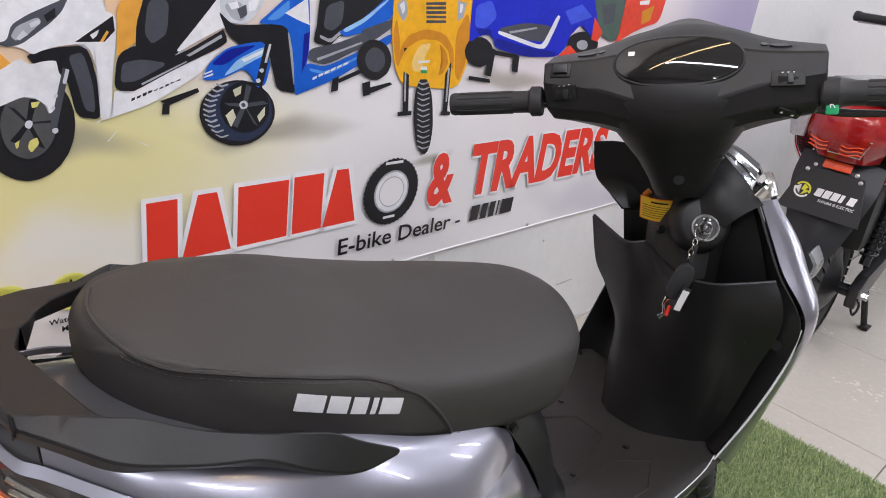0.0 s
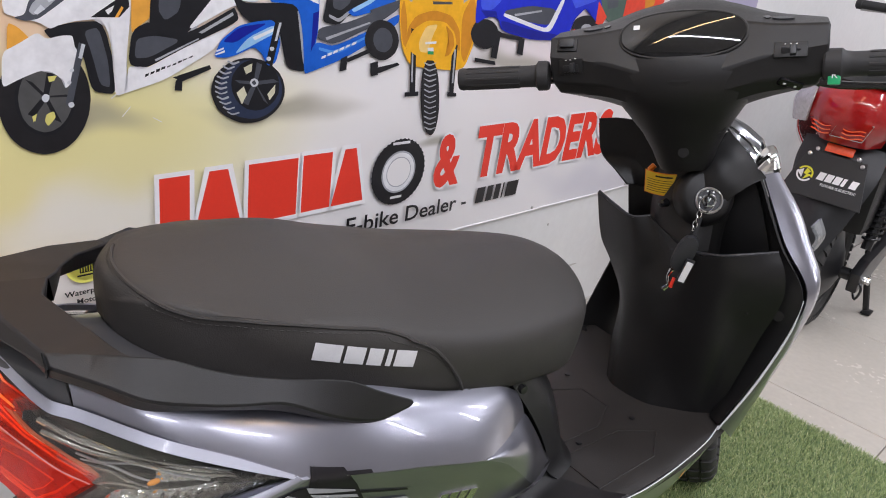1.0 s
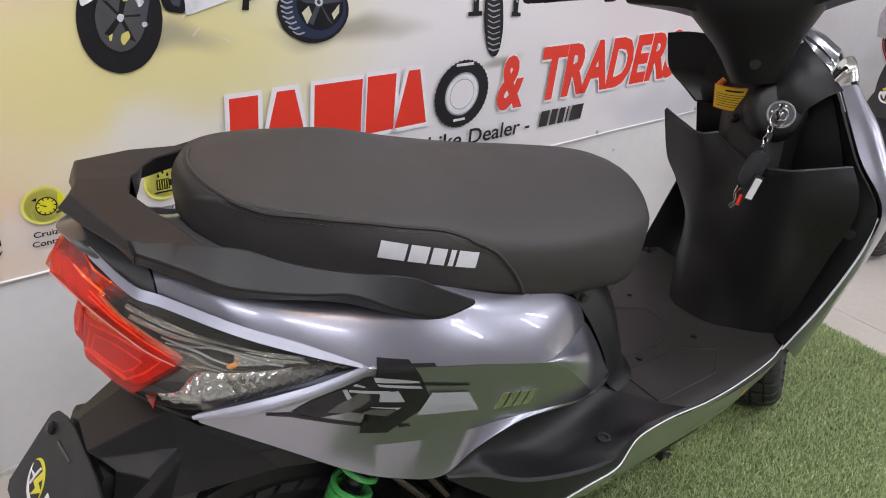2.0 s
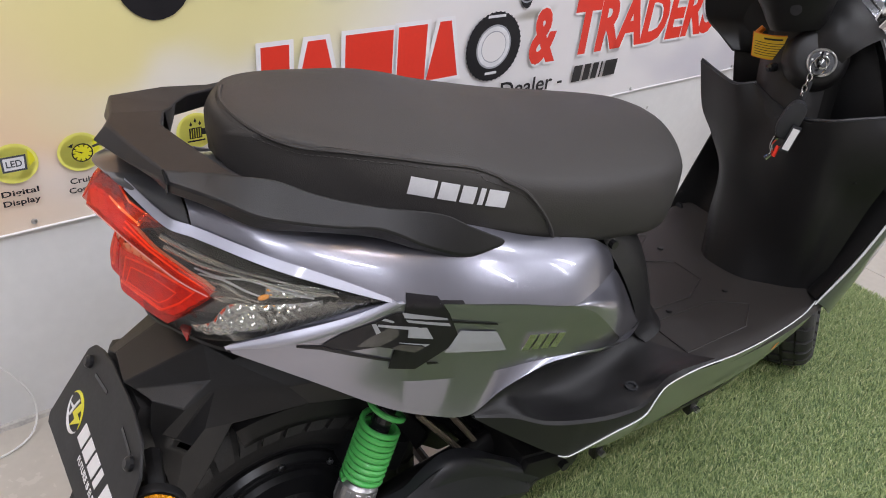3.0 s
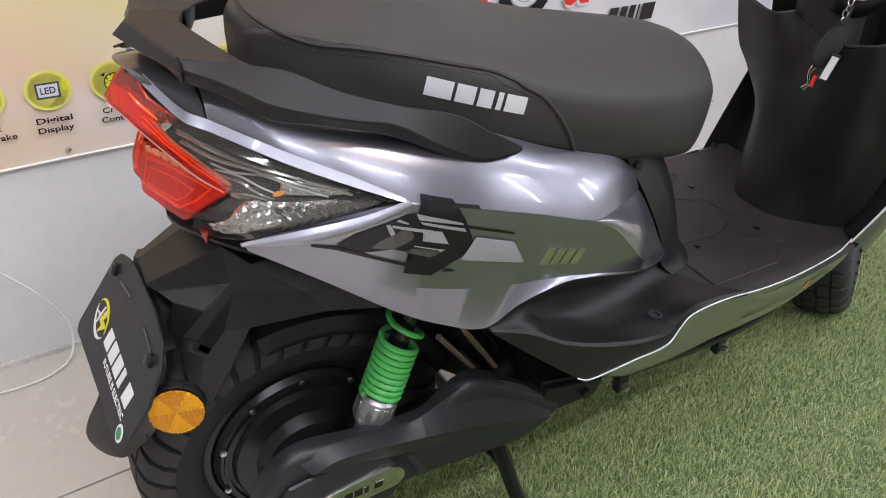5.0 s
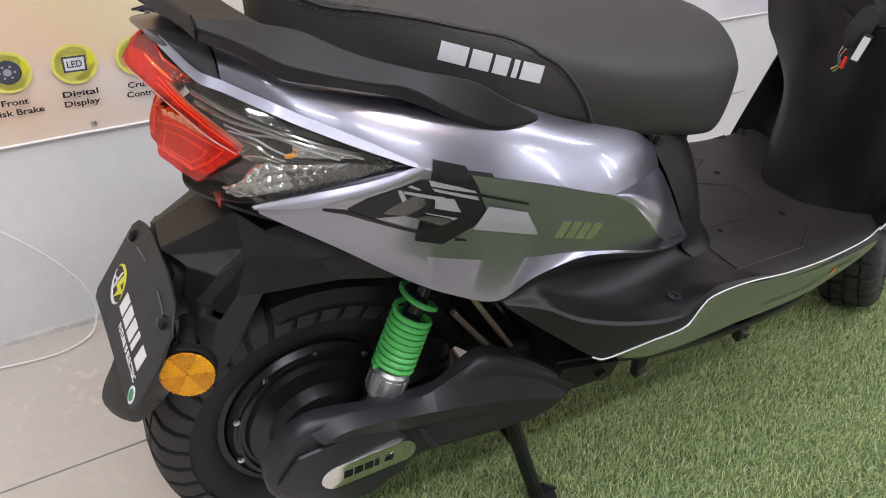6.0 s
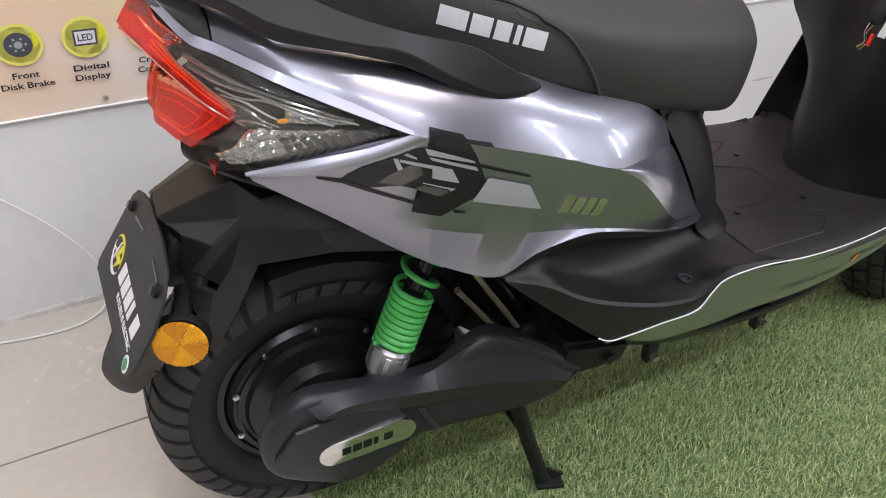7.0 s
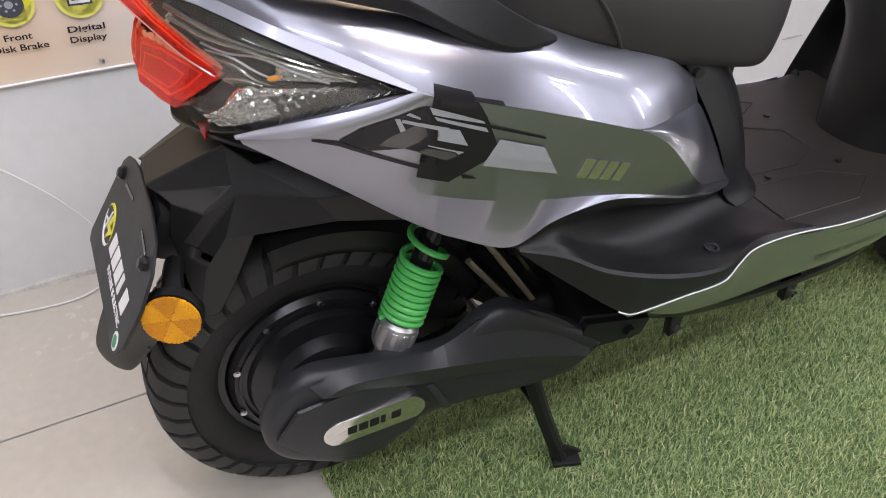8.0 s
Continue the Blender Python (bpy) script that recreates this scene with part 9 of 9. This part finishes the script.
# ---- the red scooter parked ahead ----
RED_AT = pose(2.30, 0.295, 0, 0, 0, 9)
red = thing("scooter", "red and black electric scooter with a black show plate", "scooter", RED_AT)
part("tyre", placed(tyre_mesh(0.2105, 0.1), pose(0, 0, WHEEL_R)), M_TYRE, red)
part("tread", placed(tread_blocks(0.2105, 0.1, 34), pose(0, 0, WHEEL_R)), M_TYRE, red)
part("hub_motor", placed(lathe([(0.13, 0.04), (0.13, -0.04), (0.1, -0.05), (0.07, -0.065), (0.02, -0.08), (0.02, -0.14), (0.008, -0.14)], 40), pose(0, 0, WHEEL_R)), M_HUB, red)
RED_LAMP = [
    [(-0.15, 0.115, 0.80), (-0.2, 0.055, 0.822), (-0.2, -0.055, 0.822), (-0.15, -0.115, 0.80)],
    [(-0.19, 0.118, 0.76), (-0.235, 0.06, 0.775), (-0.235, -0.06, 0.775), (-0.19, -0.118, 0.76)],
    [(-0.195, 0.112, 0.71), (-0.24, 0.06, 0.71), (-0.24, -0.06, 0.71), (-0.195, -0.112, 0.71)],
    [(-0.15, 0.095, 0.655), (-0.2, 0.055, 0.648), (-0.2, -0.055, 0.648), (-0.15, -0.095, 0.655)],
]
part("tail_lamp", sheet(skin(RED_LAMP, 30, 20), 0.01), M_RED_LENS2, red, "wide glossy red tail lamp")
for z in (0.676, 0.687, 0.698):
    for ya, yb in ((0.088, 0.034), (0.0, -0.06)):
        part("lamp_row", sweep([(-0.243 + 1.4 * y * y, y, z + 0.004 * math.sin(90 * y)) for y in np.linspace(ya, yb, 10)], 0.0019, 6), M_RED_REFL, red)
part("lamp_window", sweep([(-0.2445 + 1.4 * y * y, y, z) for y, z in ((0.03, 0.672), (0.012, 0.726), (-0.075, 0.722), (-0.058, 0.672))], 0.0014, 6, None, None, True), M_CLEAR_LENS, red, "clear rib inside the lens")
part("lamp_brow", sheet(skin([[(-0.14, 0.14, 0.812), (-0.215, 0.06, 0.828), (-0.215, -0.06, 0.828), (-0.14, -0.14, 0.812)], [(-0.1, 0.13, 0.83), (-0.17, 0.06, 0.85), (-0.17, -0.06, 0.85), (-0.1, -0.13, 0.83)]], 20, 6), 0.008), M_BLACK, red)
for s in (1, -1):
    part("indicator", sheet(skin([[(-0.197, s * 0.116, 0.79), (-0.14, s * 0.168, 0.79), (-0.04, s * 0.19, 0.785)], [(-0.214, s * 0.114, 0.745), (-0.155, s * 0.178, 0.735), (-0.05, s * 0.207, 0.735)], [(-0.19, s * 0.12, 0.685), (-0.14, s * 0.172, 0.675), (-0.06, s * 0.2, 0.69)]], 14, 12), 0.006), M_CLEAR_LENS, red, "clear ribbed indicator lens")
    part("side_panel", sheet(skin([[(-0.13, s * 0.12, 0.815), (0.0, s * 0.17, 0.8), (0.3, s * 0.19, 0.7)], [(-0.17, s * 0.15, 0.75), (0.0, s * 0.2, 0.72), (0.3, s * 0.21, 0.6)], [(-0.15, s * 0.15, 0.66), (0.0, s * 0.19, 0.62), (0.3, s * 0.2, 0.5)], [(-0.13, s * 0.12, 0.6), (0.0, s * 0.16, 0.57), (0.3, s * 0.18, 0.46)]], 20, 16), 0.004), M_RED_PAINT, red, "glossy red side panel")
    part("grab_rail", sweep([(-0.15, 0, 0.84), (-0.13, s * 0.09, 0.838), (0.02, s * 0.15, 0.83), (0.2, s * 0.17, 0.79)], 0.014, 8, 20, flat=1.6), M_BLACK, red)
    part("shock_absorber", sweep([(0.03, s * 0.12, 0.3), (0.1, s * 0.125, 0.55)], 0.016, 10, 4), M_HUB, red)
    turns = [(0.035 + 0.06 * f + 0.024 * math.cos(62 * f), s * 0.122 + 0.024 * math.sin(62 * f), 0.33 + 0.19 * f) for f in np.linspace(0, 1, 120)]
    part("coil_spring", sweep(turns, 0.004, 6), M_HUB, red)
    part("stand_leg", sweep([(0.22, s * 0.1, 0.24), (0.27, s * 0.15, 0.02)], 0.011, 8, 4), M_BLACK, red)
    part("stand_foot", block(0.055, 0.032, 0.008, pose(0.28, s * 0.155, 0.008), 0.003), M_BLACK, red)
part("swing_arm", slab([(-0.06, 0.24), (0.02, 0.27), (0.3, 0.3), (0.33, 0.25), (0.1, 0.19), (-0.04, 0.17)], -0.15, -0.115, 0.008), M_HUB, red)
part("axle_nut", lathe([(0.014, -0.17), (0.014, -0.14)], 6, (0, 0, WHEEL_R)), M_STEEL, red)
part("cable_loop", sweep([(-0.02, -0.12, 0.22), (-0.05, -0.16, 0.2), (-0.03, -0.15, 0.15), (0.02, -0.12, 0.18)], 0.004, 6, 16), M_HUB, red)
part("seat", block(0.6, 0.27, 0.06, pose(0.22, 0, 0.815, 0, 3), 0.028, 4), M_SEAT_FILM, red, "black seat under clear wrapping film")
part("mudguard", sheet(skin([[(-0.13, 0.12, 0.64), (-0.15, 0, 0.655), (-0.13, -0.12, 0.64)], [(-0.17, 0.12, 0.56), (-0.2, 0, 0.56), (-0.17, -0.12, 0.56)], [(-0.21, 0.085, 0.42), (-0.25, 0, 0.42), (-0.21, -0.085, 0.42)], [(-0.24, 0.05, 0.32), (-0.265, 0, 0.31), (-0.24, -0.05, 0.32)], [(-0.245, 0.03, 0.3), (-0.268, 0, 0.295), (-0.245, -0.03, 0.3)]], 18, 24), 0.005), M_BLACK_SHEEN, red, "long black mudguard")
PL2 = pose(-0.222, 0, 0.545) @ Matrix.Rotation(radians(24), 4, "Y") @ pose(0, 0, 0, 0, 0, -90)
plate2 = part("number_plate", placed(slab([(-0.085, 0.07), (0.085, 0.07), (0.118, -0.07), (-0.118, -0.07)], -0.002, 0.002, 0.0008, 1), PL2), M_PLATE, red, "black show plate with yellow and white mark")
part("reflector", placed(block(0.08, 0.006, 0.026, pose(0, -0.004, 0.088), 0.002), PL2), M_RED_REFL, red, "small red reflector")
for u in (-0.065, 0.065):
    for v in (0.058, 0.076):
        part("plate_bolt", placed(lathe([(0.0, -0.008), (0.006, -0.006), (0.007, 0)], 12), PL2 @ pose(u * (1.15 if v < 0.06 else 0.9), 0, v)), M_STEEL, plate2)
ring = [(0.024 * math.cos(a), 0.024 * math.sin(a)) for a in np.linspace(-0.3, 2.6, 16)] + [(0.019 * math.cos(a), 0.019 * math.sin(a)) for a in np.linspace(2.6, -0.3, 16)]
part("plate_mark", placed(slab(ring, -0.0028, -0.002), PL2 @ pose(-0.065, 0, -0.005)), M_YELLOW_INK, plate2)
ring = [(0.024 * math.cos(a), 0.024 * math.sin(a)) for a in np.linspace(2.85, 5.75, 16)] + [(0.019 * math.cos(a), 0.019 * math.sin(a)) for a in np.linspace(5.75, 2.85, 16)]
part("plate_mark", placed(slab(ring, -0.0028, -0.002), PL2 @ pose(-0.065, 0, -0.005)), M_WHITE_INK, plate2)
part("plate_mark", placed(slab([(-0.002, 0.018), (0.012, 0.01), (0.004, 0.002), (0.018, 0.0), (-0.004, -0.018), (0.002, -0.002), (-0.006, 0.0)], -0.003, -0.002), PL2 @ pose(-0.062, 0, -0.005)), M_YELLOW_INK, plate2)
part("plate_mark", placed(slab([(-0.018, 0.004), (-0.004, 0.014), (-0.006, 0.0), (-0.014, -0.002), (-0.002, -0.014), (-0.008, -0.001), (-0.018, -0.001)], -0.003, -0.002), PL2 @ pose(-0.068, 0, -0.005)), M_WHITE_INK, plate2)
word_mark("plate_mark", 0.115, 0.024, M_WHITE_INK, plate2, PL2 @ pose(-0.03, -0.0021, -0.012), 0.2)
lettering("FUTURE IS ELECTRIC", 0.008, 0.1, M_WHITE_INK, plate2, "slogan", PL2 @ pose(-0.012, -0.0021, -0.028))
# its front, seen beyond the tail
part("floorboard", block(0.5, 0.34, 0.05, pose(0.62, 0, 0.34), 0.015), M_MAT, red)
part("battery_box", block(0.5, 0.22, 0.3, pose(0.2, 0, 0.5), 0.03), M_BLACK, red)
part("leg_shield", sheet(skin([[(0.9, 0.18, 0.35), (0.92, 0.2, 0.6), (0.88, 0.12, 0.85)], [(0.86, 0, 0.35), (0.88, 0, 0.6), (0.86, 0, 0.88)], [(0.9, -0.18, 0.35), (0.92, -0.2, 0.6), (0.88, -0.12, 0.85)]], 16, 16), 0.03), M_BLACK, red)
part("front_tyre", placed(tyre_mesh(0.2105, 0.09), pose(1.27, 0, WHEEL_R)), M_TYRE, red)
part("handlebar_cowl", block(0.16, 0.34, 0.12, pose(0.86, 0, 0.97, 0, -20), 0.04, 4), M_RED_PAINT, red)
for s in (1, -1):
    bm = lathe([(0.011, 0.16), (0.011, 0.2), (0.022, 0.202), (0.022, 0.222), (0.0165, 0.226), (0.0165, 0.325), (0.0195, 0.328), (0.0195, 0.345), (0.014, 0.35)], 20)
    part("grip", placed(bm if s == 1 else placed(bm, pose(0, 0, 0, 0, 0, 180)), pose(0.83, 0, 0.995)), M_RUBBER, red)
    part("brake_lever", sweep([(0.88, s * 0.17, 0.985), (0.89, s * 0.22, 0.98), (0.875, s * 0.34, 0.975)], 0.006, 8, 16), M_ALLOY, red)
for s in (1, -1):
    part("front_fork", sweep([(0.93, s * 0.03, 0.7), (1.0, s * 0.065, 0.52), (1.27, s * 0.07, WHEEL_R)], 0.018, 8, 10), M_HUB, red)
bm = bmesh.new()
grid(bm, [[(1.27 + 0.235 * math.cos(a), w, WHEEL_R + 0.235 * math.sin(a)) for w in np.linspace(-0.06, 0.06, 7)] for a in np.linspace(0.2, 2.7, 24)])
part("front_fender", sheet(bm, 0.004), M_RED_PAINT, red)
part("front_apron", sheet(skin([[(0.93, 0.17, 0.4), (0.95, 0.19, 0.62), (0.93, 0.13, 0.86)], [(1.08, 0.0, 0.42), (1.1, 0.0, 0.64), (1.0, 0.0, 0.92)], [(0.93, -0.17, 0.4), (0.95, -0.19, 0.62), (0.93, -0.13, 0.86)]], 16, 16), 0.004), M_RED_PAINT, red)

# ---- floor tiles, each a piece of its own ----
T, GAP = 0.6, 0.0016
tile_mesh = mesh_of("tile", block(T - 2 * GAP, T - 2 * GAP, 0.008, None, 0.0012, 1), M_FLOOR)
for i in range(-6, 13):
    for j in range(-7, 2):
        cx, cy = 0.21 + T * (i + 0.5), -0.347 + T * (j + 0.5)
        if -3.3 < cx < 7.5 and -4.3 < cy < 0.3:
            ob = new("tile", tile_mesh)
            ob.parent = floor
            ob.location = (cx, cy, -0.004)
